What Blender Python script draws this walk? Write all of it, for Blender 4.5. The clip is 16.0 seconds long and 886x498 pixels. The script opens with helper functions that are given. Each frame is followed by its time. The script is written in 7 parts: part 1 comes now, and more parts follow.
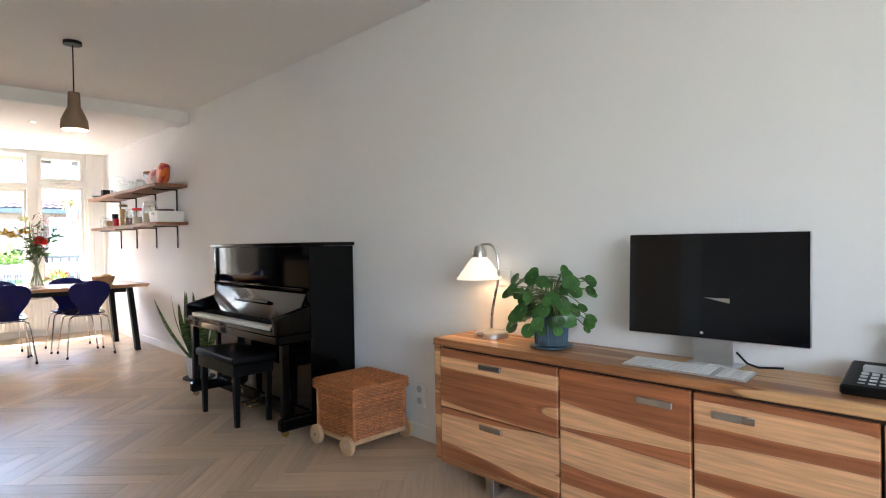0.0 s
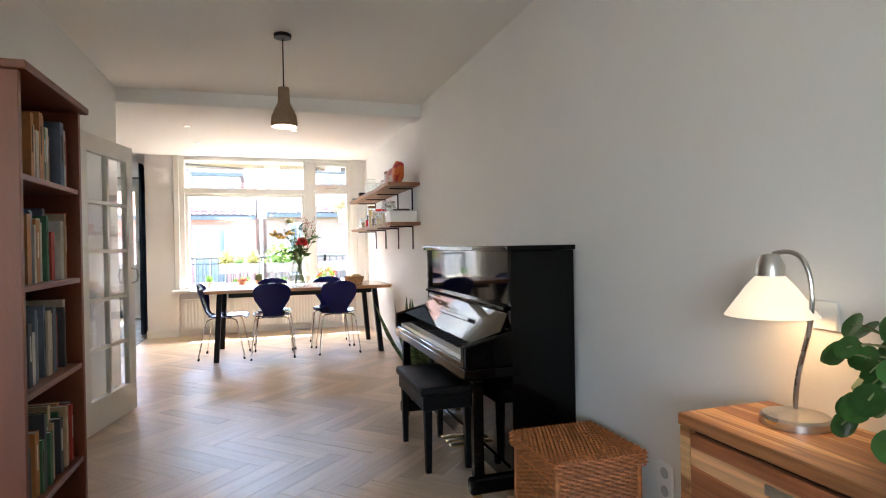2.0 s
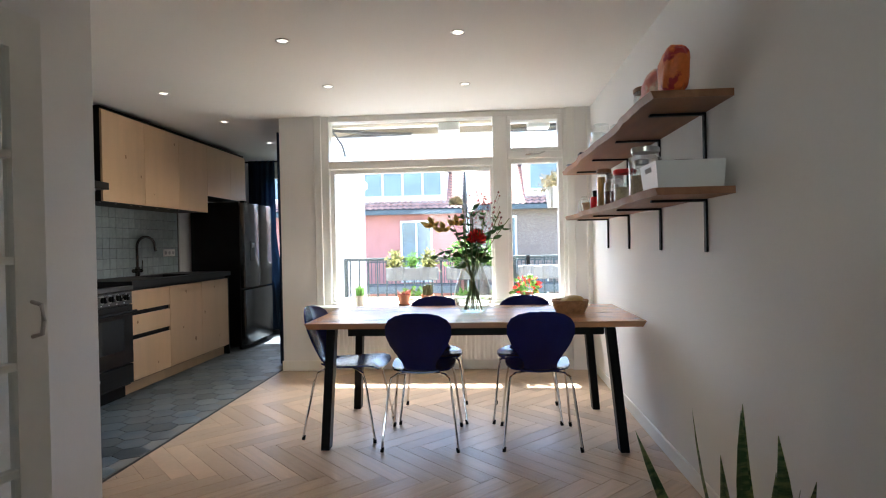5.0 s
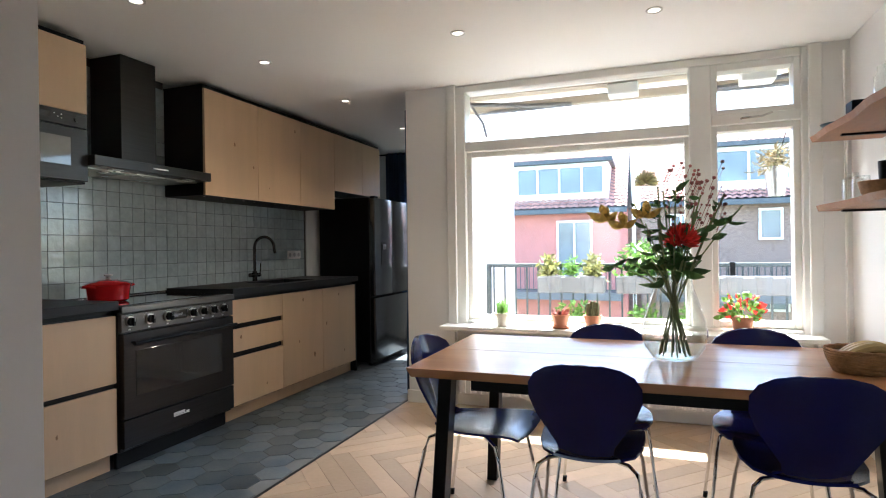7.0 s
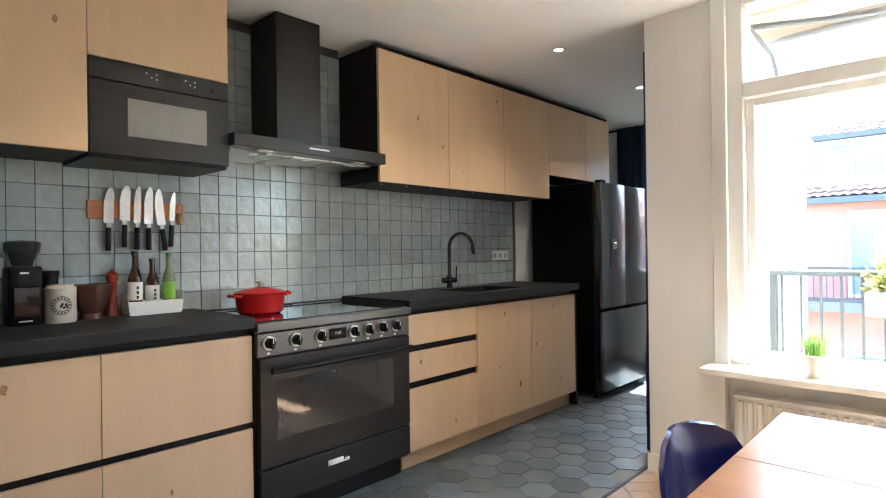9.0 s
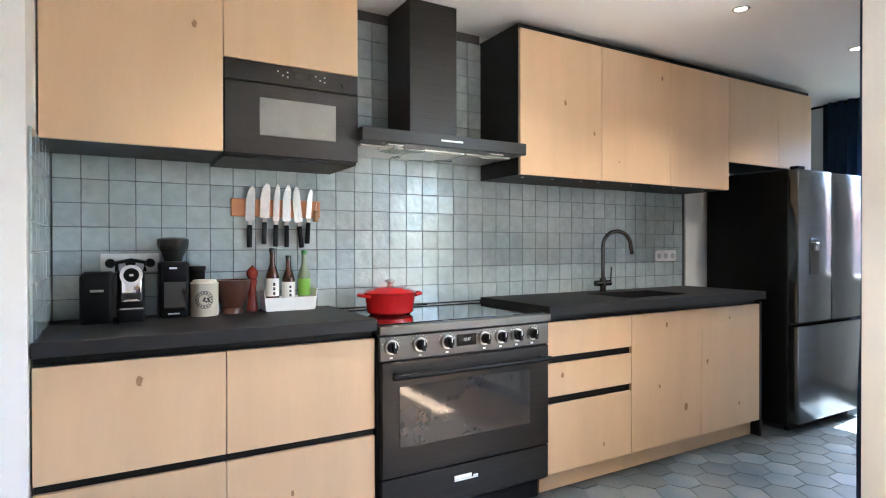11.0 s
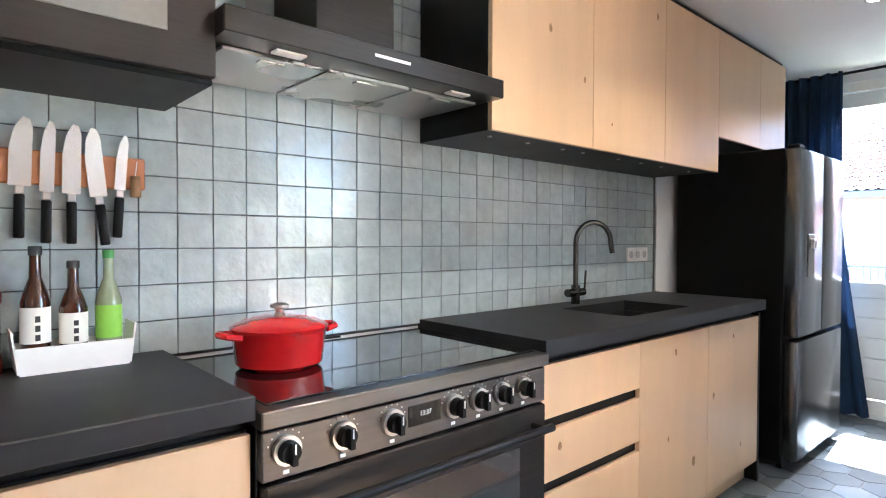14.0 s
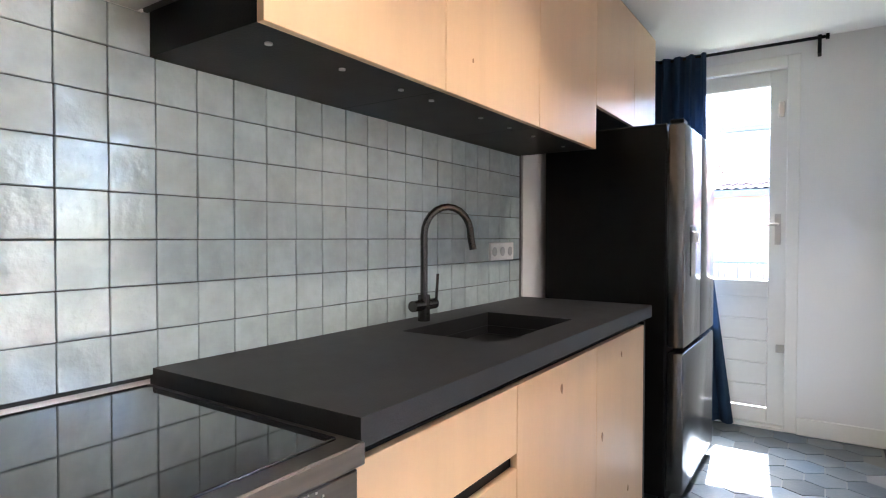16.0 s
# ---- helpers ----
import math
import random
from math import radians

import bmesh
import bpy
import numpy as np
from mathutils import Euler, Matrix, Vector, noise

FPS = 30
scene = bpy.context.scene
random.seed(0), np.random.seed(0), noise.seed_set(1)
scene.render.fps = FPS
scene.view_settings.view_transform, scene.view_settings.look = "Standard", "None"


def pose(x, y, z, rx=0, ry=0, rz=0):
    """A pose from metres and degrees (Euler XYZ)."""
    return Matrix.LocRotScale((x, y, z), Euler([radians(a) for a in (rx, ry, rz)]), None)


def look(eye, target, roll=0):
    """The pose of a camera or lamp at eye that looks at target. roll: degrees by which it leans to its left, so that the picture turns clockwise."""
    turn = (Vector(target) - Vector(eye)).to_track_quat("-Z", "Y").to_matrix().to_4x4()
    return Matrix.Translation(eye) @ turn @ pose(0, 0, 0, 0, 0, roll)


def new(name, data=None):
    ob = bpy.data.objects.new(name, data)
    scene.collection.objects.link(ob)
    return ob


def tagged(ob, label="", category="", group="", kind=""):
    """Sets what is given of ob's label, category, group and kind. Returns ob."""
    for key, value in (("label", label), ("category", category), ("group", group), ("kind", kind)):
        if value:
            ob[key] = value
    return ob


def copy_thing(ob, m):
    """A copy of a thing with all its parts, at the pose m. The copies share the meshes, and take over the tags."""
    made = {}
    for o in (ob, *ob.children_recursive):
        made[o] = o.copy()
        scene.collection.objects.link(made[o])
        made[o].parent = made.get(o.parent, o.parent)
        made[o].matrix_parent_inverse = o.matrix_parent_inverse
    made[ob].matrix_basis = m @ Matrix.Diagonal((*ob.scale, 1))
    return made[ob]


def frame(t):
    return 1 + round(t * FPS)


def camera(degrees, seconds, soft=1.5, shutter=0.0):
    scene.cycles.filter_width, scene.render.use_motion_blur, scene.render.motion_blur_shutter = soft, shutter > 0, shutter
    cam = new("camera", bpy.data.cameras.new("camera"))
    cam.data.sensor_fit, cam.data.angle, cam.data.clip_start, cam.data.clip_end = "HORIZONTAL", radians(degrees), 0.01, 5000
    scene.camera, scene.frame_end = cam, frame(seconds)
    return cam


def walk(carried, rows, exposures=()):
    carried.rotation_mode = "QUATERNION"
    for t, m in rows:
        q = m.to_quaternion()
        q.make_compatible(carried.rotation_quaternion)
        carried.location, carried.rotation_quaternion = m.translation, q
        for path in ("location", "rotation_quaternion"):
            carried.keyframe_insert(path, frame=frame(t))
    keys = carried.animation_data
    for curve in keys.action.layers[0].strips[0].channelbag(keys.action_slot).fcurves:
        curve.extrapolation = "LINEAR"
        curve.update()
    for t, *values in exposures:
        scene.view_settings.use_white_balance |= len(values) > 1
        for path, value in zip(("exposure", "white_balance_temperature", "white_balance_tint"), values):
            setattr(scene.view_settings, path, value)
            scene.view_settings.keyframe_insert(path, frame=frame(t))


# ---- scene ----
cam = camera(76.1, 16.0, soft=1.1)
PATH = [
    (0, (0.28, -0.07, 1.17), (-1.146, 1.333, 1.145), -1.0),
    (0.5, (0.118, 0.141, 1.185), (-1.461, 1.367, 1.153), -1.2),
    (1, (-0.011, 0.344, 1.189), (-1.71, 1.398, 1.162), -1.2),
    (1.5, (-0.181, 0.591, 1.203), (-2.01, 1.399, 1.182), -1.2),
    (2, (-0.396, 0.725, 1.189), (-2.305, 1.321, 1.176), -1.0),
    (2.5, (-0.643, 0.837, 1.193), (-2.593, 1.282, 1.181), -0.8),
    (3, (-1.024, 1.068, 1.209), (-3.007, 1.329, 1.194), -1.1),
    (5.5, (-4.017, 1.184, 1.216), (-5.993, 0.877, 1.204), -1.0),
    (6, (-4.426, 1.081, 1.221), (-6.361, 0.575, 1.216), -0.9),
    (6.5, (-4.535, 1.063, 1.211), (-6.438, 0.447, 1.212), -0.9),
    (7, (-4.705, 0.998, 1.223), (-6.584, 0.314, 1.221), -0.8),
    (7.5, (-5.053, 0.796, 1.254), (-6.863, -0.055, 1.24), -0.8),
    (8, (-5.354, 0.635, 1.259), (-7.093, -0.352, 1.245), -0.8),
    (8.5, (-5.621, 0.544, 1.242), (-7.21, -0.67, 1.237), -0.9),
    (9, (-5.821, 0.494, 1.233), (-7.279, -0.874, 1.236), -0.8),
    (9.5, (-5.932, 0.485, 1.245), (-7.26, -1.01, 1.246), -0.8),
    (10, (-5.997, 0.502, 1.252), (-7.18, -1.11, 1.262), -0.6),
    (12.5, (-6.342, -0.119, 1.261), (-7.276, -1.888, 1.229), 0.0),
    (13, (-6.433, -0.323, 1.258), (-7.494, -2.018, 1.229), 0.1),
    (13.5, (-6.506, -0.511, 1.26), (-7.677, -2.131, 1.229), 0.1),
    (14, (-6.578, -0.697, 1.268), (-7.909, -2.19, 1.231), 0.2),
    (14.5, (-6.712, -0.847, 1.246), (-8.177, -2.209, 1.213), 0.1),
    (15, (-6.885, -0.961, 1.245), (-8.439, -2.22, 1.209), -0.0),
    (15.5, (-7.026, -1.033, 1.235), (-8.634, -2.222, 1.204), -0.0),
    (16, (-7.294, -1.166, 1.243), (-8.952, -2.283, 1.202), 0.1),
]
walk(cam, [(t, look(eye, target, roll)) for t, eye, target, roll in PATH],
     exposures=[(0.0, 4.3, 6250, 15), (1.5, 4.15, 6350, 14), (3.0, 3.85, 6450, 13), (5.5, 3.05, 5950, 10), (7.0, 3.05, 6050, 11), (8.5, 3.75, 6250, 10), (10.0, 4.45, 5750, 10), (12.5, 4.92, 5650, 11), (16.0, 4.97, 5950, 16)])

# ---- world, sun and lamps ----
SUN_EL = radians(60.5)
SUN_DIR = Vector((math.cos(SUN_EL), 0.09 * math.cos(SUN_EL), -math.sin(SUN_EL)))  # the way the light goes
world = bpy.data.worlds.new("sky")
scene.world = world
world.use_nodes = True
wn = world.node_tree.nodes
sky = wn.new("ShaderNodeTexSky")
sky.sky_type, sky.sun_disc, sky.sun_elevation = "NISHITA", False, SUN_EL
sky.sun_rotation = math.atan2(-SUN_DIR.x, -SUN_DIR.y)
world.node_tree.links.new(sky.outputs[0], wn["Background"].inputs[0])
wn["Background"].inputs[1].default_value = 0.15


def lamp(name, kind, m, energy, color=(1, 1, 1), **kw):
    d = bpy.data.lights.new(name, kind)
    d.energy, d.color = energy, color
    if kind == "AREA":
        d.shape, d.size, d.size_y = "RECTANGLE", kw["sx"], kw["sy"]
    elif kind == "SUN":
        d.angle = radians(0.5)
    else:
        d.shadow_soft_size = kw.get("r", 0.03)
        if kind == "SPOT":
            d.spot_size, d.spot_blend = radians(kw.get("cone", 100)), 0.6
    ob = new(name, d)
    ob.matrix_world = m
    return ob


lamp("sun", "SUN", look((0, 0, 20), Vector((0, 0, 20)) + SUN_DIR), 4.5, (1.0, 0.96, 0.9))
# daylight in the street-side window behind the walker
lamp("window_light_street", "AREA", look((3.3, -0.9, 1.5), (0, -0.9, 1.75)), 3.0, (0.96, 0.98, 1.0), sx=2.4, sy=1.7)
# added sky fill, hung outside above the garden window and door, out of view
lamp("sky_fill_window", "AREA", look((-10.1, 0.78, 3.15), (-8.6, 0.78, 1.9)), 36.0, (0.97, 0.99, 1.0), sx=2.4, sy=0.8)
lamp("sky_fill_door", "AREA", look((-12.3, -1.7, 2.85), (-11.3, -1.7, 1.6)), 14.0, (0.97, 0.99, 1.0), sx=0.9, sy=0.7)
DOWNLIGHTS = [(x, y) for y, xs in ((-1.40, (-6.85, -7.86, -8.93, -10.12)), (-0.04, (-6.85, -7.86)), (1.04, (-6.85, -7.95))) for x in xs]
for x, y in DOWNLIGHTS:
    lamp("downlight_lamp", "SPOT", look((x, y, 2.465), (x, y, 0)), 1.6, (1.0, 0.86, 0.68), r=0.03, cone=110)
lamp("desk_lamp_bulb", "POINT", pose(-1.595, 2.03, 1.035), 0.07, (1.0, 0.72, 0.42), r=0.03)
lamp("pendant_bulb", "POINT", pose(-4.16, 0.85, 1.93), 0.12, (1.0, 0.8, 0.55), r=0.03)


# ---- materials ----
def mat(name, col, rough=0.5, metal=0.0, var=0.12, scale=6.0, fine=60.0, bump=0.05, stretch=(1, 1, 1), col2=None, sharp=None,
        rand=0.0, coat=0.0, emit=0.0, island=False, dist=0.0, rvar=0.1, trans=0.0, spec=0.5, detail=4):
    m = bpy.data.materials.new(name)
    m.use_nodes = True
    nt = m.node_tree
    n, L = nt.nodes, nt.links.new
    p = n["Principled BSDF"]
    tc = n.new("ShaderNodeTexCoord")
    mp = n.new("ShaderNodeMapping")
    mp.inputs["Scale"].default_value = stretch
    L(tc.outputs["Object"], mp.inputs[0])
    vec = mp.outputs[0]
    rnd = None
    if rand or island:
        if island:
            rnd = n.new("ShaderNodeNewGeometry").outputs["Random Per Island"]
        else:
            rnd = n.new("ShaderNodeObjectInfo").outputs["Random"]
        add = n.new("ShaderNodeVectorMath")
        add.operation = "MULTIPLY_ADD"
        comb = n.new("ShaderNodeCombineXYZ")
        for i in range(3):
            L(rnd, comb.inputs[i])
        L(comb.outputs[0], add.inputs[0])
        add.inputs[1].default_value = (17.0, 31.0, 23.0)
        L(vec, add.inputs[2])
        vec = add.outputs[0]
    big = n.new("ShaderNodeTexNoise")
    big.inputs["Scale"].default_value, big.inputs["Detail"].default_value = scale, detail
    big.inputs["Distortion"].default_value = dist
    L(vec, big.inputs["Vector"])
    small = n.new("ShaderNodeTexNoise")
    small.inputs["Scale"].default_value, small.inputs["Detail"].default_value = fine, 3
    L(vec, small.inputs["Vector"])
    ramp = n.new("ShaderNodeValToRGB")
    lo, hi = sharp or (0.3, 0.7)
    ramp.color_ramp.elements[0].position, ramp.color_ramp.elements[1].position = lo, hi
    c2 = col2 or [min(1, c * (1 + var)) for c in col]
    c1 = col if col2 else [c * (1 - var) for c in col]
    ramp.color_ramp.elements[0].color, ramp.color_ramp.elements[1].color = (*c1, 1), (*c2, 1)
    L(big.outputs[0], ramp.inputs[0])
    hsv = n.new("ShaderNodeHueSaturation")
    L(ramp.outputs[0], hsv.inputs["Color"])
    mr = n.new("ShaderNodeMapRange")
    mr.inputs["To Min"].default_value, mr.inputs["To Max"].default_value = 1 - var * 0.6, 1 + var * 0.6
    L(small.outputs[0], mr.inputs[0])
    if rnd:
        m2 = n.new("ShaderNodeMapRange")
        m2.inputs["To Min"].default_value, m2.inputs["To Max"].default_value = 1 - rand, 1 + rand
        L(rnd, m2.inputs[0])
        mul = n.new("ShaderNodeMath")
        mul.operation = "MULTIPLY"
        L(mr.outputs[0], mul.inputs[0])
        L(m2.outputs[0], mul.inputs[1])
        L(mul.outputs[0], hsv.inputs["Value"])
    else:
        L(mr.outputs[0], hsv.inputs["Value"])
    L(hsv.outputs[0], p.inputs["Base Color"])
    r2 = n.new("ShaderNodeMapRange")
    r2.inputs["To Min"].default_value, r2.inputs["To Max"].default_value = max(0.02, rough - rvar * rough), min(1, rough + rvar * rough)
    L(big.outputs[0], r2.inputs[0])
    L(r2.outputs[0], p.inputs["Roughness"])
    p.inputs["Metallic"].default_value = metal
    p.inputs["Coat Weight"].default_value = coat
    p.inputs["Coat Roughness"].default_value = 0.05
    p.inputs["Transmission Weight"].default_value = trans
    p.inputs["Specular IOR Level"].default_value = spec
    if bump:
        b = n.new("ShaderNodeBump")
        b.inputs["Strength"].default_value, b.inputs["Distance"].default_value = min(1, bump * 4), 0.004
        L((big if bump > 0.2 else small).outputs[0], b.inputs["Height"])
        L(b.outputs[0], p.inputs["Normal"])
    if emit:
        L(hsv.outputs[0], p.inputs["Emission Color"])
        p.inputs["Emission Strength"].default_value = emit
    return m


def glass_mat(name, col=(1, 1, 1), rough=0.0, ior=1.45, thin=False, edge=2.6):
    m = bpy.data.materials.new(name)
    m.use_nodes = True
    nt = m.node_tree
    n, L = nt.nodes, nt.links.new
    if thin:
        out = n["Material Output"]
        n.remove(n["Principled BSDF"])
        t, g, f, mx = n.new("ShaderNodeBsdfTransparent"), n.new("ShaderNodeBsdfGlossy"), n.new("ShaderNodeLayerWeight"), n.new("ShaderNodeMixShader")
        pw, sc_ = n.new("ShaderNodeMath"), n.new("ShaderNodeMath")
        pw.operation, sc_.operation = "POWER", "MULTIPLY_ADD"
        t.inputs[0].default_value = (*col, 1)
        g.inputs["Roughness"].default_value = rough
        f.inputs[0].default_value = 0.5
        L(f.outputs["Facing"], pw.inputs[0])
        pw.inputs[1].default_value = edge
        L(pw.outputs[0], sc_.inputs[0])
        sc_.inputs[1].default_value, sc_.inputs[2].default_value = 0.7, (ior - 1) ** 2 / (ior + 1) ** 2
        L(sc_.outputs[0], mx.inputs[0])
        L(t.outputs[0], mx.inputs[1])
        L(g.outputs[0], mx.inputs[2])
        L(mx.outputs[0], out.inputs[0])
    else:
        p = n["Principled BSDF"]
        p.inputs["Base Color"].default_value = (*col, 1)
        p.inputs["Roughness"].default_value, p.inputs["IOR"].default_value = rough, ior
        p.inputs["Transmission Weight"].default_value = 1.0
    return m


def translucent(m, share):
    """Let thin leaves and petals pass part of the light that falls on their far side."""
    n, L = m.node_tree.nodes, m.node_tree.links.new
    p, out = n["Principled BSDF"], n["Material Output"]
    t, mx = n.new("ShaderNodeBsdfTranslucent"), n.new("ShaderNodeMixShader")
    L(p.inputs["Base Color"].links[0].from_socket, t.inputs["Color"])
    mx.inputs[0].default_value = share
    L(p.outputs[0], mx.inputs[1])
    L(t.outputs[0], mx.inputs[2])
    L(mx.outputs[0], out.inputs[0])


WALL = mat("wall_paint", (0.80, 0.79, 0.765), 0.75, var=0.025, scale=1.2, fine=90, bump=0.03)
CEIL = mat("ceiling_paint", (0.84, 0.83, 0.80), 0.8, var=0.02, scale=1.0, fine=80, bump=0.02)
TRIM = mat("gloss_trim", (0.80, 0.79, 0.74), 0.35, var=0.04, scale=3, fine=40, bump=0.02)
OAKF = mat("floor_oak", (0.50, 0.365, 0.245), 0.30, var=0.11, scale=2.2, fine=26, bump=0.06, stretch=(1.2, 16, 8), rand=0.16, dist=0.6)
OAKS = mat("floor_oak_joined", (0.50, 0.365, 0.245), 0.30, var=0.11, scale=3.2, fine=40, bump=0.06, rand=0.16, island=True)
JOINT = mat("floor_joint", (0.30, 0.21, 0.13), 0.8, var=0.1)
FRONT = mat("oak_front", (0.62, 0.425, 0.255), 0.42, var=0.05, scale=1.2, fine=12, bump=0.02, stretch=(6, 4, 0.7), rand=0.05, dist=0.4)
KNOT = mat("oak_knot", (0.30, 0.17, 0.08), 0.5, var=0.3, scale=60, fine=200)
BLACK = mat("black_laminate", (0.005, 0.005, 0.005), 0.45, var=0.2, scale=8, fine=120, bump=0.02, spec=0.25)
CTOP = mat("worktop_black", (0.012, 0.012, 0.013), 0.5, var=0.2, scale=14, fine=220, bump=0.03, spec=0.35)
STEELB = mat("black_steel", (0.042, 0.039, 0.037), 0.32, metal=0.85, var=0.1, scale=3, fine=120, bump=0.01, stretch=(1, 1, 40))
STEELG = mat("brushed_dark_steel", (0.12, 0.112, 0.104), 0.34, metal=0.9, var=0.08, scale=3, fine=120, bump=0.01, stretch=(1, 1, 40))
STEEL = mat("brushed_steel", (0.55, 0.53, 0.50), 0.28, metal=1, var=0.08, scale=4, fine=150, bump=0.01)
CHROME = mat("chrome", (0.75, 0.75, 0.76), 0.1, metal=1, var=0.03, bump=0)
GUN = mat("gunmetal", (0.10, 0.095, 0.09), 0.25, metal=1, var=0.08, bump=0)
BGLASS = mat("black_glass", (0.006, 0.006, 0.007), 0.04, var=0.1, bump=0, coat=0.6)
OVENG = mat("oven_glass", (0.02, 0.022, 0.024), 0.06, var=0.1, bump=0, coat=0.5)
ZELL = mat("glazed_tile", (0.38, 0.445, 0.455), 0.09, var=0.10, scale=19, fine=45, bump=0.24, rand=0.08, coat=0.3, rvar=0.5)
ZELJ = mat("tile_grout", (0.07, 0.07, 0.068), 0.85, var=0.1, fine=200)
HEX = mat("hexagon_tile", (0.044, 0.072, 0.098), 0.40, var=0.28, scale=4, fine=70, bump=0.06, rand=0.50, col2=(0.125, 0.138, 0.135))
HEXJ = mat("hexagon_grout", (0.20, 0.20, 0.19), 0.85, var=0.1, fine=200)
PIANO = mat("black_lacquer", (0.002, 0.002, 0.002), 0.05, var=0.1, bump=0, spec=0.2)
IVORY = mat("white_key", (0.78, 0.77, 0.72), 0.2, var=0.03, bump=0)
BRASS = mat("brass", (0.62, 0.45, 0.2), 0.25, metal=1, var=0.1, bump=0)
SATIN = mat("black_satin", (0.004, 0.004, 0.004), 0.42, var=0.2, bump=0.02, spec=0.16)
LEATH = mat("black_leatherette", (0.004, 0.004, 0.004), 0.5, var=0.2, scale=20, fine=300, bump=0.1, spec=0.16)
WICK = mat("wicker", (0.42, 0.155, 0.05), 0.5, var=0.35, scale=30, fine=180, bump=0.1, island=True, rand=0.25)
PINE = mat("pine_wood", (0.55, 0.36, 0.20), 0.5, var=0.15, scale=5, fine=50, stretch=(1, 6, 6))


def banded_wood(name, dark, pale, scale, along, spread):
    """Sawn board with long wavy bands of pale sapwood in dark heartwood, fine grain along x."""
    m = bpy.data.materials.new(name)
    m.use_nodes = True
    n, L = m.node_tree.nodes, m.node_tree.links.new
    p = n["Principled BSDF"]
    tc, info, add, off = n.new("ShaderNodeTexCoord"), n.new("ShaderNodeObjectInfo"), n.new("ShaderNodeVectorMath"), n.new("ShaderNodeCombineXYZ")
    add.operation = "MULTIPLY_ADD"
    for i in range(3):
        L(info.outputs["Random"], off.inputs[i])
    L(off.outputs[0], add.inputs[0])
    add.inputs[1].default_value = (7.0, 0.3, 0.9)
    L(tc.outputs["Object"], add.inputs[2])
    big, fine = n.new("ShaderNodeMapping"), n.new("ShaderNodeMapping")
    big.inputs["Scale"].default_value, fine.inputs["Scale"].default_value = along, (1.6, 34, 34)
    wave, grain, mixg = n.new("ShaderNodeTexNoise"), n.new("ShaderNodeTexNoise"), n.new("ShaderNodeMapRange")
    for mp, tex in ((big, wave), (fine, grain)):
        L(add.outputs[0], mp.inputs[0])
        L(mp.outputs[0], tex.inputs["Vector"])
    wave.inputs["Scale"].default_value, wave.inputs["Detail"].default_value, wave.inputs["Distortion"].default_value = scale, 0.6, 0.25
    grain.inputs["Scale"].default_value, grain.inputs["Detail"].default_value = 2.4, 5
    ramp = n.new("ShaderNodeValToRGB")
    e = ramp.color_ramp.elements
    mid = 0.525
    e[0].position, e[0].color = mid - spread * 4, (*[c * 0.82 for c in dark], 1)
    e[1].position, e[1].color = mid + spread * 5, (*[min(1, c * 1.1) for c in pale], 1)
    for pos, col in ((mid - spread, [c * 1.15 for c in dark]), (mid, [c * 0.7 for c in dark]), (mid + spread * 0.5, pale)):
        k = e.new(pos)
        k.color = (*col, 1)
    L(wave.outputs[0], ramp.inputs[0])
    hsv = n.new("ShaderNodeHueSaturation")
    mixg.inputs["From Min"].default_value, mixg.inputs["From Max"].default_value = 0.3, 0.7
    mixg.inputs["To Min"].default_value, mixg.inputs["To Max"].default_value = 0.74, 1.2
    L(grain.outputs[0], mixg.inputs[0])
    L(ramp.outputs[0], hsv.inputs["Color"])
    L(mixg.outputs[0], hsv.inputs["Value"])
    L(hsv.outputs[0], p.inputs["Base Color"])
    p.inputs["Roughness"].default_value = 0.4
    bp = n.new("ShaderNodeBump")
    bp.inputs["Strength"].default_value, bp.inputs["Distance"].default_value = 0.15, 0.002
    L(grain.outputs[0], bp.inputs["Height"])
    L(bp.outputs[0], p.inputs["Normal"])
    return m


SHEE = banded_wood("rosewood_sideboard", (0.40, 0.135, 0.05), (0.68, 0.37, 0.18), 3.2, (0.20, 1.0, 3.6), 0.012)
SHEET = banded_wood("rosewood_top", (0.36, 0.15, 0.055), (0.60, 0.34, 0.15), 4.5, (0.25, 3.4, 3.4), 0.05)
SHEL = mat("live_edge_board", (0.28, 0.13, 0.06), 0.5, var=0.2, scale=2, fine=40, bump=0.06, stretch=(1, 8, 4))
TABLE = mat("table_oak", (0.47, 0.235, 0.115), 0.25, var=0.12, scale=1.6, fine=24, bump=0.02, stretch=(8, 0.9, 4), dist=0.4, coat=0.15)
BLUE = mat("blue_lacquer", (0.006, 0.009, 0.085), 0.22, var=0.15, scale=5, fine=90, bump=0.01, spec=0.4)
REDEN = mat("red_enamel", (0.55, 0.012, 0.014), 0.12, var=0.1, bump=0, coat=0.8)
ALU = mat("aluminium", (0.60, 0.61, 0.62), 0.3, metal=1, var=0.03, bump=0)
WHITEP = mat("white_plastic", (0.80, 0.80, 0.78), 0.35, var=0.02, bump=0)
OPAL = mat("opal_glass", (0.95, 0.80, 0.58), 0.3, var=0.03, bump=0, emit=0.045)
GLOWD = mat("downlight_glow", (1.0, 0.92, 0.78), 0.4, var=0.01, bump=0, emit=0.5)
CONC = mat("taupe_concrete", (0.25, 0.165, 0.10), 0.8, var=0.15, scale=14, fine=140, bump=0.08)
GLOWP = mat("pendant_glow", (1.0, 0.9, 0.65), 0.4, var=0.01, bump=0, emit=0.45)
LEAF = mat("pilea_leaf", (0.045, 0.145, 0.03), 0.32, var=0.3, scale=14, fine=60, island=True, rand=0.3, bump=0.02)
LEAFD = mat("dark_leaf", (0.06, 0.13, 0.04), 0.45, var=0.3, scale=14, island=True, rand=0.35)
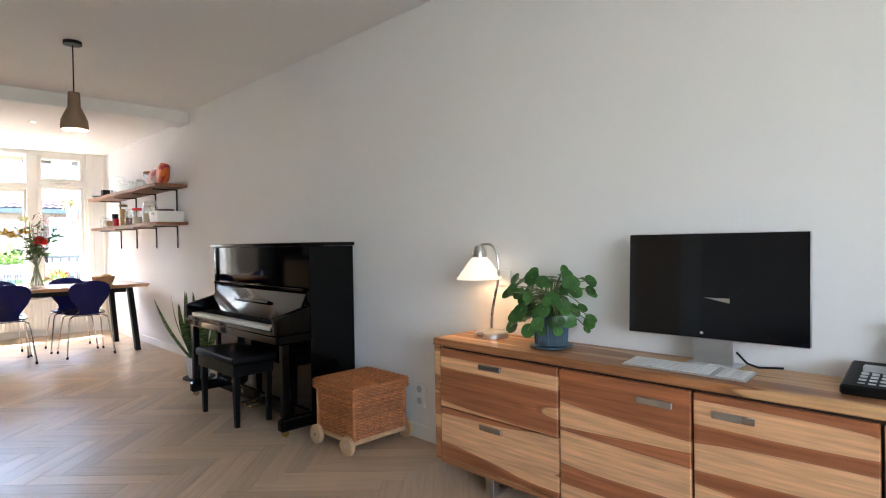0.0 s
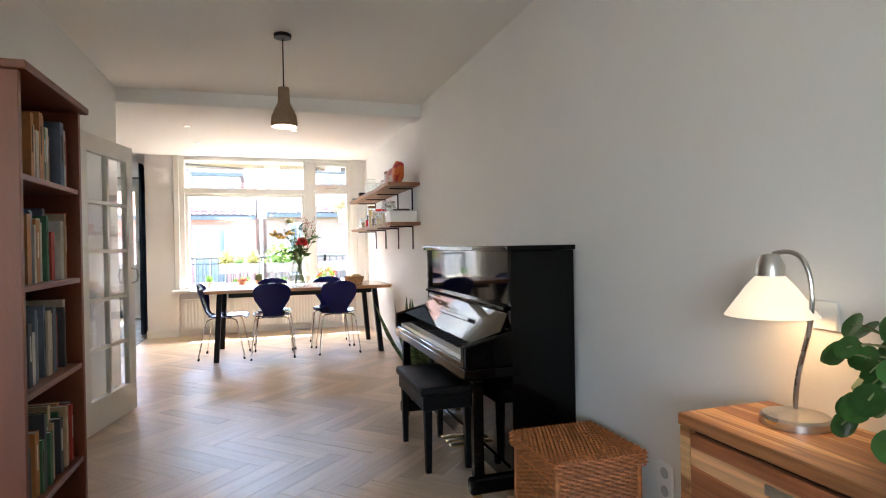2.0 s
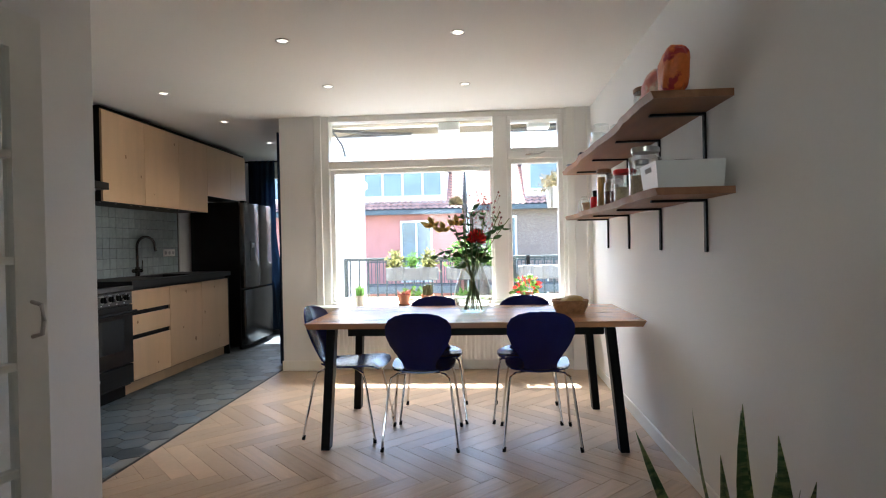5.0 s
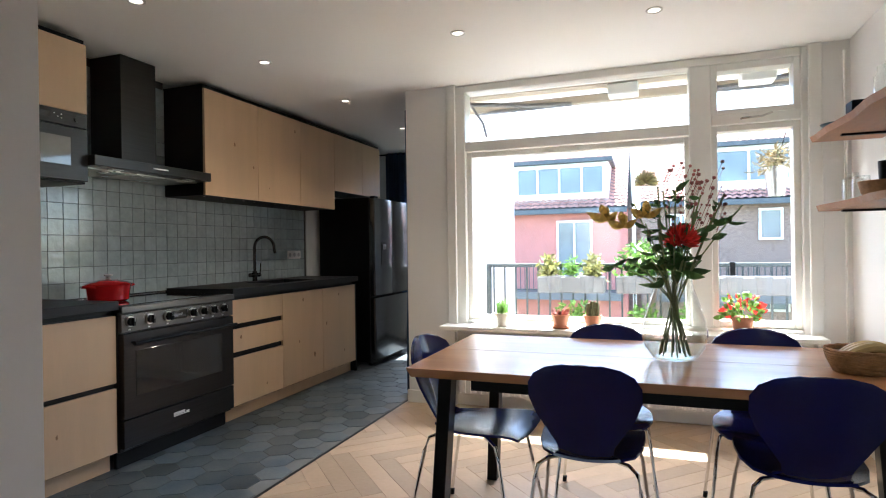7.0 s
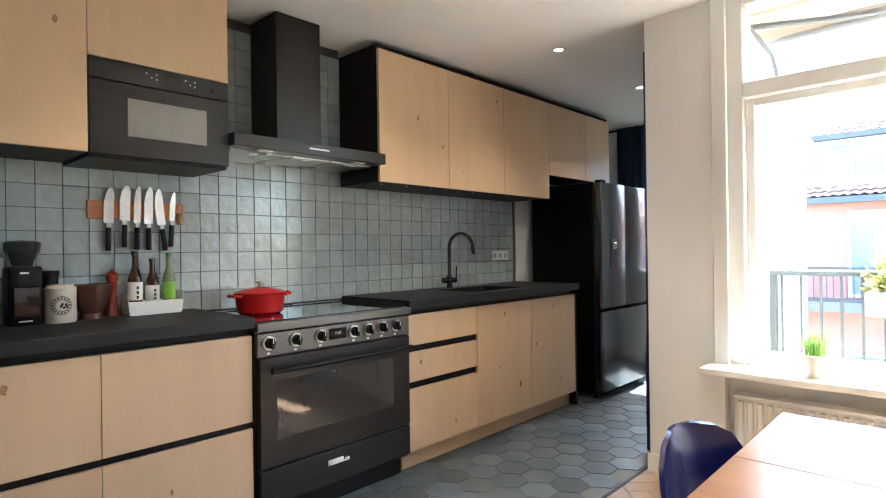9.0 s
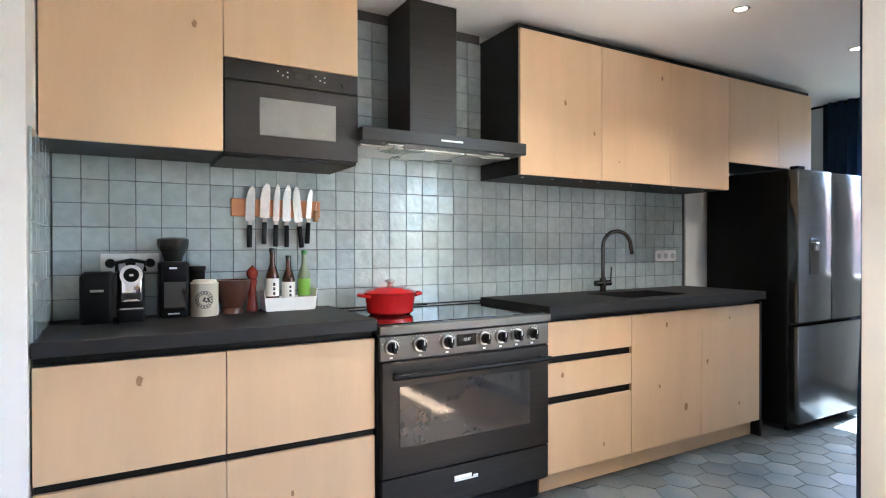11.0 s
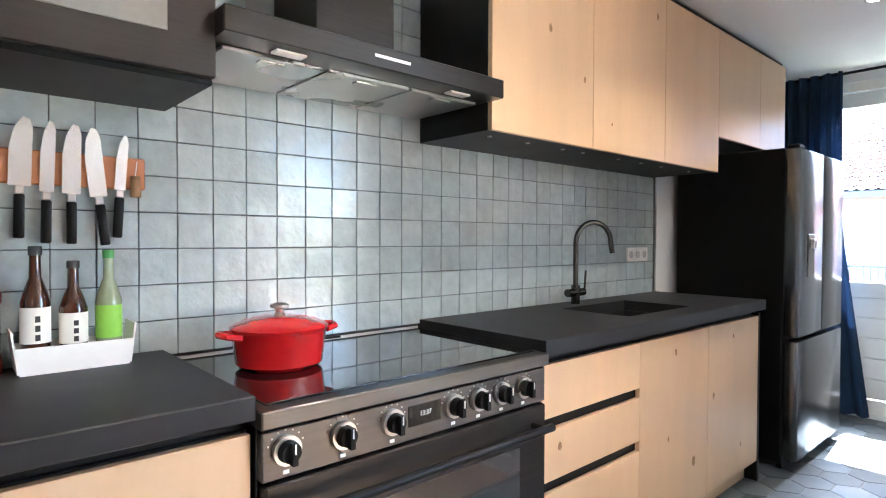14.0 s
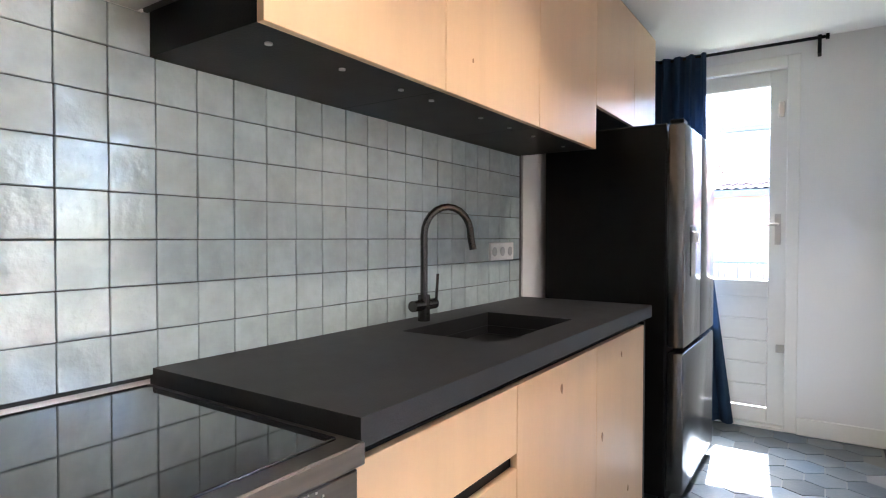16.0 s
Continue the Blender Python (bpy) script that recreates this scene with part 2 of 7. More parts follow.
LEAFL = mat("bright_leaf", (0.13, 0.26, 0.05), 0.5, var=0.3, scale=14, island=True, rand=0.35)
LEAFY = mat("yellow_lily", (0.45, 0.29, 0.07), 0.5, var=0.2, scale=30, island=True, rand=0.2)
SNAKE = mat("snake_leaf", (0.07, 0.13, 0.045), 0.42, var=0.3, scale=18, fine=60, stretch=(1, 1, 4), col2=(0.26, 0.31, 0.12), sharp=(0.42, 0.6))
STEM = mat("plant_stem", (0.16, 0.20, 0.07), 0.5, var=0.2)
REDFL = mat("red_petal", (0.72, 0.05, 0.04), 0.5, var=0.2, scale=40, island=True, rand=0.25)
CREAM = mat("cream_petal", (0.84, 0.82, 0.60), 0.6, var=0.2, scale=40, island=True, rand=0.2)
POTB = mat("blue_glaze", (0.05, 0.10, 0.14), 0.3, var=0.25, scale=12, fine=60, bump=0.04, coat=0.3)
TERRA = mat("terracotta", (0.46, 0.19, 0.105), 0.8, var=0.15, scale=14, fine=120, bump=0.05)
CERAM = mat("cream_ceramic", (0.66, 0.60, 0.49), 0.4, var=0.08, scale=14, fine=100, bump=0.02)
SOIL = mat("soil", (0.045, 0.03, 0.02), 0.95, var=0.4, fine=300, bump=0.15)
MAHO = mat("mahogany_bookcase", (0.16, 0.042, 0.014), 0.48, var=0.2, scale=1.6, fine=30, bump=0.03, stretch=(5, 5, 0.7), dist=0.4)
DKWOOD = mat("dark_turned_wood", (0.075, 0.026, 0.016), 0.3, var=0.25, scale=6, fine=50, stretch=(3, 3, 1), coat=0.1)
LEATO = mat("tan_leather", (0.52, 0.20, 0.08), 0.55, var=0.12, scale=10, fine=200, bump=0.05)
BLADE = mat("knife_steel", (0.62, 0.62, 0.62), 0.22, metal=0.9, var=0.05, bump=0.01)
CURT = mat("navy_curtain", (0.02, 0.050, 0.10), 0.85, var=0.2, scale=5, fine=250, bump=0.08)
BASK = mat("seagrass_basket", (0.36, 0.20, 0.09), 0.7, var=0.3, scale=25, fine=140, bump=0.12)
BANAN = mat("banana", (0.62, 0.46, 0.20), 0.5, var=0.2, scale=12, fine=60)
SCREEN = mat("dark_screen", (0.004, 0.004, 0.005), 0.04, var=0.05, bump=0, spec=0.22)
GREY = mat("grey_key", (0.45, 0.46, 0.46), 0.5, var=0.05, bump=0)
PAPER = mat("paper_label", (0.78, 0.76, 0.70), 0.7, var=0.05, bump=0)
INK = mat("dark_print", (0.03, 0.03, 0.03), 0.6, var=0.05, bump=0)
GREENL = mat("green_label", (0.25, 0.55, 0.06), 0.5, var=0.1, bump=0)
AMBERG = mat("amber_bottle", (0.05, 0.015, 0.006), 0.06, var=0.2, bump=0, coat=0.5)
GREENB = mat("green_bottle", (0.27, 0.33, 0.21), 0.06, var=0.15, bump=0, coat=0.5)
RADI = mat("radiator_enamel", (0.80, 0.79, 0.75), 0.35, var=0.03, bump=0)
PASTA = mat("dry_pasta", (0.55, 0.33, 0.11), 0.6, var=0.3, scale=60, fine=200, stretch=(1, 1, 0.1))
FLOUR = mat("oat_fill", (0.55, 0.45, 0.31), 0.9, var=0.2, scale=60, fine=300)
DARKF = mat("dark_beans", (0.12, 0.04, 0.025), 0.7, var=0.4, scale=80, fine=300)
PINK = mat("pink_bag", (0.70, 0.28, 0.24), 0.45, var=0.3, scale=12, fine=60, bump=0.1, col2=(0.75, 0.60, 0.50), sharp=(0.45, 0.55))
ORANG = mat("orange_bag", (0.70, 0.16, 0.03), 0.35, var=0.3, scale=14, fine=60, bump=0.1, col2=(0.42, 0.03, 0.03), sharp=(0.5, 0.56))
GLASS = glass_mat("clear_glass", (0.95, 0.97, 0.96), thin=True, ior=1.55, edge=1.5)
PANE = glass_mat("window_pane", (0.97, 0.98, 0.98), thin=True, ior=1.35)
SMOKE = glass_mat("smoked_glass", (0.35, 0.34, 0.33), thin=True, ior=1.45)
WATER = glass_mat("water_in_vase", (0.93, 0.96, 0.93), thin=True, ior=1.2)
FROST = mat("door_pane_glass", (0.62, 0.66, 0.63), 0.12, var=0.03, bump=0, trans=0.75)
BRICKR = mat("red_render", (0.56, 0.24, 0.21), 0.85, var=0.1, scale=3, fine=40, bump=0.05)
BRICKB = mat("brown_brick", (0.29, 0.215, 0.18), 0.9, var=0.3, scale=9, fine=60, bump=0.1, stretch=(1, 1, 3))
ROOF = mat("orange_roof_tile", (0.56, 0.31, 0.24), 0.8, var=0.22, scale=5, fine=40, bump=0.1, island=True, rand=0.15)
EXTW = mat("white_exterior", (0.80, 0.80, 0.77), 0.8, var=0.04, scale=2, fine=60, bump=0.05)
DKTR = mat("dark_exterior_trim", (0.09, 0.11, 0.125), 0.6, var=0.15)
RAILM = mat("grey_green_rail", (0.05, 0.065, 0.065), 0.5, var=0.2)
FARG = mat("far_window_glass", (0.16, 0.21, 0.25), 0.08, var=0.3, scale=1, bump=0, coat=0.4)
PLANTR = mat("grey_planter", (0.15, 0.155, 0.16), 0.6, var=0.1)
GROUND = mat("far_ground", (0.16, 0.17, 0.12), 0.95, var=0.3, scale=0.3, fine=4)
HALLW = mat("hall_plaster", (0.62, 0.46, 0.30), 0.7, var=0.06, scale=2, fine=50, bump=0.03)
AWN = mat("awning_cloth", (0.36, 0.32, 0.26), 0.8, var=0.05, scale=4, fine=200)
SOFA = mat("blue_grey_cloth", (0.16, 0.21, 0.30), 0.9, var=0.2, scale=12, fine=250, bump=0.1)
BOOKS = [mat("book_spine", c, 0.6, var=0.12, scale=20, fine=80) for c in
         ((0.60, 0.55, 0.45), (0.50, 0.38, 0.24), (0.42, 0.05, 0.04), (0.05, 0.16, 0.09), (0.06, 0.07, 0.09), (0.62, 0.60, 0.56), (0.45, 0.20, 0.07), (0.13, 0.17, 0.24))]
for m_, k_ in ((LEAF, 0.25), (LEAFD, 0.35), (LEAFL, 0.45), (LEAFY, 0.5), (REDFL, 0.45), (CREAM, 0.6)):
    translucent(m_, k_)

# ---- builders ----
ORG = {}


def thing(name, label, cat, loc=(0, 0, 0), group="", kind=""):
    ob = new(name)
    ob.empty_display_size = 0.1
    ob.location = loc
    ORG[ob.name] = Vector(loc)
    return tagged(ob, label, cat, group, kind)


def mesh(name, bm, m, smooth=False):
    bmesh.ops.recalc_face_normals(bm, faces=bm.faces)
    me = bpy.data.meshes.new(name)
    if smooth:
        for f in bm.faces:
            f.smooth = True
        for e in bm.edges:
            if len(e.link_faces) == 2 and e.calc_face_angle(0) > 0.6:
                e.smooth = False
    bm.to_mesh(me)
    bm.free()
    me.materials.append(m)
    return me


def part(name, bm, m, parent=None, label="", smooth=False):
    ob = new(name, mesh(name, bm, m, smooth))
    if parent:
        ob.parent = parent
        ob.matrix_parent_inverse = Matrix.Translation(-ORG.get(parent.name, Vector()))
    if label:
        ob["label"] = label
    return ob


def solo(name, bm, m, label, cat, smooth=False, kind="", group=""):
    """A thing of one mesh, its origin at its base."""
    lo = Vector([min(v.co[i] for v in bm.verts) for i in range(3)])
    hi = Vector([max(v.co[i] for v in bm.verts) for i in range(3)])
    o = Vector(((lo.x + hi.x) / 2, (lo.y + hi.y) / 2, lo.z))
    bmesh.ops.translate(bm, vec=-o, verts=bm.verts)
    ob = new(name, mesh(name, bm, m, smooth))
    ob.location = o
    ORG[ob.name] = o
    return tagged(ob, label, cat, group, kind)


def structure(name, bm, m, label, cat):
    ob = new(name, mesh(name, bm, m))
    return tagged(ob, label, cat, kind="structure")


def B(*boxes, bev=0.0, seg=1):
    bm = bmesh.new()
    for b in boxes:
        box(bm, *b)
    if bev:
        bmesh.ops.bevel(bm, geom=bm.edges[:], offset=bev, segments=seg, affect="EDGES", profile=0.5)
    return bm


def box(bm, x0, y0, z0, x1, y1, z1, m=None):
    c = ((x0 + x1) / 2, (y0 + y1) / 2, (z0 + z1) / 2)
    d = Matrix.Translation(c) @ Matrix.Diagonal((abs(x1 - x0), abs(y1 - y0), abs(z1 - z0), 1))
    return bmesh.ops.create_cube(bm, size=1, matrix=m @ d if m else d)["verts"]


def rod(bm, a, b, r0, r1=None, seg=12):
    a, b = Vector(a), Vector(b)
    q = (b - a).to_track_quat("Z", "Y").to_matrix().to_4x4()
    return bmesh.ops.create_cone(bm, cap_ends=True, segments=seg, radius1=r0, radius2=r0 if r1 is None else r1, depth=(b - a).length,
                                 matrix=Matrix.Translation((a + b) / 2) @ q)["verts"]


def lathe(bm, prof, at=(0, 0, 0), seg=28, flute=0, depth=0.0, sx=1.0, sy=1.0, caps=True):
    rings = []
    for r, z in prof:
        ring = []
        for i in range(seg):
            a = 2 * math.pi * i / seg
            k = r * (1 + depth * math.cos(flute * a)) if flute else r
            ring.append(bm.verts.new((at[0] + sx * k * math.cos(a), at[1] + sy * k * math.sin(a), at[2] + z)))
        rings.append(ring)
    for p, q in zip(rings, rings[1:]):
        for i in range(seg):
            bm.faces.new((p[i], p[(i + 1) % seg], q[(i + 1) % seg], q[i]))
    for ring, r in ((rings[0], prof[0][0]), (rings[-1], prof[-1][0])):
        if caps and r > 1e-4:
            bm.faces.new(ring)
    return bm


def tube(bm, pts, r, seg=8, r1=None):
    pts = [Vector(p) for p in pts]
    rings = []
    up = Vector((0.31, 0.22, 0.93)).normalized()
    for i, p in enumerate(pts):
        d = (pts[min(i + 1, len(pts) - 1)] - pts[max(i - 1, 0)]).normalized()
        u = d.cross(up)
        if u.length < 1e-3:
            u = d.cross(Vector((1, 0, 0)))
        u.normalize()
        v = d.cross(u)
        k = r if r1 is None else r + (r1 - r) * i / (len(pts) - 1)
        rings.append([bm.verts.new(p + k * (math.cos(2 * math.pi * j / seg) * u + math.sin(2 * math.pi * j / seg) * v)) for j in range(seg)])
    for p, q in zip(rings, rings[1:]):
        for j in range(seg):
            bm.faces.new((p[j], p[(j + 1) % seg], q[(j + 1) % seg], q[j]))
    bm.faces.new(rings[0])
    bm.faces.new(rings[-1])
    return bm


def bez(a, b, c, d, n=10):
    a, b, c, d = Vector(a), Vector(b), Vector(c), Vector(d)
    return [a * (1 - t) ** 3 + b * 3 * t * (1 - t) ** 2 + c * 3 * t * t * (1 - t) + d * t ** 3 for t in [i / n for i in range(n + 1)]]


def blade(bm, base, tip, width, bend=0.0, n=5, prof=None, twist=0.0, fold=0.15):
    """One leaf or blade from base to tip, with a fold along its middle."""
    base, tip = Vector(base), Vector(tip)
    d = (tip - base)
    side = d.cross(Vector((math.cos(twist * 3.1), math.sin(twist * 3.1), 0.35)))
    side = side.normalized() if side.length > 1e-5 else Vector((1, 0, 0))
    nor = side.cross(d).normalized()
    prev = None
    for i in range(n + 1):
        t = i / n
        w = width / 2 * (prof(t) if prof else math.sin(math.pi * min(1, t * 0.92 + 0.06)))
        c = base + d * t - nor * bend * d.length * math.sin(math.pi * t)
        row = [bm.verts.new(c - side * w), bm.verts.new(c - nor * w * fold), bm.verts.new(c + side * w)]
        if prev:
            bm.faces.new((prev[0], prev[1], row[1], row[0]))
            bm.faces.new((prev[1], prev[2], row[2], row[1]))
        prev = row


def disc_leaf(bm, c, nor, r, seg=12):
    nor = Vector(nor).normalized()
    u = nor.orthogonal().normalized()
    v = nor.cross(u)
    mid = bm.verts.new(Vector(c) - nor * r * 0.16)
    ring = [bm.verts.new(Vector(c) + (u * math.cos(2 * math.pi * i / seg) + v * math.sin(2 * math.pi * i / seg)) * r * random.uniform(0.94, 1.04)) for i in range(seg)]
    for i in range(seg):
        bm.faces.new((mid, ring[i], ring[(i + 1) % seg]))


def text(name, s, size, m, mat_, parent=None, depth=0.0006):
    c = bpy.data.curves.new(name, "FONT")
    c.body, c.size, c.extrude, c.align_x, c.align_y = s, size, depth, "CENTER", "CENTER"
    tmp = bpy.data.objects.new("tmp", c)
    me = bpy.data.meshes.new_from_object(tmp)
    bpy.data.objects.remove(tmp)
    me.materials.clear()
    me.materials.append(mat_)
    me.transform(m)
    ob = new(name, me)
    if parent:
        ob.parent = parent
        ob.matrix_parent_inverse = Matrix.Translation(-ORG.get(parent.name, Vector()))
    return ob

# ---- the shell ----
YW, KY, XW, CEL, CEK = 2.185, -2.40, -8.87, 2.555, 2.485  # side wall, tiled wall, window wall, two ceilings
structure("floor", B((-11.9, -2.7, -0.3, 3.6, 2.5, -0.012)), JOINT, "dark joints and bed under the oak floor", "floor")
structure("wall_north", B((-9.15, YW, 0, 3.6, YW + 0.2, 2.9)), WALL, "smooth off-white painted side wall", "wall")
structure("wall_kitchen", B((-11.75, KY - 0.2, 0, -5.74, KY, 2.9)), WALL, "off-white wall behind the kitchen tiles", "wall")
structure("wall_hall_end", B((-5.705, -1.75, 0, -5.60, -0.45, 2.9), (-5.875, KY, 0, -5.60, -1.76, 2.9)), WALL, "off-white wall end beside the kitchen", "wall")
structure("wall_living_south", B((-5.60, -0.60, 0, -4.42, -0.45, 2.9), (-3.60, -0.60, 0, -1.9, -0.45, 2.9), (-4.42, -0.60, 2.01, -3.60, -0.45, 2.9)), WALL,
          "off-white wall with a doorway to the hall", "wall")
structure("wall_hall_back", B((-5.60, -1.75, 0, -1.9, -1.6, 2.9), (-2.05, -1.6, 0, -1.9, -0.6, 2.9)), HALLW, "warm beige hall wall", "wall")
structure("wall_living_recess", B((-1.9, -2.6, 0, 3.6, -2.4, 2.9), (-2.05, -2.6, 0, -1.9, -1.75, 2.9)), WALL, "off-white back wall of the living room", "wall")
structure("wall_street", B((3.2, -2.4, 0, 3.4, YW, 0.7), (3.2, -2.4, 2.35, 3.4, YW, 2.9), (3.2, -2.4, 0.7, 3.4, -2.1, 2.35), (3.2, 0.3, 0.7, 3.4, YW, 2.35)), WALL,
          "off-white street wall with a window opening", "wall")
structure("wall_pillar", B((XW - 0.25, -0.82, 0, XW, -0.43, 2.9)), WALL, "off-white wall pier beside the window", "wall")
structure("wall_window", B((XW - 0.25, -0.43, 0, XW - 0.06, 1.99, 0.60), (XW - 0.25, 1.99, 0, XW, YW, 2.9), (XW - 0.25, -0.43, 2.49, XW, 1.99, 2.9)), WALL,
          "off-white wall under and over the window", "wall")
structure("wall_extension", B((-11.75, -0.82, 0, XW - 0.25, -0.60, 2.9)), EXTW, "white side wall of the kitchen extension", "wall")
structure("wall_garden_door", B((-11.75, -1.30, 0, -11.5, -0.82, 2.9), (-11.75, KY, 0, -11.5, -2.10, 2.9), (-11.75, -2.10, 2.40, -11.5, -1.30, 2.9)), WALL,
          "off-white wall round the garden door", "wall")
structure("ceiling_living", B((-5.70, -2.4, CEL, 3.2, YW, CEL + 0.2)), CEIL, "smooth white living room ceiling", "ceiling")
structure("ceiling_kitchen", B((-9.12, KY, CEK, -5.98, YW, CEK + 0.2), (-11.5, KY, CEK, -9.12, -0.82, CEK + 0.2)), CEIL, "smooth white kitchen ceiling", "ceiling")
structure("ceiling_beam", B((-5.98, -2.4, 2.43, -5.70, YW, 2.9), bev=0.008), CEIL, "white boxed-in ceiling beam", "beam")
# never in view: added to shut out sky, its edge cutting sun at the window
structure("roof_slab", B((-9.5, -0.6, 2.9, 3.7, 2.5, 3.05), (-11.9, -2.7, 2.9, 3.7, -0.6, 3.05)), EXTW, "unseen flat slab added over the rooms, with eaves", "roof")
for nm, bx in (("baseboard_north", (-8.85, YW - 0.014, 0, -1.76, YW, 0.085)), ("baseboard_pillar", (XW, -0.832, 0, XW + 0.014, -0.43, 0.10)),
               ("baseboard_extension", (-11.5, -0.834, 0, XW - 0.25, -0.82, 0.11)), ("baseboard_door_wall", (-11.5, -1.30, 0, -11.486, -0.834, 0.11)),
               ("baseboard_south", (-5.705, -0.45, 0, -4.50, -0.436, 0.09)), ("baseboard_wall_end", (-5.719, -0.80, 0, -5.705, -0.436, 0.09)),
               ("baseboard_window", (XW - 0.06, -0.43, 0, XW - 0.046, 1.99, 0.09))):
    structure(nm, B(bx, bev=0.004), TRIM, "white painted baseboard", "baseboard")
structure("door_frame_hall", B((-4.50, -0.45, 0, -4.42, -0.425, 2.09), (-3.60, -0.45, 0, -3.52, -0.425, 2.09), (-4.42, -0.45, 2.01, -3.60, -0.425, 2.09),
                               (-4.42, -0.60, 0, -4.395, -0.452, 2.01), (-3.625, -0.60, 0, -3.60, -0.452, 2.01), bev=0.003), TRIM, "white painted door frame to the hall", "door frame")
structure("floor_border", B((-11.5, -0.862, -0.012, -5.72, -0.842, 0.001)), BLACK, "dark strip between oak and hexagon tiles", "floor strip")
structure("ground", B((-300, -200, -6.2, 200, 200, -6.0)), GROUND, "far ground behind the houses", "ground")

# ---- window with two casements ----
win = thing("window_1", "white painted wooden window with transom lights", "window", (-8.98, 0.78, 0.6), kind="structure")
part("window_frame", B((-9.05, -0.43, 0.60, -8.90, -0.335, 2.485), (-9.05, 1.925, 0.60, -8.90, 1.99, 2.485), (-9.05, -0.335, 2.43, -8.90, 1.925, 2.485), (-9.05, -0.335, 0.60, -8.90, 1.925, 0.665),
                       (-9.06, 1.265, 0.665, -8.89, 1.40, 2.43), bev=0.006), TRIM, win)
part("transom", B((-9.04, -0.335, 1.965, -8.90, 1.265, 2.045), (-9.04, 1.40, 2.02, -8.90, 1.925, 2.09), bev=0.006), TRIM, win)
part("sash", B((-9.03, -0.335, 0.665, -8.94, -0.295, 1.965), (-9.03, 1.235, 0.665, -8.94, 1.265, 1.965), (-9.03, -0.295, 1.925, -8.94, 1.235, 1.965), (-9.03, -0.295, 0.665, -8.94, 1.235, 0.70),
               (-9.03, 1.40, 0.665, -8.93, 1.44, 2.02), (-9.03, 1.885, 0.665, -8.93, 1.925, 2.02), (-9.03, 1.44, 1.98, -8.93, 1.885, 2.02), (-9.03, 1.44, 0.665, -8.93, 1.885, 0.71),
               (-9.03, 1.40, 2.09, -8.91, 1.44, 2.43), (-9.03, 1.885, 2.09, -8.91, 1.925, 2.43), (-9.03, 1.44, 2.09, -8.91, 1.885, 2.125), (-9.03, 1.44, 2.385, -8.91, 1.885, 2.43), bev=0.004), TRIM, win)
for y0, z0, y1, z1 in ((-0.295, 0.70, 1.235, 1.925), (-0.335, 2.045, 1.265, 2.43), (1.44, 0.71, 1.885, 1.98), (1.44, 2.125, 1.885, 2.385)):
    p = part("pane", B((-8.989, y0, z0, -8.983, y1, z1)), PANE, win)
    p.visible_shadow = False
part("casing", B((XW, -0.475, 0.60, XW + 0.018, -0.40, 2.485), (XW, 1.955, 0.60, XW + 0.018, 2.03, 2.485), bev=0.005), TRIM, win)
part("window_sill", B((-8.90, -0.50, 0.605, -8.70, 2.02, 0.64), bev=0.008, seg=2), TRIM, win, "white gloss sill board")
bm = bmesh.new()
tube(bm, [(-8.905, 1.58, 2.052), (-8.875, 1.58, 2.052), (-8.872, 1.70, 2.055), (-8.868, 1.76, 2.075)], 0.007)
part("window_handle", bm, STEEL, win, "dark metal casement stay", True)
for z in (1.76, 0.86):
    part("hinge", B((-8.925, 1.392, z - 0.04, -8.905, 1.408, z + 0.04), bev=0.002), TRIM, win)
part("window_latch", B((-8.93, 1.412, 1.32, -8.905, 1.428, 1.40), (-8.905, 1.414, 1.355, -8.885, 1.426, 1.395), bev=0.003), STEEL, win)

sw = thing("window_2", "white framed street window", "window", (3.3, -0.9, 0.7), kind="structure")
part("window_frame", B((3.24, -2.1, 0.7, 3.32, -2.03, 2.35), (3.24, 0.23, 0.7, 3.32, 0.3, 2.35), (3.24, -2.03, 0.7, 3.32, 0.23, 0.77), (3.24, -2.03, 2.28, 3.32, 0.23, 2.35), (3.24, -0.93, 0.77, 3.32, -0.87, 2.28), bev=0.005), TRIM, sw)

rad = thing("radiator", "white panel radiator under the window sill", "radiator", (-8.83, 0.78, 0.1))
fin = mesh("fin", B((-8.84, 0, 0.115, -8.822, 0.026, 0.475), bev=0.004), RADI)
for i in range(52):
    ob = new("fin", fin)
    ob.location = (0, -0.36 + i * 0.0425, 0)
    ob.parent, ob.matrix_parent_inverse = rad, Matrix.Translation(-ORG[rad.name])
part("back_panel", B((-8.868, -0.38, 0.10, -8.84, 1.86, 0.49), bev=0.004), RADI, rad)
part("top_grille", B((-8.905, -0.38, 0.49, -8.82, 1.86, 0.505), bev=0.003), RADI, rad)
bm = bmesh.new()
tube(bm, [(-8.80, 2.135, 0.02), (-8.80, 2.135, 2.40)], 0.008)
solo("heating_pipe", bm, TRIM, "thin white heating pipe beside the window", "pipe", True)

# ---- garden door in the extension ----
gd = thing("door_1", "white half-glazed garden door, sunlit", "door", (-11.57, -1.7, 0), kind="structure")
part("door_frame", B((-11.66, -1.37, 0, -11.50, -1.30, 2.40), (-11.66, -2.10, 0, -11.50, -2.03, 2.40), (-11.66, -2.03, 2.33, -11.50, -1.37, 2.40), bev=0.004), TRIM, gd)
part("door_leaf", B((-11.60, -2.03, 0.02, -11.555, -1.93, 2.33), (-11.60, -1.47, 0.02, -11.555, -1.37, 2.33), (-11.60, -1.93, 2.23, -11.555, -1.47, 2.33), (-11.60, -1.93, 0.85, -11.555, -1.47, 0.965),
                   (-11.60, -1.93, 0.02, -11.555, -1.47, 0.12), bev=0.004), TRIM, gd)
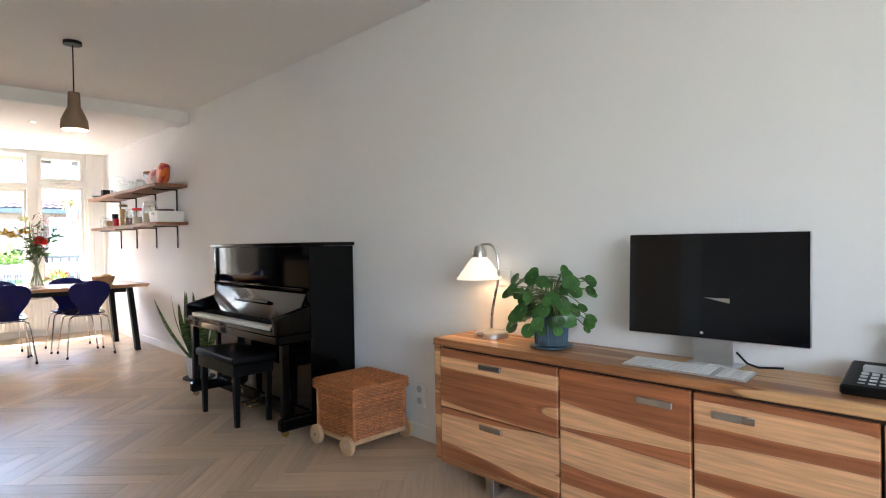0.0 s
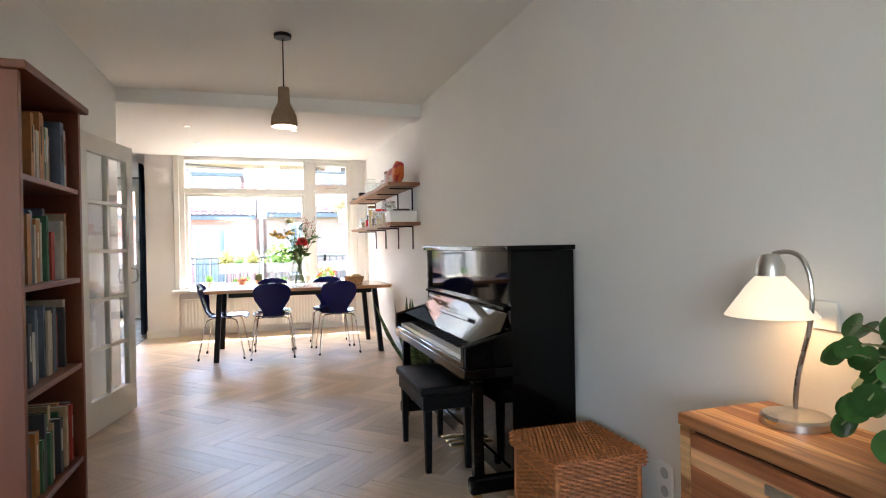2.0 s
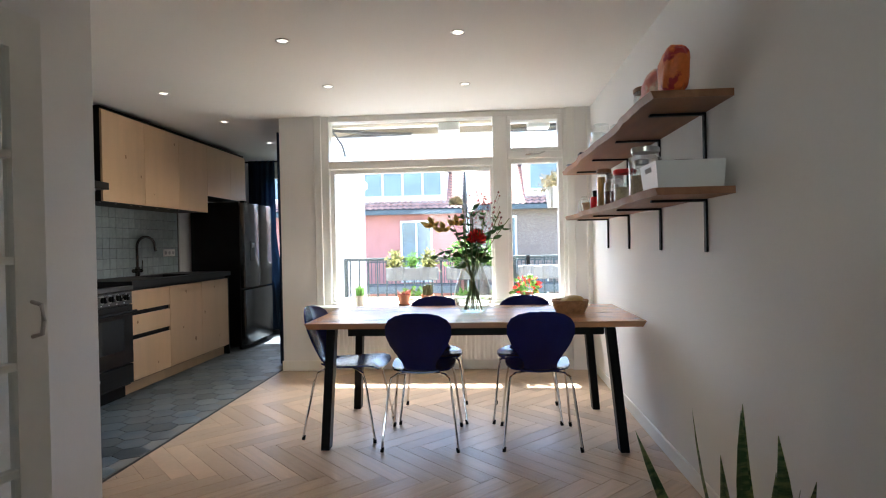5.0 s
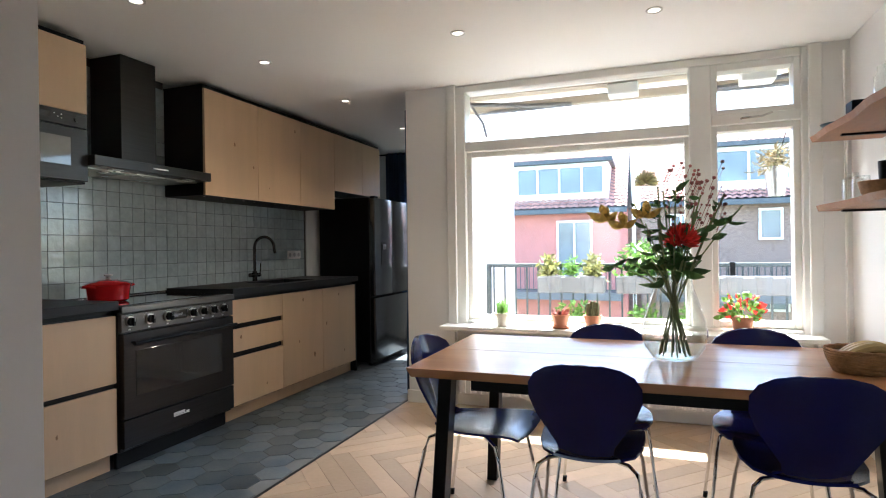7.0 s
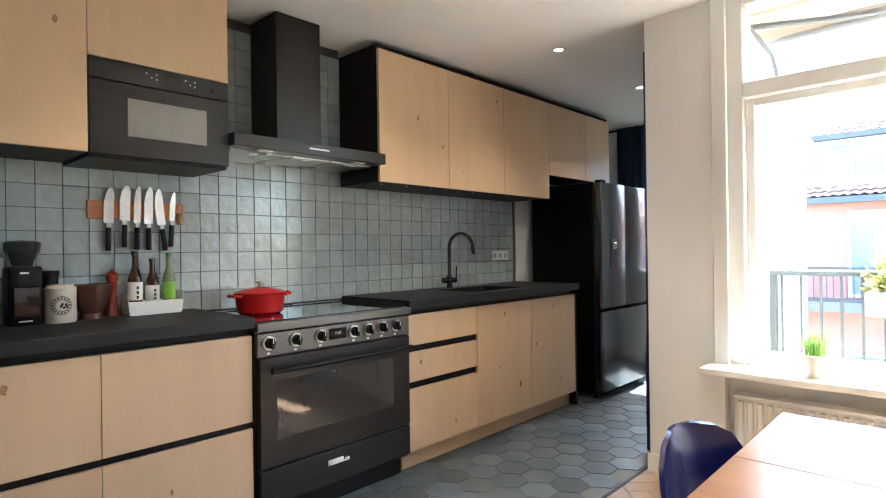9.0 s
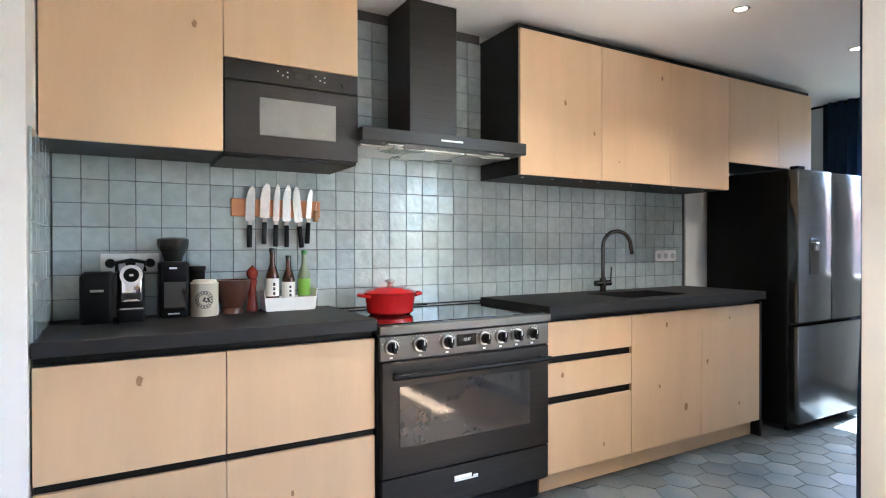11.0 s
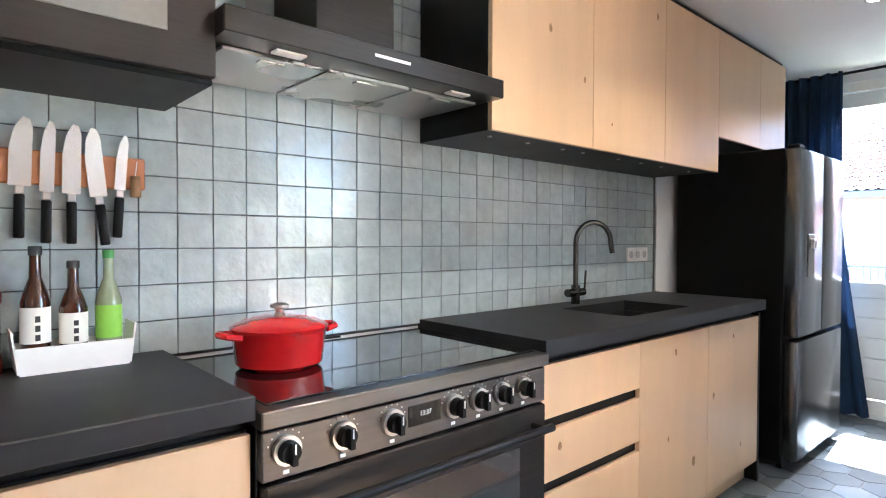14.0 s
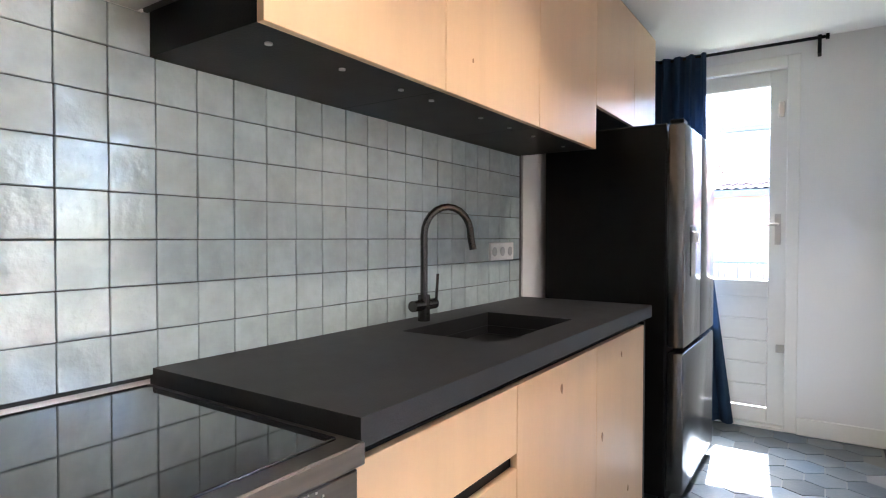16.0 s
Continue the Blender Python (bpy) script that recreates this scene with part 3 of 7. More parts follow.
for i in range(5):
    part("board", B((-11.59, -1.93, 0.124 + i * 0.146, -11.566, -1.47, 0.2695 + i * 0.146), bev=0.006), TRIM, gd)
p = part("pane", B((-11.582, -1.93, 0.965, -11.576, -1.47, 2.23)), PANE, gd)
p.visible_shadow = False
hd = part("door_handle", B((-11.555, -1.435, 1.20, -11.548, -1.40, 1.40), bev=0.002), STEEL, gd)
bm = bmesh.new()
tube(bm, [(-11.55, -1.418, 1.33), (-11.50, -1.418, 1.33), (-11.495, -1.50, 1.33)], 0.008)
part("lever", bm, STEEL, hd, "", True)
part("bolt", B((-11.555, -1.42, 2.02, -11.535, -1.385, 2.12), (-11.555, -1.42, 0.50, -11.53, -1.37, 0.55), bev=0.003), STEEL, gd)
part("threshold", B((-11.66, -2.03, 0, -11.50, -1.37, 0.018)), TRIM, gd)

rodt = thing("curtain_rod", "black metal curtain rod with wall bracket", "curtain rod", (-11.42, -1.7, 2.49))
bm = bmesh.new()
rod(bm, (-11.42, -2.36, 2.455), (-11.42, -1.17, 2.455), 0.01)
part("pole", bm, SATIN, rodt, "", True)
part("bracket", B((-11.5, -1.215, 2.36, -11.41, -1.195, 2.47), bev=0.002), SATIN, rodt)
part("finial", B((-11.435, -1.175, 2.44, -11.405, -1.155, 2.47), bev=0.003), SATIN, rodt)


def curtain(path, z0, z1, label, folds, amp, flare=1.0, pinch=None, lean=0.0):
    """A hanging cloth with folds along a line on the floor plan."""
    bm = bmesh.new()
    a, b = Vector(path[0]), Vector(path[1])
    d = (b - a)
    nrm = Vector((-d.y, d.x, 0)).normalized()
    cols, rows, grid = folds * 10, 14, []
    for j in range(rows + 1):
        t = j / rows
        z = z1 + (z0 - z1) * t
        line = []
        for i in range(cols + 1):
            s = i / cols
            k = 1 - 0.35 * math.exp(-((t - pinch) / 0.22) ** 2) if pinch else 1
            ph = 2 * math.pi * folds * s + 0.5 * math.sin(5 * s + 2 * t)
            off = amp * (0.55 + 0.45 * t * flare) * math.sin(ph) + 0.2 * amp * math.sin(2.3 * ph + 3 * t)
            line.append(bm.verts.new(a + d * ((s - 0.5) * k * (1 + 0.12 * t * flare) + 0.5 + lean * max(0.0, t - 0.45) * s) + nrm * off + Vector((0, 0, z))))
        grid.append(line)
    for p, q in zip(grid, grid[1:]):
        for i in range(cols):
            bm.faces.new((p[i], p[i + 1], q[i + 1], q[i]))
    bmesh.ops.solidify(bm, geom=bm.faces[:], thickness=0.003)
    return solo("curtain", bm, CURT, label, "curtain", True)


curtain(((-11.40, -2.22, 0), (-11.40, -1.83, 0)), 0.03, 2.47, "navy blue cloth curtain beside the garden door", 5, 0.035, lean=0.75)
curtain(((-9.50, -0.96, 0), (-9.12, -0.915, 0)), 0.02, 2.40, "navy blue curtain bunched behind the wall pier", 4, 0.038, pinch=0.5)

# ---- kitchen base units ----
def knots(parent, y, spots):
    for x, z, r in spots:
        bm = bmesh.new()
        n = 9
        c = [bm.verts.new((x + r * 0.7 * math.cos(2 * math.pi * i / n) * random.uniform(0.7, 1.2), y, z + r * 1.3 * math.sin(2 * math.pi * i / n) * random.uniform(0.7, 1.2))) for i in range(n)]
        f = bm.faces.new(c)
        r2 = bmesh.ops.extrude_face_region(bm, geom=[f])
        bmesh.ops.translate(bm, vec=(0, -0.002, 0), verts=[v for v in r2["geom"] if isinstance(v, bmesh.types.BMVert)])
        part("knot", bm, KNOT, parent)


def base_unit(x0, x1, fronts, label, sides=True, spots=()):
    u = thing("base_cabinet", label, "cabinet", ((x0 + x1) / 2, -2.1, 0), "kitchen base units")
    part("body", B((x0 + 0.002, -2.38, 0.10, x1 - 0.002, -1.822, 0.875)), BLACK, u)
    part("plinth", B((x0, -1.88, 0.0, x1, -1.862, 0.10)), FRONT, u)
    fr = []
    for fx0, z0, fx1, z1, nm in fronts:
        fr.append(part(nm, B((fx0 + 0.0015, -1.82, z0, fx1 - 0.0015, -1.80, z1), bev=0.0012), FRONT, u))
    for i, x, z, r in spots:
        knots(fr[i], -1.7985, [(x, z, r)])
    return u


ZT, ZB = 0.872, 0.11
base_unit(-8.57, -7.97, [(-8.57, 0.700, -7.97, ZT, "drawer_front"), (-8.57, 0.497, -7.97, 0.662, "drawer_front"), (-8.57, ZB, -7.97, 0.457, "drawer_front")],
          "light oak base cabinet with three drawers", spots=[(1, -8.07, 0.60, 0.012), (2, -8.36, 0.2, 0.008)])
base_unit(-9.17, -8.57, [(-9.17, ZB, -8.57, ZT, "cabinet_door")], "light oak sink base cabinet with one door", spots=[(0, -8.86, 0.80, 0.012), (0, -9.03, 0.30, 0.02), (0, -8.80, 0.45, 0.008)])
base_unit(-9.77, -9.17, [(-9.77, ZB, -9.17, ZT, "cabinet_door")], "light oak end base cabinet with one door", spots=[(0, -9.45, 0.80, 0.008), (0, -9.23, 0.55, 0.012), (0, -9.55, 0.25, 0.01)])
base_unit(-7.045, -6.46, [(-7.045, 0.497, -6.46, ZT, "drawer_front"), (-7.045, ZB, -6.46, 0.467, "drawer_front")], "light oak base cabinet with two deep drawers", spots=[(1, -6.7, 0.3, 0.01)])
base_unit(-6.46, -5.88, [(-6.46, 0.497, -5.88, ZT, "drawer_front"), (-6.46, ZB, -5.88, 0.467, "drawer_front")], "light oak corner base cabinet with two deep drawers", spots=[(0, -6.18, 0.80, 0.016)])
solo("end_panel", B((-9.795, -2.38, 0, -9.772, -1.80, 0.885), bev=0.001), BLACK, "black end panel of the base units", "panel")

wt = solo("worktop", B((-7.045, -2.397, 0.905, -5.88, -1.775, 0.955), bev=0.003), CTOP, "matt black worktop beside the stove", "worktop")
solo("rail_strip", B((-7.045, -1.845, 0.876, -5.88, -1.835, 0.904)), BLACK, "black recessed strip under the worktop", "strip")
solo("rail_strip", B((-9.77, -1.845, 0.876, -7.97, -1.835, 0.904)), BLACK, "black recessed strip under the sink worktop", "strip")
sx0, sx1, sy0, sy1 = -9.20, -8.66, -2.24, -1.90
bm = bmesh.new()
gx, gy = (-9.80, sx0, sx1, -7.965), (-2.397, sy0, sy1, -1.775)
gv = [[bm.verts.new((x, y, 0.905)) for y in gy] for x in gx]
flat = [bm.faces.new((gv[i][j], gv[i + 1][j], gv[i + 1][j + 1], gv[i][j + 1])) for i in range(3) for j in range(3) if (i, j) != (1, 1)]
up_geo = bmesh.ops.extrude_face_region(bm, geom=flat)["geom"]
bmesh.ops.translate(bm, vec=(0, 0, 0.05), verts=[v for v in up_geo if isinstance(v, bmesh.types.BMVert)])
solo("worktop", bm,
     CTOP, "matt black worktop with a sink cut-out", "worktop")
sk = thing("sink", "black undermounted kitchen sink", "sink", (-8.93, -2.07, 0.76))
part("basin", B((sx0 - 0.01, sy0 - 0.01, 0.76, sx1 + 0.01, sy1 + 0.01, 0.77), (sx0 - 0.01, sy0 - 0.012, 0.77, sx1 + 0.01, sy0, 0.904), (sx0 - 0.01, sy1, 0.77, sx1 + 0.01, sy1 + 0.012, 0.904),
                (sx0 - 0.012, sy0, 0.77, sx0, sy1, 0.904), (sx1, sy0, 0.77, sx1 + 0.012, sy1, 0.904)), CTOP, sk)
bm = bmesh.new()
rod(bm, (-8.93, -2.07, 0.77), (-8.93, -2.07, 0.775), 0.045)
part("drain", bm, GUN, sk)
part("overflow", B((-8.79, sy0, 0.855, -8.70, sy0 + 0.004, 0.88), bev=0.001), GUN, sk)
tp = thing("kitchen_tap", "gunmetal kitchen tap with high round spout", "tap", (-8.875, -2.31, 0.955))
bm = bmesh.new()
rod(bm, (-8.875, -2.31, 0.955), (-8.875, -2.31, 1.045), 0.021, seg=20)
part("tap_body", bm, GUN, tp, "", True)
bm = bmesh.new()
tube(bm, [(-8.875, -2.31, 1.04), (-8.875, -2.31, 1.25)] + [(-8.875 - 0.09 * 0.85 + 0.09 * 0.85 * math.cos(a), -2.31 + 0.09 * 0.53 - 0.09 * 0.53 * math.cos(a), 1.25 + 0.1 * math.sin(a)) for a in [i * math.pi / 12 for i in range(1, 12)]]
     + [(-9.028, -2.215, 1.245), (-9.035, -2.21, 1.20)], 0.0125, 12)
part("spout", bm, GUN, tp, "", True)
bm = bmesh.new()
rod(bm, (-8.81, -2.31, 1.01), (-8.94, -2.31, 1.01), 0.019, seg=16)
part("mixer_bar", bm, GUN, tp, "", True)
bm = bmesh.new()
rod(bm, (-8.935, -2.30, 1.02), (-8.937, -2.295, 1.115), 0.005)
part("lever", bm, GUN, tp, "", True)

# ---- stove ----
st = thing("range_cooker", "black wide range cooker with glass hob and seven knobs", "stove", (-7.505, -2.08, 0))
part("body", B((-7.955, -2.385, 0.10, -7.055, -1.80, 0.885), bev=0.002), STEELB, st)
part("top_frame", B((-7.96, -2.39, 0.885, -7.05, -1.76, 0.922), bev=0.003), STEELG, st)
part("ceramic_hob", B((-7.935, -2.36, 0.923, -7.075, -1.80, 0.928), bev=0.001), BGLASS, st, "shiny black glass hob")
part("vent_strip", B((-7.60, -2.375, 0.929, -7.30, -2.365, 0.936), bev=0.001), SATIN, st)
part("control_panel", B((-7.955, -1.80, 0.775, -7.055, -1.772, 0.878), bev=0.003), STEELG, st)
dr = part("oven_door", B((-7.95, -1.80, 0.285, -7.06, -1.765, 0.768), bev=0.004), STEELB, st)
part("oven_window", B((-7.83, -1.766, 0.405, -7.14, -1.7625, 0.665), bev=0.001), OVENG, dr, "dark glass oven window")
bm = bmesh.new()
rod(bm, (-7.92, -1.715, 0.715), (-7.09, -1.715, 0.715), 0.012, seg=14)
for x in (-7.89, -7.12):
    rod(bm, (x, -1.77, 0.715), (x, -1.715, 0.715), 0.009)
part("oven_handle", bm, SATIN, dr, "", True)
lowd = part("lower_drawer", B((-7.95, -1.80, 0.12, -7.06, -1.768, 0.278), bev=0.003), STEELB, st)
part("badge", B((-7.535, -1.7685, 0.207, -7.41, -1.7655, 0.213), (-7.50, -1.7685, 0.215, -7.41, -1.7655, 0.232), (-7.535, -1.7685, 0.215, -7.51, -1.7655, 0.222)), WHITEP, lowd, "small pale badge")
part("plinth", B((-7.94, -1.86, 0.0, -7.07, -1.84, 0.10)), BLACK, st)
for x in (-7.106, -7.241, -7.376, -7.573, -7.665, -7.757, -7.85):
    bm = bmesh.new()
    rod(bm, (x, -1.772, 0.834), (x, -1.760, 0.834), 0.031, seg=24)
    k = part("knob", bm, STEEL, st, "chrome-ringed black knob", True)
    bm = bmesh.new()
    rod(bm, (x, -1.762, 0.834), (x, -1.742, 0.834), 0.024, 0.021, seg=20)
    box(bm, x - 0.006, -1.742, 0.812, x + 0.006, -1.728, 0.857)
    part("knob_grip", bm, SATIN, k, "", True)
    part("pointer", B((x - 0.0015, -1.7285, 0.836, x + 0.0015, -1.7265, 0.856)), WHITEP, k)
    part("symbol", B((x - 0.007, -1.7725, 0.784, x + 0.007, -1.7705, 0.792)), WHITEP, k)
    for j in range(7):
        a = math.radians(20 + j * 23)
        part("mark", B((x + 0.041 * math.cos(a) - 0.0016, -1.7725, 0.834 + 0.041 * math.sin(a) - 0.0016, x + 0.041 * math.cos(a) + 0.0016, -1.7705, 0.834 + 0.041 * math.sin(a) + 0.0016)), STEEL, k)
dsp = part("clock_display", B((-7.53, -1.7725, 0.808, -7.425, -1.7695, 0.86), bev=0.001), BGLASS, st)
text("clock_digits", "13:37", 0.017, Matrix.Translation((-7.478, -1.7690, 0.836)) @ Euler((radians(90), 0, radians(180))).to_matrix().to_4x4(), mat("digit_glow", (0.45, 0.48, 0.5), emit=0.02, bump=0), dsp)

# ---- cooker hood ----
hd = thing("cooker_hood", "matt black chimney cooker hood", "cooker hood", (-7.505, -2.18, 1.72))
part("canopy", B((-7.96, -2.385, 1.725, -7.05, -1.95, 1.785), bev=0.003), STEELB, hd)
part("chimney", B((-7.64, -2.385, 1.786, -7.37, -2.12, CEK - 0.005), bev=0.002), STEELB, hd)
for i in range(3):
    part("grease_filter", B((-7.925 + i * 0.285, -2.36, 1.714, -7.65 + i * 0.285, -2.045, 1.724), bev=0.002), STEEL, hd, "grey metal filter panel")
    part("filter_latch", B((-7.82 + i * 0.285, -2.085, 1.709, -7.75 + i * 0.285, -2.06, 1.7135), bev=0.001), STEEL, hd)
for x in (-7.80, -7.23):
    part("hood_light", B((x - 0.04, -2.02, 1.7185, x + 0.04, -1.985, 1.7245), bev=0.001), WHITEP, hd)
part("button_row", B((-7.57, -1.9495, 1.752, -7.45, -1.9475, 1.760)), WHITEP, hd)
part("filter_edge", B((-7.94, -2.372, 1.7175, -7.07, -2.366, 1.7245)), WHITEP, hd)

# ---- wall units ----
def wall_unit(x0, x1, z0, doors, label, y=-2.01, z1=2.41, spots=()):
    u = thing("wall_cabinet", label, "cabinet", ((x0 + x1) / 2, -2.2, z0), "kitchen wall units")
    part("body", B((x0 + 0.001, -2.398, z0, x1 - 0.001, y - 0.02, z1 + 0.03)), BLACK, u, "black carcass")
    fr = [part("cabinet_door", B((a + 0.0015, y - 0.02, z0, b - 0.0015, y, z1), bev=0.0012), FRONT, u) for a, b in doors]
    for i, x, z, r in spots:
        knots(fr[i], y + 0.0015, [(x, z, r)])
    return u


wall_unit(-8.56, -7.965, 1.635, [(-8.56, -7.965)], "light oak wall cabinet with black side", spots=[(0, -8.28, 2.05, 0.013), (0, -8.50, 1.90, 0.01)])
wall_unit(-9.16, -8.56, 1.635, [(-9.16, -8.56)], "light oak wall cabinet over the sink", spots=[(0, -9.08, 2.3, 0.012), (0, -8.7, 1.75, 0.006)])
wall_unit(-9.76, -9.16, 1.635, [(-9.76, -9.16)], "light oak wall cabinet beside the fridge")
wall_unit(-10.36, -9.76, 1.83, [(-10.36, -9.76)], "short light oak cabinet over the fridge")
wall_unit(-10.80, -10.36, 1.83, [(-10.80, -10.36)], "short narrow light oak cabinet over the fridge")
wall_unit(-6.485, -5.88, 1.635, [(-6.485, -5.88)], "light oak wall cabinet beside the microwave", spots=[(0, -6.38, 2.12, 0.013)])
mw = wall_unit(-7.055, -6.485, 2.015, [(-7.055, -6.485)], "light oak cabinet over the microwave")
for x in (-8.05, -8.26, -8.48, -8.62, -8.9, -9.1, -9.3, -9.6):
    bm = bmesh.new()
    rod(bm, (x, -2.10, 1.6305), (x, -2.10, 1.6345), 0.008)
    solo("hinge_cap", bm, STEEL, "small steel screw cap under the wall cabinets", "screw cap", group="screw caps")
mo = thing("microwave", "built-in black microwave oven", "microwave", (-6.77, -2.2, 1.60))
part("body", B((-7.053, -2.398, 1.618, -6.487, -2.03, 2.012), bev=0.002), BLACK, mo)
part("control_panel", B((-7.053, -2.03, 1.93, -6.487, -2.008, 2.012), bev=0.002), STEELB, mo)
md = part("microwave_door", B((-7.053, -2.03, 1.630, -6.487, -2.006, 1.925), bev=0.003), STEELB, mo)
part("door_window", B((-6.95, -2.0065, 1.712, -6.625, -2.0045, 1.868), bev=0.001), mat("microwave_glass", (0.15, 0.15, 0.14), 0.05, var=0.1, bump=0, coat=0.6), md, "grey mirror glass window")
for i, (x, z) in enumerate(((-6.70, 1.985), (-6.72, 1.97), (-6.74, 1.985), (-6.74, 1.965), (-6.86, 1.985), (-6.88, 1.97), (-6.90, 1.985), (-6.90, 1.965))):
    bm = bmesh.new()
    rod(bm, (x, -2.008, z), (x, -2.0055, z), 0.0035)
    part("button", bm, WHITEP, mo)
part("display", B((-6.835, -2.0085, 1.96, -6.77, -2.0065, 1.99)), BGLASS, mo)
bm = bmesh.new()
rod(bm, (-6.985, -2.008, 1.97), (-6.985, -1.998, 1.97), 0.014)
part("dial", bm, STEELB, mo, "", True)

# ---- fridge ----
fr = thing("fridge", "black stainless french-door fridge", "fridge", (-10.44, -2.05, 0))
part("body", B((-10.86, -2.37, 0.03, -10.03, -1.77, 1.77), bev=0.006), SATIN, fr)
FS = mat("black_stainless", (0.15, 0.155, 0.16), 0.2, metal=0.9, var=0.06, scale=2, fine=80, bump=0.008, stretch=(1, 1, 30))
ld = part("fridge_door", B((-10.442, -1.765, 0.735, -10.03, -1.69, 1.765), bev=0.012, seg=2), FS, fr, "", True)
part("fridge_door", B((-10.86, -1.765, 0.735, -10.448, -1.69, 1.765), bev=0.012, seg=2), FS, fr, "", True)
part("freezer_drawer", B((-10.86, -1.765, 0.06, -10.03, -1.69, 0.715), bev=0.012, seg=2), FS, fr, "", True)
ds = part("water_dispenser", B((-10.27, -1.692, 1.06, -10.16, -1.685, 1.30), bev=0.003), BGLASS, ld)
part("dispenser_nozzle", B((-10.235, -1.686, 1.22, -10.195, -1.665, 1.275), bev=0.004), STEEL, ds)
for z in (1.766,):
    part("hinge_cover", B((-10.12, -1.76, z, -10.04, -1.70, z + 0.02), bev=0.004), SATIN, fr)
part("foot", B((-10.84, -1.80, 0.0, -10.05, -1.77, 0.05)), SATIN, fr)
solo("filler_panel", B((-10.02, -2.399, 0, -9.81, -2.39, 1.80)), WHITEP, "white wall strip beside the fridge", "panel")

# ---- dining table ----
tb = thing("dining_table", "oak plank dining table on a black steel frame", "table", (-7.22, 1.09, 0))
for i in range(2):
    x0, x1 = (-7.675 + i * 0.4585, -7.675 + i * 0.4585 + 0.4565)
    bm = B((x0, 0.085, 0.718, x1, 2.095, 0.752), bev=0.002)
    for v in bm.verts:
        if v.co.z < 0.73:
            v.co.y += 0.02 if v.co.y < 1 else -0.02
    part("tabletop", bm, TABLE, tb, "reddish oak plank top")
part("apron", B((-7.60, 0.34, 0.668, -7.56, 1.86, 0.714), (-6.85, 0.34, 0.668, -6.81, 1.86, 0.714), (-7.56, 0.33, 0.668, -6.85, 0.37, 0.714), (-7.56, 1.83, 0.668, -6.85, 1.87, 0.714)), SATIN, tb)
for x, y in ((-6.77, 0.205), (-6.77, 1.955), (-7.62, 0.205), (-7.62, 1.955)):
    bm = bmesh.new()
    tx, ty = x + (-0.04 if x > -7.2 else 0.04), y + (0.04 if y < 1 else -0.06)
    vs = box(bm, -0.037, -0.026, 0, 0.037, 0.026, 0.714)
    bmesh.ops.translate(bm, vec=(x, y, 0), verts=vs)
    for v in vs:
        if v.co.z > 0.5:
            v.co.x += tx - x
            v.co.y += ty - y
    bmesh.ops.bevel(bm, geom=bm.edges[:], offset=0.003, segments=1, affect="EDGES")
    part("leg", bm, SATIN, tb)

# ---- chairs ----
def chair():
    c = thing("dining_chair", "blue lacquered moulded plywood chair on chrome legs", "chair", group="chairs round the table")
    # seat shell
    prof = [(0.245, 0.43), (0.225, 0.446), (0.18, 0.452), (0.10, 0.447), (0.0, 0.442), (-0.09, 0.442), (-0.15, 0.452)]
    wid = [0.30, 0.365, 0.395, 0.40, 0.385, 0.33, 0.235]
    back = [(-0.15, 0.452), (-0.185, 0.475), (-0.205, 0.51), (-0.222, 0.56), (-0.240, 0.62), (-0.257, 0.68), (-0.272, 0.735), (-0.283, 0.775), (-0.290, 0.802), (-0.294, 0.818)]
    wb = [0.235, 0.19, 0.20, 0.265, 0.345, 0.392, 0.392, 0.345, 0.255, 0.13]

    def shell(rows, ws, bow):
        bm = bmesh.new()
        n, prev = 12, None
        for (x, z), w in zip(rows, ws):
            row = []
            for i in range(n + 1):
                s = -1 + 2 * i / n
                dx, dz = (0, 0.02 * s * s * (w / 0.4)) if not bow else (0.05 * s * s * (w / 0.4), 0)
                row.append(bm.verts.new((x + dx, s * w / 2, z + dz)))
            if prev:
                for i in range(n):
                    bm.faces.new((prev[i], prev[i + 1], row[i + 1], row[i]))
            prev = row
        bmesh.ops.recalc_face_normals(bm, faces=bm.faces)
        bmesh.ops.solidify(bm, geom=bm.faces[:], thickness=0.010)
        return bm

    part("seat", shell(prof, wid, False), BLUE, c, "", True)
    part("backrest", shell(back, wb, True), BLUE, c, "", True)
    for sx in (1, -1):
        for sy in (1, -1):
            bm = bmesh.new()
            fx, fy = (0.235 if sx > 0 else -0.235) , 0.225 * sy
            tube(bm, [(0.03 * sx - 0.01, 0.05 * sy, 0.428), (0.11 * sx, 0.145 * sy, 0.43), (0.150 * sx, 0.176 * sy, 0.415), (0.168 * sx, 0.187 * sy, 0.36), (fx, fy, 0.02)], 0.0075, 10)
            lg = part("leg", bm, CHROME, c, "chrome tube leg", True)
            bm = bmesh.new()
            rod(bm, (fx, fy, 0.0), (fx - 0.004 * sx, fy - 0.004 * sy, 0.028), 0.0105)
            part("rubber_foot", bm, SATIN, lg)
    bm = bmesh.new()
    rod(bm, (0, 0, 0.424), (0, 0, 0.438), 0.075, seg=20)
    part("mounting_plate", bm, SATIN, c)
    return c


ch = chair()
ch.matrix_basis = pose(-6.955, 0.775, 0, 0, 0, 180)
for x, y, rz in ((-6.975, 1.49, 180), (-7.47, 0.80, 2), (-7.47, 1.45, -3), (-7.12, 0.27, 84)):
    copy_thing(ch, pose(x, y, 0, 0, 0, rz))

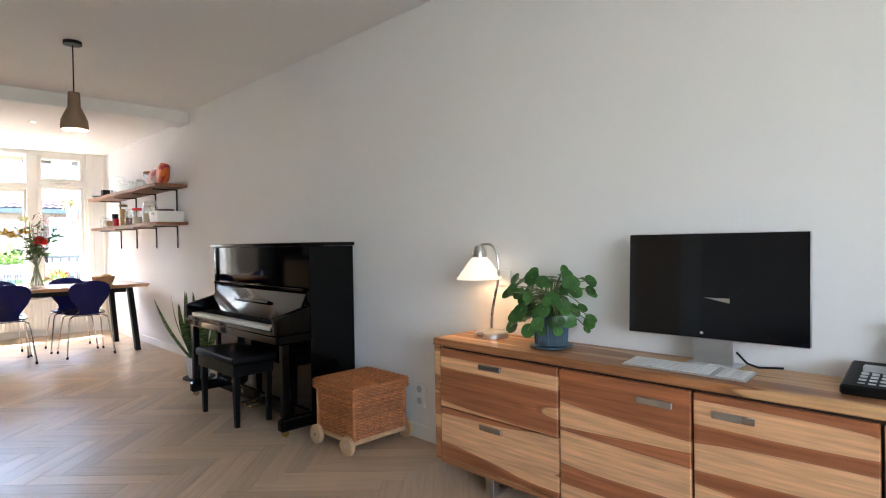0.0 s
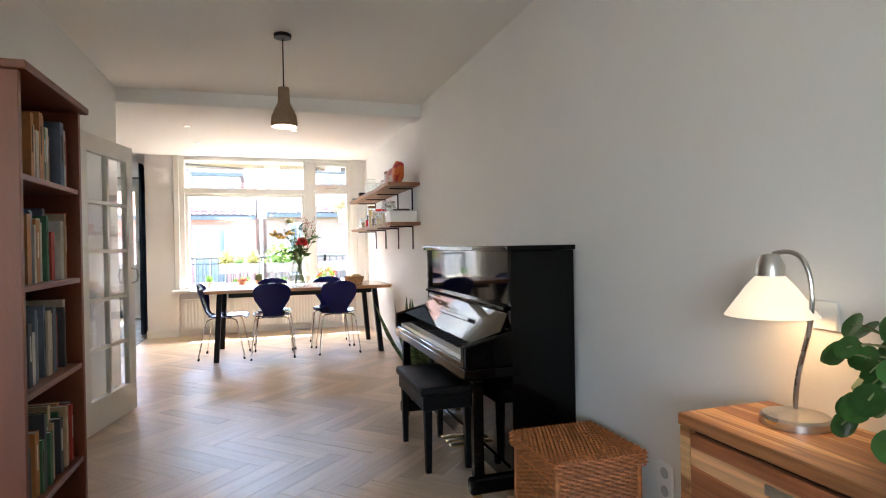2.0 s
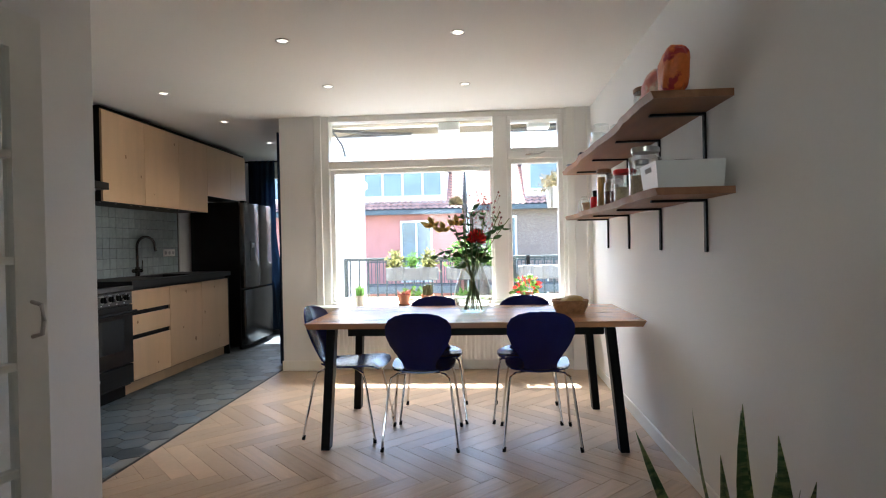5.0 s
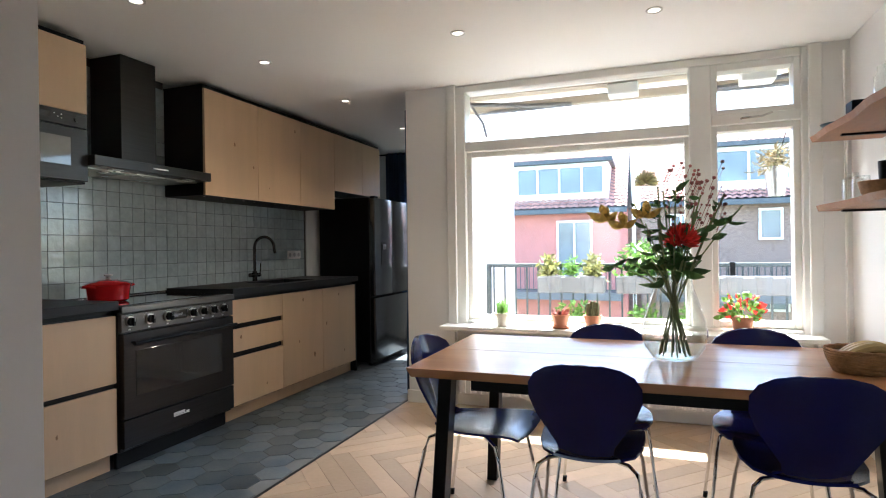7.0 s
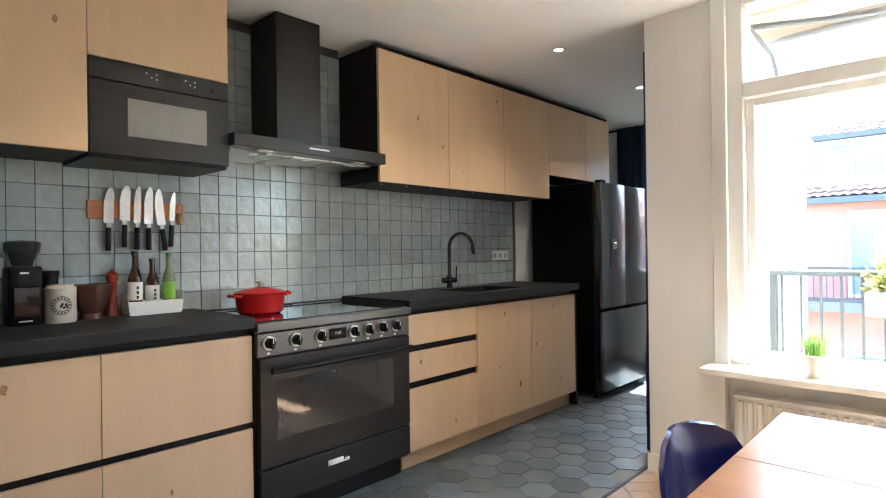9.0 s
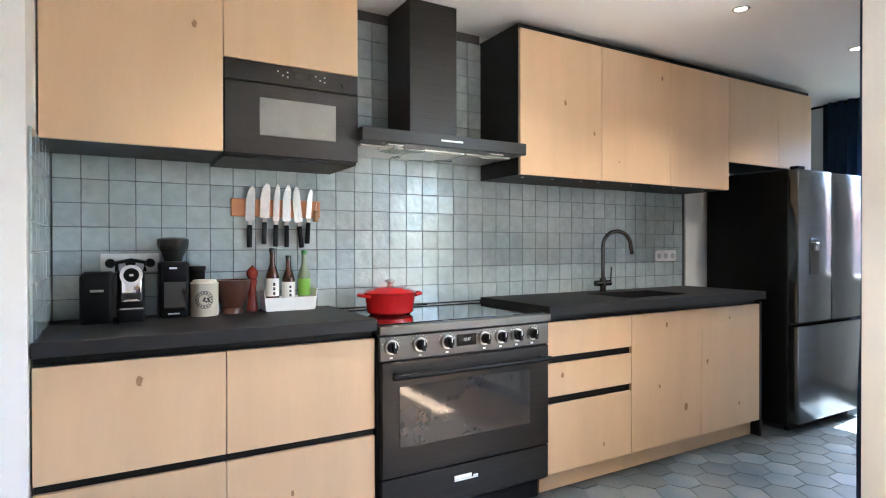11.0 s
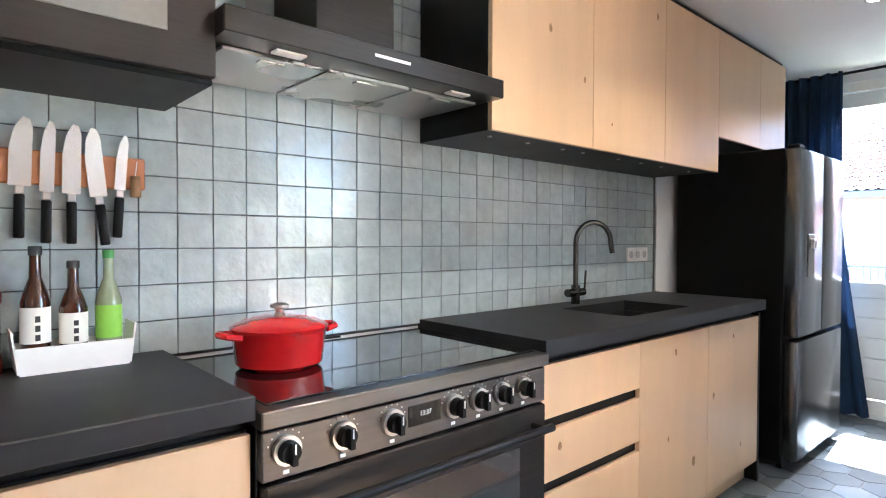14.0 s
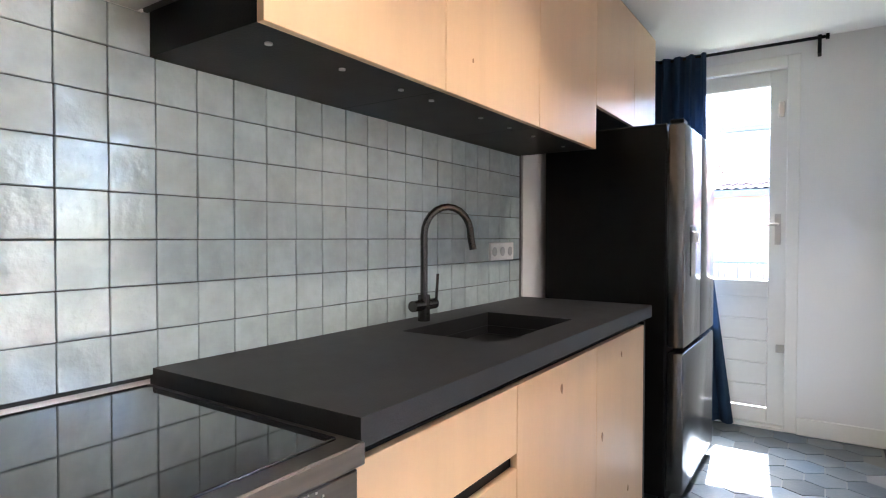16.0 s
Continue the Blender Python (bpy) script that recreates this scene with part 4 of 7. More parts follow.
# ---- vase with flowers ----
vx, vy = -7.20, 1.09
vs = thing("flower_vase", "clear glass teardrop vase with a mixed bouquet", "vase", (vx, vy, 0.752))
bm = lathe(bmesh.new(), [(0.05, 0.004), (0.085, 0.012), (0.118, 0.06), (0.128, 0.11), (0.118, 0.17), (0.095, 0.24), (0.075, 0.30), (0.068, 0.345), (0.072, 0.36)], (vx, vy, 0.752), 36)
bm.faces.ensure_lookup_table()
bmesh.ops.delete(bm, geom=[f for f in bm.faces if len(f.verts) > 4 and f.calc_center_median().z > 1], context="FACES")
part("vase_glass", bm, glass_mat("vase_glass", (0.95, 0.97, 0.95), thin=True, ior=1.6, edge=1.6), vs, "", True)
bm = lathe(bmesh.new(), [(0.05, 0.008), (0.083, 0.015), (0.115, 0.06), (0.125, 0.105)], (vx, vy, 0.752), 36)
part("water", bm, WATER, vs, "", True)
rs = random.Random(5)
tips = []
for i in range(22):
    a = rs.uniform(0, 6.28)
    rr = rs.uniform(0.0, 0.05)
    base = Vector((vx - 0.06 * math.cos(a), vy - 0.06 * math.sin(a), 0.775))
    neck = Vector((vx + rr * math.cos(a), vy + rr * math.sin(a), 1.08))
    R = rs.uniform(0.05, 0.26)
    tip = Vector((vx + R * math.cos(a) * 0.8, vy + R * math.sin(a), rs.uniform(1.22, 1.50) - R * 0.35))
    tips.append(tip)
    part("stem", tube(bmesh.new(), bez(base, base.lerp(neck, 0.6), neck, tip, 8), 0.0032, 5), STEM, vs)
bm = bmesh.new()
for t in tips:
    for k in range(6):
        f = rs.uniform(0.25, 1.0)
        p = Vector((vx, vy, 1.08)).lerp(t, f)
        a = rs.uniform(0, 6.28)
        q = p + Vector((math.cos(a), math.sin(a), rs.uniform(-0.4, 0.7))) * rs.uniform(0.04, 0.085)
        blade(bm, p, q, rs.uniform(0.014, 0.03), 0.15, 4, twist=rs.random())
for k in range(14):
    a = rs.uniform(0, 6.28)
    p = Vector((vx + 0.04 * math.cos(a), vy + 0.04 * math.sin(a), rs.uniform(1.07, 1.17)))
    q = p + Vector((math.cos(a), math.sin(a), rs.uniform(-0.3, 0.8))) * rs.uniform(0.07, 0.12)
    blade(bm, p, q, 0.035, 0.15, 5, twist=rs.random())
part("foliage", bm, LEAFD, vs)


def bloom(c, r, n, m, name, width=0.3, up=0.2, label=""):
    bm = bmesh.new()
    for i in range(n):
        z = -0.4 + 1.4 * (i + 0.5) / n
        a = i * 2.39996
        s = math.sqrt(max(0.05, 1 - z * z)) if abs(z) < 1 else 0.2
        blade(bm, c, Vector(c) + Vector((math.cos(a) * s, math.sin(a) * s, z + up * 0.2)) * r * rs.uniform(0.85, 1.05), r * width, 0.12, 3, twist=rs.random())
    return part(name, bm, m, vs, label)


bloom((vx + 0.06, vy + 0.03, 1.24), 0.074, 130, REDFL, "red_flower", 0.22, label="large red chrysanthemum bloom")
bloom((vx + 0.02, vy - 0.10, 1.485), 0.054, 150, CREAM, "cream_flower", 0.2, label="round cream allium bloom")
bm = bmesh.new()
for cx, cy, cz, dy in ((0.05, -0.25, 1.33, -0.5), (0.0, -0.19, 1.30, -0.2), (0.03, -0.11, 1.34, 0.2)):
    for k in range(6):
        a = k * 1.047
        blade(bm, (vx + cx, vy + cy, cz), (vx + cx + 0.05 * math.cos(a), vy + cy + dy * 0.05 + 0.07 * math.sin(a), cz + 0.045 + 0.02 * math.cos(a * 2)), 0.03, 0.25, 5, twist=a)
part("lily_flower", bm, LEAFY, vs, "yellow-brown lily blooms")
bm = bmesh.new()
for i in range(70):
    a = rs.uniform(0, 6.28)
    c = Vector((vx + rs.gauss(0, 0.05), vy + rs.uniform(-0.02, 0.2), rs.uniform(1.30, 1.56)))
    bmesh.ops.create_icosphere(bm, subdivisions=1, radius=rs.uniform(0.004, 0.009), matrix=Matrix.Translation(c))
    tube(bm, [c, c - Vector((rs.uniform(-0.01, 0.01), 0.02, 0.05))], 0.0012, 4)
part("berry_sprays", bm, mat("pink_berries", (0.30, 0.10, 0.09), 0.6, var=0.3, island=True, rand=0.4), vs, "fine reddish berry sprays")

bk = thing("fruit_basket", "woven brown basket with bananas on the table", "basket", (-7.16, 1.72, 0.752))
bm = bmesh.new()
for i in range(9):
    t = i / 8
    R = 0.085 + 0.028 * math.sin(t * 1.4)
    tube(bm, [(-7.16 + R * math.cos(a) * 0.9, 1.72 + R * math.sin(a), 0.759 + t * 0.074 + 0.0015 * math.sin(18 * a + i * 3.14)) for a in [k * 2 * math.pi / 40 for k in range(41)]], 0.0064, 6)
rod(bm, (-7.16, 1.72, 0.753), (-7.16, 1.72, 0.762), 0.08, seg=24)
part("basket_weave", bm, BASK, bk, "", True)
for i in range(3):
    bm = bmesh.new()
    tube(bm, bez((-7.16 + 0.03 * i, 1.66, 0.815), (-7.14 + 0.03 * i, 1.70, 0.86), (-7.16 + 0.02 * i, 1.75, 0.855), (-7.20 + 0.025 * i, 1.79, 0.84), 10), 0.017, 8)
    part("banana", bm, BANAN, bk, "", True)

# ---- things on the window sill ----
def pot(prof, at, m, label, name="flowerpot", cat="plant pot"):
    p = thing(name, label, cat, at)
    part("pot", lathe(bmesh.new(), prof, at, 28), m, p, "", True)
    return p


TP = [(0.042, 0), (0.056, 0.072), (0.062, 0.073), (0.064, 0.098), (0.056, 0.098), (0.054, 0.085), (0.0, 0.085)]
sz = 0.641
g = pot(TP, (-8.80, -0.03, sz), CERAM, "cream pot of upright bright green grass", "potted_grass", "potted plant")
bm = bmesh.new()
for i in range(130):
    a, r = rs.uniform(0, 6.28), rs.uniform(0, 0.045)
    p = Vector((-8.80 + r * math.cos(a), -0.03 + r * math.sin(a), sz + 0.085))
    blade(bm, p, p + Vector((rs.gauss(0, 0.014), rs.gauss(0, 0.014), rs.uniform(0.07, 0.12))), 0.005, 0.05, 3, twist=rs.random())
part("grass_blades", bm, LEAFL, g)
s = pot(TP, (-8.80, 0.395, sz), TERRA, "terracotta pot with a small reddish succulent", "potted_succulent", "potted plant")
bm = bmesh.new()
for i in range(60):
    a = i * 2.4
    p = Vector((-8.80 + 0.02 * math.cos(a), 0.395 + 0.02 * math.sin(a), sz + 0.085))
    blade(bm, p, p + Vector((0.05 * math.cos(a), 0.05 * math.sin(a), rs.uniform(0.02, 0.07))), 0.012, 0.1, 3, twist=rs.random())
part("succulent_leaves", bm, mat("reddish_succulent", (0.34, 0.12, 0.09), 0.6, var=0.3, island=True, rand=0.3), s)
part("saucer", lathe(bmesh.new(), [(0.05, 0), (0.07, 0.012), (0.07, 0.016), (0.0, 0.008)], (-8.80, 0.395, sz), 24), TERRA, s, "", True)
cq = pot(TP, (-8.80, 0.62, sz), TERRA, "terracotta pot with three upright cactus columns", "potted_cactus", "potted plant")
for dx, dy, h in ((0, -0.028, 0.10), (0.01, 0.0, 0.115), (0, 0.028, 0.11)):
    bm = lathe(bmesh.new(), [(0.014, 0), (0.017, h * 0.3), (0.016, h * 0.8), (0.009, h * 0.97), (0.0, h)], (-8.80 + dx, 0.62 + dy, sz + 0.085), 24, 8, 0.14)
    part("cactus_column", bm, mat("cactus_skin", (0.16, 0.17, 0.08), 0.7, var=0.3, scale=40), cq, "", True)
po = pot([(0.05, 0), (0.062, 0.09), (0.068, 0.09), (0.068, 0.115), (0.058, 0.115), (0.0, 0.1)], (-8.80, 1.56, sz), TERRA, "terracotta pot with a red-flowered leafy plant", "potted_flower", "potted plant")
bm, bm2 = bmesh.new(), bmesh.new()
for i in range(120):
    a, e = rs.uniform(0, 6.28), rs.uniform(-0.1, 1.2)
    c = Vector((-8.80, 1.56, sz + 0.12))
    d = Vector((math.cos(a) * math.cos(e), math.sin(a) * math.cos(e), math.sin(e)))
    r = rs.uniform(0.05, 0.13)
    blade(bm if i % 3 else bm2, c + d * r, c + d * (r + 0.05) + Vector((0, 0, -0.01)), 0.035, 0.2, 4, twist=rs.random())
part("leaves", bm, LEAFL, po)
part("red_blooms", bm2, REDFL, po)

# ---- wall shelves ----
def shelf(z, x0, x1, y0, label, drop):
    sh = thing("wall_shelf", label, "shelf", ((x0 + x1) / 2, YW - 0.1, z))
    bm, n = bmesh.new(), 60
    top, bot = [], []
    for i in range(n + 1):
        x = x0 + (x1 - x0) * i / n
        y = y0 + 0.03 * noise.noise((x * 2.2, z, 0)) + 0.008 * noise.noise((x * 9, z, 4))
        top.append((bm.verts.new((x, YW - 0.002, z)), bm.verts.new((x, y, z))))
        bot.append((bm.verts.new((x, YW - 0.002, z - 0.03)), bm.verts.new((x, y + 0.012, z - 0.03))))
    for i in range(n):
        bm.faces.new((top[i][0], top[i][1], top[i + 1][1], top[i + 1][0]))
        bm.faces.new((bot[i][0], bot[i + 1][0], bot[i + 1][1], bot[i][1]))
        bm.faces.new((top[i][1], bot[i][1], bot[i + 1][1], top[i + 1][1]))
        bm.faces.new((top[i][0], top[i + 1][0], bot[i + 1][0], bot[i][0]))
    for i in (0, n):
        bm.faces.new((top[i][0], top[i][1], bot[i][1], bot[i][0]))
    part("board", bm, SHEL, sh, "live-edge wooden board")
    for x in (-6.09, -6.76, -7.48, -8.15):
        br = part("bracket", B((x - 0.014, YW - 0.25, z - 0.042, x + 0.014, YW - 0.006, z - 0.031), (x - 0.014, YW - 0.012, z - drop, x + 0.014, YW - 0.002, z - 0.031), bev=0.002), SATIN, sh, "black iron bracket")
    return sh


shelf(1.425, -8.30, -5.79, 1.865, "live-edge wooden wall shelf on black brackets", 0.27)
shelf(1.815, -8.38, -5.79, 1.855, "upper live-edge wooden wall shelf on black brackets", 0.27)


def jar(x, y, z, r, h, fill, fh, lid, label, neck=0.8):
    j = thing("storage_jar", label, "jar", (x, y, z), "jars on the shelves")
    part("jar_glass", lathe(bmesh.new(), [(r * 0.9, 0.001), (r, 0.012), (r, h * 0.78), (r * neck, h * 0.88), (r * neck, h)], (x, y, z), 24), GLASS, j, "", True)
    if fill:
        part("contents", lathe(bmesh.new(), [(r * 0.86, 0.006), (r * 0.95, 0.014), (r * 0.95, h * fh), (0, h * fh + 0.004)], (x, y, z), 20), fill, j, "", True)
    if lid:
        part("lid", lathe(bmesh.new(), [(r * neck * 1.04, h * 0.96), (r * neck * 1.06, h + 0.012), (r * neck * 0.95, h + 0.017), (0, h + 0.017)], (x, y, z), 24), lid, j, "", True)
    return j


L1, L2 = 1.4255, 1.8155
ym = 2.0
wb = thing("storage_box", "white plastic storage box with hand holes on the shelf", "storage box", (-5.91, 2.01, L1))
bm = B((-6.02, 1.885, L1, -5.805, 2.145, L1 + 0.004), (-6.02, 2.14, L1 + 0.004, -5.805, 2.145, L1 + 0.11), (-6.02, 1.89, L1 + 0.004, -6.015, 2.14, L1 + 0.11), (-5.81, 1.89, L1 + 0.004, -5.805, 2.14, L1 + 0.11),
       (-6.02, 1.885, L1 + 0.004, -5.805, 1.89, L1 + 0.072), (-6.02, 1.885, L1 + 0.072, -5.95, 1.89, L1 + 0.11), (-5.875, 1.885, L1 + 0.072, -5.805, 1.89, L1 + 0.11), (-5.95, 1.885, L1 + 0.094, -5.875, 1.89, L1 + 0.11))
for v in bm.verts:
    k = (v.co.z - L1) * 0.1
    v.co.x += k if v.co.x > -5.9 else -k
    v.co.y += k * 0.5 if v.co.y > 2.0 else -k
part("box_shell", bm, WHITEP, wb)
pl = thing("plate_stack", "stack of brown glazed plates on the shelf", "plates", (-6.13, 2.07, L1))
for i in range(5):
    part("plate", lathe(bmesh.new(), [(0.05, 0.095 + i * 0.009), (0.09, 0.105 + i * 0.009), (0.088, 0.110 + i * 0.009), (0.0, 0.101 + i * 0.009)], (-6.13, 2.07, L1), 24), DKWOOD, pl, "", True)
part("bowl", lathe(bmesh.new(), [(0.04, 0), (0.085, 0.09), (0.08, 0.095), (0.0, 0.02)], (-6.13, 2.07, L1), 24), DKWOOD, pl, "", True)
jar(-6.29, 1.97, L1, 0.080, 0.225, FLOUR, 0.45, STEEL, "large clip-top glass jar half full of oats")
jar(-6.475, 2.0, L1, 0.045, 0.19, FLOUR, 0.6, STEEL, "slim glass jar of grain with steel lid")
jar(-6.66, 1.96, L1, 0.062, 0.165, FLOUR, 0.5, REDFL, "glass jar of flour with red lid", 0.95)
jar(-6.82, 1.94, L1, 0.026, 0.10, DARKF, 0.7, STEEL, "small spice jar with steel lid")
jar(-6.97, 1.97, L1, 0.062, 0.175, DARKF, 0.5, STEEL, "glass preserving jar of dark beans")
jar(-7.22, 1.96, L1, 0.046, 0.24, PASTA, 0.85, SHEL, "tall glass jar of spaghetti with wooden lid", 0.98)
solo("tea_tin", lathe(bmesh.new(), [(0.036, 0), (0.036, 0.095), (0.033, 0.10), (0, 0.10)], (-7.52, 1.96, L1), 20), REDEN, "red tea tin on the shelf", "tin", True)
bw = solo("patterned_bowl", lathe(bmesh.new(), [(0.04, 0), (0.075, 0.03), (0.088, 0.085), (0.083, 0.087), (0.07, 0.033), (0, 0.01)], (-7.90, 2.02, L1), 28), BASK, "brown patterned bowl on the shelf", "bowl", True)
mg = thing("mug", "black mug standing on the patterned bowl", "mug", (-7.90, 2.05, L1 + 0.088))
part("mug_body", lathe(bmesh.new(), [(0.034, 0), (0.038, 0.09), (0.034, 0.09), (0.03, 0.01), (0, 0.01)], (-7.90, 2.05, L1 + 0.088), 20), SATIN, mg, "", True)
bm = bmesh.new()
tube(bm, [(-7.938, 2.05, L1 + 0.16), (-7.968, 2.05, L1 + 0.15), (-7.968, 2.05, L1 + 0.115), (-7.936, 2.05, L1 + 0.105)], 0.006)
part("mug_handle", bm, SATIN, mg, "", True)
jar(-8.08, 2.0, L1, 0.045, 0.13, None, 0, None, "empty clear drinking glass on the shelf")
jar(-8.20, 2.0, L1, 0.05, 0.16, None, 0, None, "clear glass carafe on the shelf", 0.5)
for x, dy, h, m, lab in ((-5.98, 0.0, 0.21, ORANG, "orange and red snack bag on the upper shelf"), (-6.16, -0.02, 0.17, PINK, "pink patterned paper bag of bread on the upper shelf"), (-6.28, 0.0, 0.13, PINK, "crumpled pink food bag on the upper shelf")):
    bm = bmesh.new()
    bmesh.ops.create_icosphere(bm, subdivisions=4, radius=1)
    for v in bm.verts:
        k = 1 + 0.16 * noise.noise(v.co * 2.3 + Vector((x * 5, 0, 0))) + 0.07 * noise.noise(v.co * 6)
        c = v.co * k
        c = Vector((math.copysign(abs(c.x) ** 0.7, c.x), math.copysign(abs(c.y) ** 0.7, c.y), math.copysign(abs(c.z) ** 0.75, c.z)))
        c = Vector((c.x * 0.085, c.y * 0.055, (c.z * 0.5 + 0.5) * h))
        c.x += 0.25 * c.z
        v.co = Vector((x, ym + dy, L2)) + c
    lo = min(v.co.z for v in bm.verts)
    for v in bm.verts:
        v.co.z += L2 - lo
    solo("food_bag", bm, m, lab, "food bag", True)
jar(-6.46, 2.04, L2, 0.075, 0.17, None, 0, SHEL, "wide glass jar with a wooden lid", 0.98)
jar(-6.85, 2.05, L2, 0.06, 0.12, None, 0, STEEL, "empty clip-top glass jar")
bm = B((-6.72, 1.955, L2, -6.58, 2.0, L2 + 0.03), bev=0.012, seg=2)
solo("cloth", bm, SATIN, "folded dark cloth on the upper shelf", "cloth")
for i, x in enumerate((-7.10, -7.24, -7.38)):
    jar(x, 2.03 + 0.02 * (i % 2), L2, 0.04, 0.13 + 0.02 * (i % 2), None, 0, None, "empty clear glass on the upper shelf", 0.95)
jar(-7.62, 2.03, L2, 0.07, 0.24, None, 0, None, "tall clear glass jug on the upper shelf", 0.75)
jar(-7.85, 2.05, L2, 0.065, 0.22, None, 0, None, "clear glass vase on the upper shelf", 0.8)
solo("black_box", B((-8.06, 1.93, L2, -7.96, 2.08, L2 + 0.10), bev=0.004), SATIN, "small black box on the upper shelf", "box")
solo("green_bowl", lathe(bmesh.new(), [(0.05, 0), (0.09, 0.035), (0.086, 0.037), (0, 0.012)], (-8.22, 1.95, L2), 24), POTB, "shallow dark green bowl on the upper shelf", "bowl", True)

# ---- worktop things ----
TZ = 0.9555
def cocotte():
    c = thing("casserole_pot", "glossy red enamel casserole with lid on the hob", "cooking pot", (-7.255, -2.11, 0.929))
    o = (-7.255, -2.11, 0.929)
    part("pot_body", lathe(bmesh.new(), [(0.095, 0), (0.112, 0.012), (0.122, 0.09), (0.125, 0.098), (0.11, 0.098)], o, 40), REDEN, c, "", True)
    part("lid", lathe(bmesh.new(), [(0.126, 0.099), (0.128, 0.106), (0.118, 0.113), (0.10, 0.1195), (0.098, 0.1185), (0.075, 0.1265), (0.073, 0.1255), (0.05, 0.132), (0.02, 0.134), (0, 0.134)], o, 40), REDEN, c, "", True)
    part("lid_knob", lathe(bmesh.new(), [(0.016, 0.134), (0.009, 0.142), (0.011, 0.15), (0.024, 0.155), (0.024, 0.162), (0.012, 0.166), (0, 0.166)], o, 24), STEEL, c, "steel lid knob", True)
    for s in (1, -1):
        bm = bmesh.new()
        tube(bm, [(o[0] + s * 0.118, o[1] - 0.042, o[2] + 0.09), (o[0] + s * 0.150, o[1] - 0.032, o[2] + 0.095), (o[0] + s * 0.162, o[1], o[2] + 0.097), (o[0] + s * 0.150, o[1] + 0.032, o[2] + 0.095), (o[0] + s * 0.118, o[1] + 0.042, o[2] + 0.09)], 0.0085, 8)
        part("side_handle", bm, REDEN, c, "", True)


cocotte()
ho = thing("bottle_caddy", "white plastic caddy holding three bottles", "caddy", (-6.82, -2.31, TZ))
bm = B((-6.93, -2.36, TZ, -6.71, -2.26, TZ + 0.004), (-6.93, -2.264, TZ + 0.004, -6.71, -2.26, TZ + 0.062), (-6.93, -2.36, TZ + 0.004, -6.71, -2.356, TZ + 0.062),
       (-6.934, -2.36, TZ + 0.004, -6.93, -2.26, TZ + 0.10), (-6.71, -2.36, TZ + 0.004, -6.706, -2.26, TZ + 0.10))
for v in bm.verts:
    k = (v.co.z - TZ) * 0.12
    v.co.x += k if v.co.x > -6.82 else -k
part("caddy_body", bm, WHITEP, ho)


def bottle(x, y, r, h, m, label, lab_m, cap_m, print_=True):
    b = thing("bottle", label, "bottle", (x, y, TZ + 0.005), "bottles in the caddy")
    part("bottle_glass", lathe(bmesh.new(), [(r * 0.92, 0), (r, 0.008), (r, h * 0.55), (r * 0.72, h * 0.66), (r * 0.42, h * 0.75), (r * 0.38, h * 0.94), (0, h * 0.94)], (x, y, TZ + 0.005), 22), m, b, "", True)
    lb = part("label_paper", lathe(bmesh.new(), [(r * 1.012, h * 0.22), (r * 1.015, h * 0.23), (r * 1.015, h * 0.50), (r * 1.012, h * 0.51)], (x, y, TZ + 0.005), 22), lab_m, b, "paper label", True)
    part("cap", lathe(bmesh.new(), [(r * 0.45, h * 0.93), (r * 0.46, h), (r * 0.4, h * 1.005), (0, h * 1.005)], (x, y, TZ + 0.005), 16), cap_m, b, "", True)
    if print_:
        for k in range(3):
            part("print_bar", B((x - 0.006, y + r * 1.02, TZ + h * (0.26 + 0.075 * k), x + 0.004, y + r * 1.035, TZ + h * (0.31 + 0.075 * k))), INK, lb)
    return b


bottle(-6.745, -2.31, 0.030, 0.285, AMBERG, "dark brown sauce bottle with pale label", PAPER, INK)
bottle(-6.82, -2.31, 0.030, 0.25, AMBERG, "dark soy bottle with white label", PAPER, INK)
bottle(-6.895, -2.31, 0.029, 0.275, GREENB, "green glass bottle with bright green label", GREENL, mat("green_cap", (0.05, 0.25, 0.05), 0.4), False)
pm = thing("pepper_mill", "red-brown turned wooden pepper mill", "pepper mill", (-6.66, -2.34, TZ))
part("mill_body", lathe(bmesh.new(), [(0.027, 0), (0.027, 0.02), (0.020, 0.06), (0.017, 0.11), (0.022, 0.14), (0.018, 0.148)], (-6.66, -2.34, TZ), 24), mat("mill_lacquer", (0.22, 0.025, 0.015), 0.2, var=0.2, coat=0.5, bump=0), pm, "", True)
part("mill_head", lathe(bmesh.new(), [(0.018, 0.148), (0.026, 0.165), (0.026, 0.185), (0.014, 0.20), (0.006, 0.203), (0.005, 0.21), (0, 0.211)], (-6.66, -2.34, TZ), 24), bpy.data.materials["mill_lacquer"], pm, "", True)
solo("mortar_bowl", lathe(bmesh.new(), [(0.045, 0), (0.045, 0.012), (0.04, 0.025), (0.062, 0.06), (0.076, 0.12), (0.078, 0.148), (0.072, 0.15), (0.068, 0.12), (0, 0.05)], (-6.565, -2.305, TZ), 32), DKWOOD, "dark turned wooden mortar bowl", "bowl", True)
cj = thing("utensil_jar", "cream ceramic canister with a round printed badge", "jar", (-6.445, -2.27, TZ))
part("jar_body", lathe(bmesh.new(), [(0.054, 0), (0.057, 0.006), (0.057, 0.135), (0.059, 0.14), (0.055, 0.145), (0.05, 0.146), (0.047, 0.155), (0, 0.156)], (-6.445, -2.27, TZ), 32), CERAM, cj, "", True)
bm = bmesh.new()
aim = Vector((0.15, 1, 0)).normalized()
side = Vector((aim.y, -aim.x, 0))
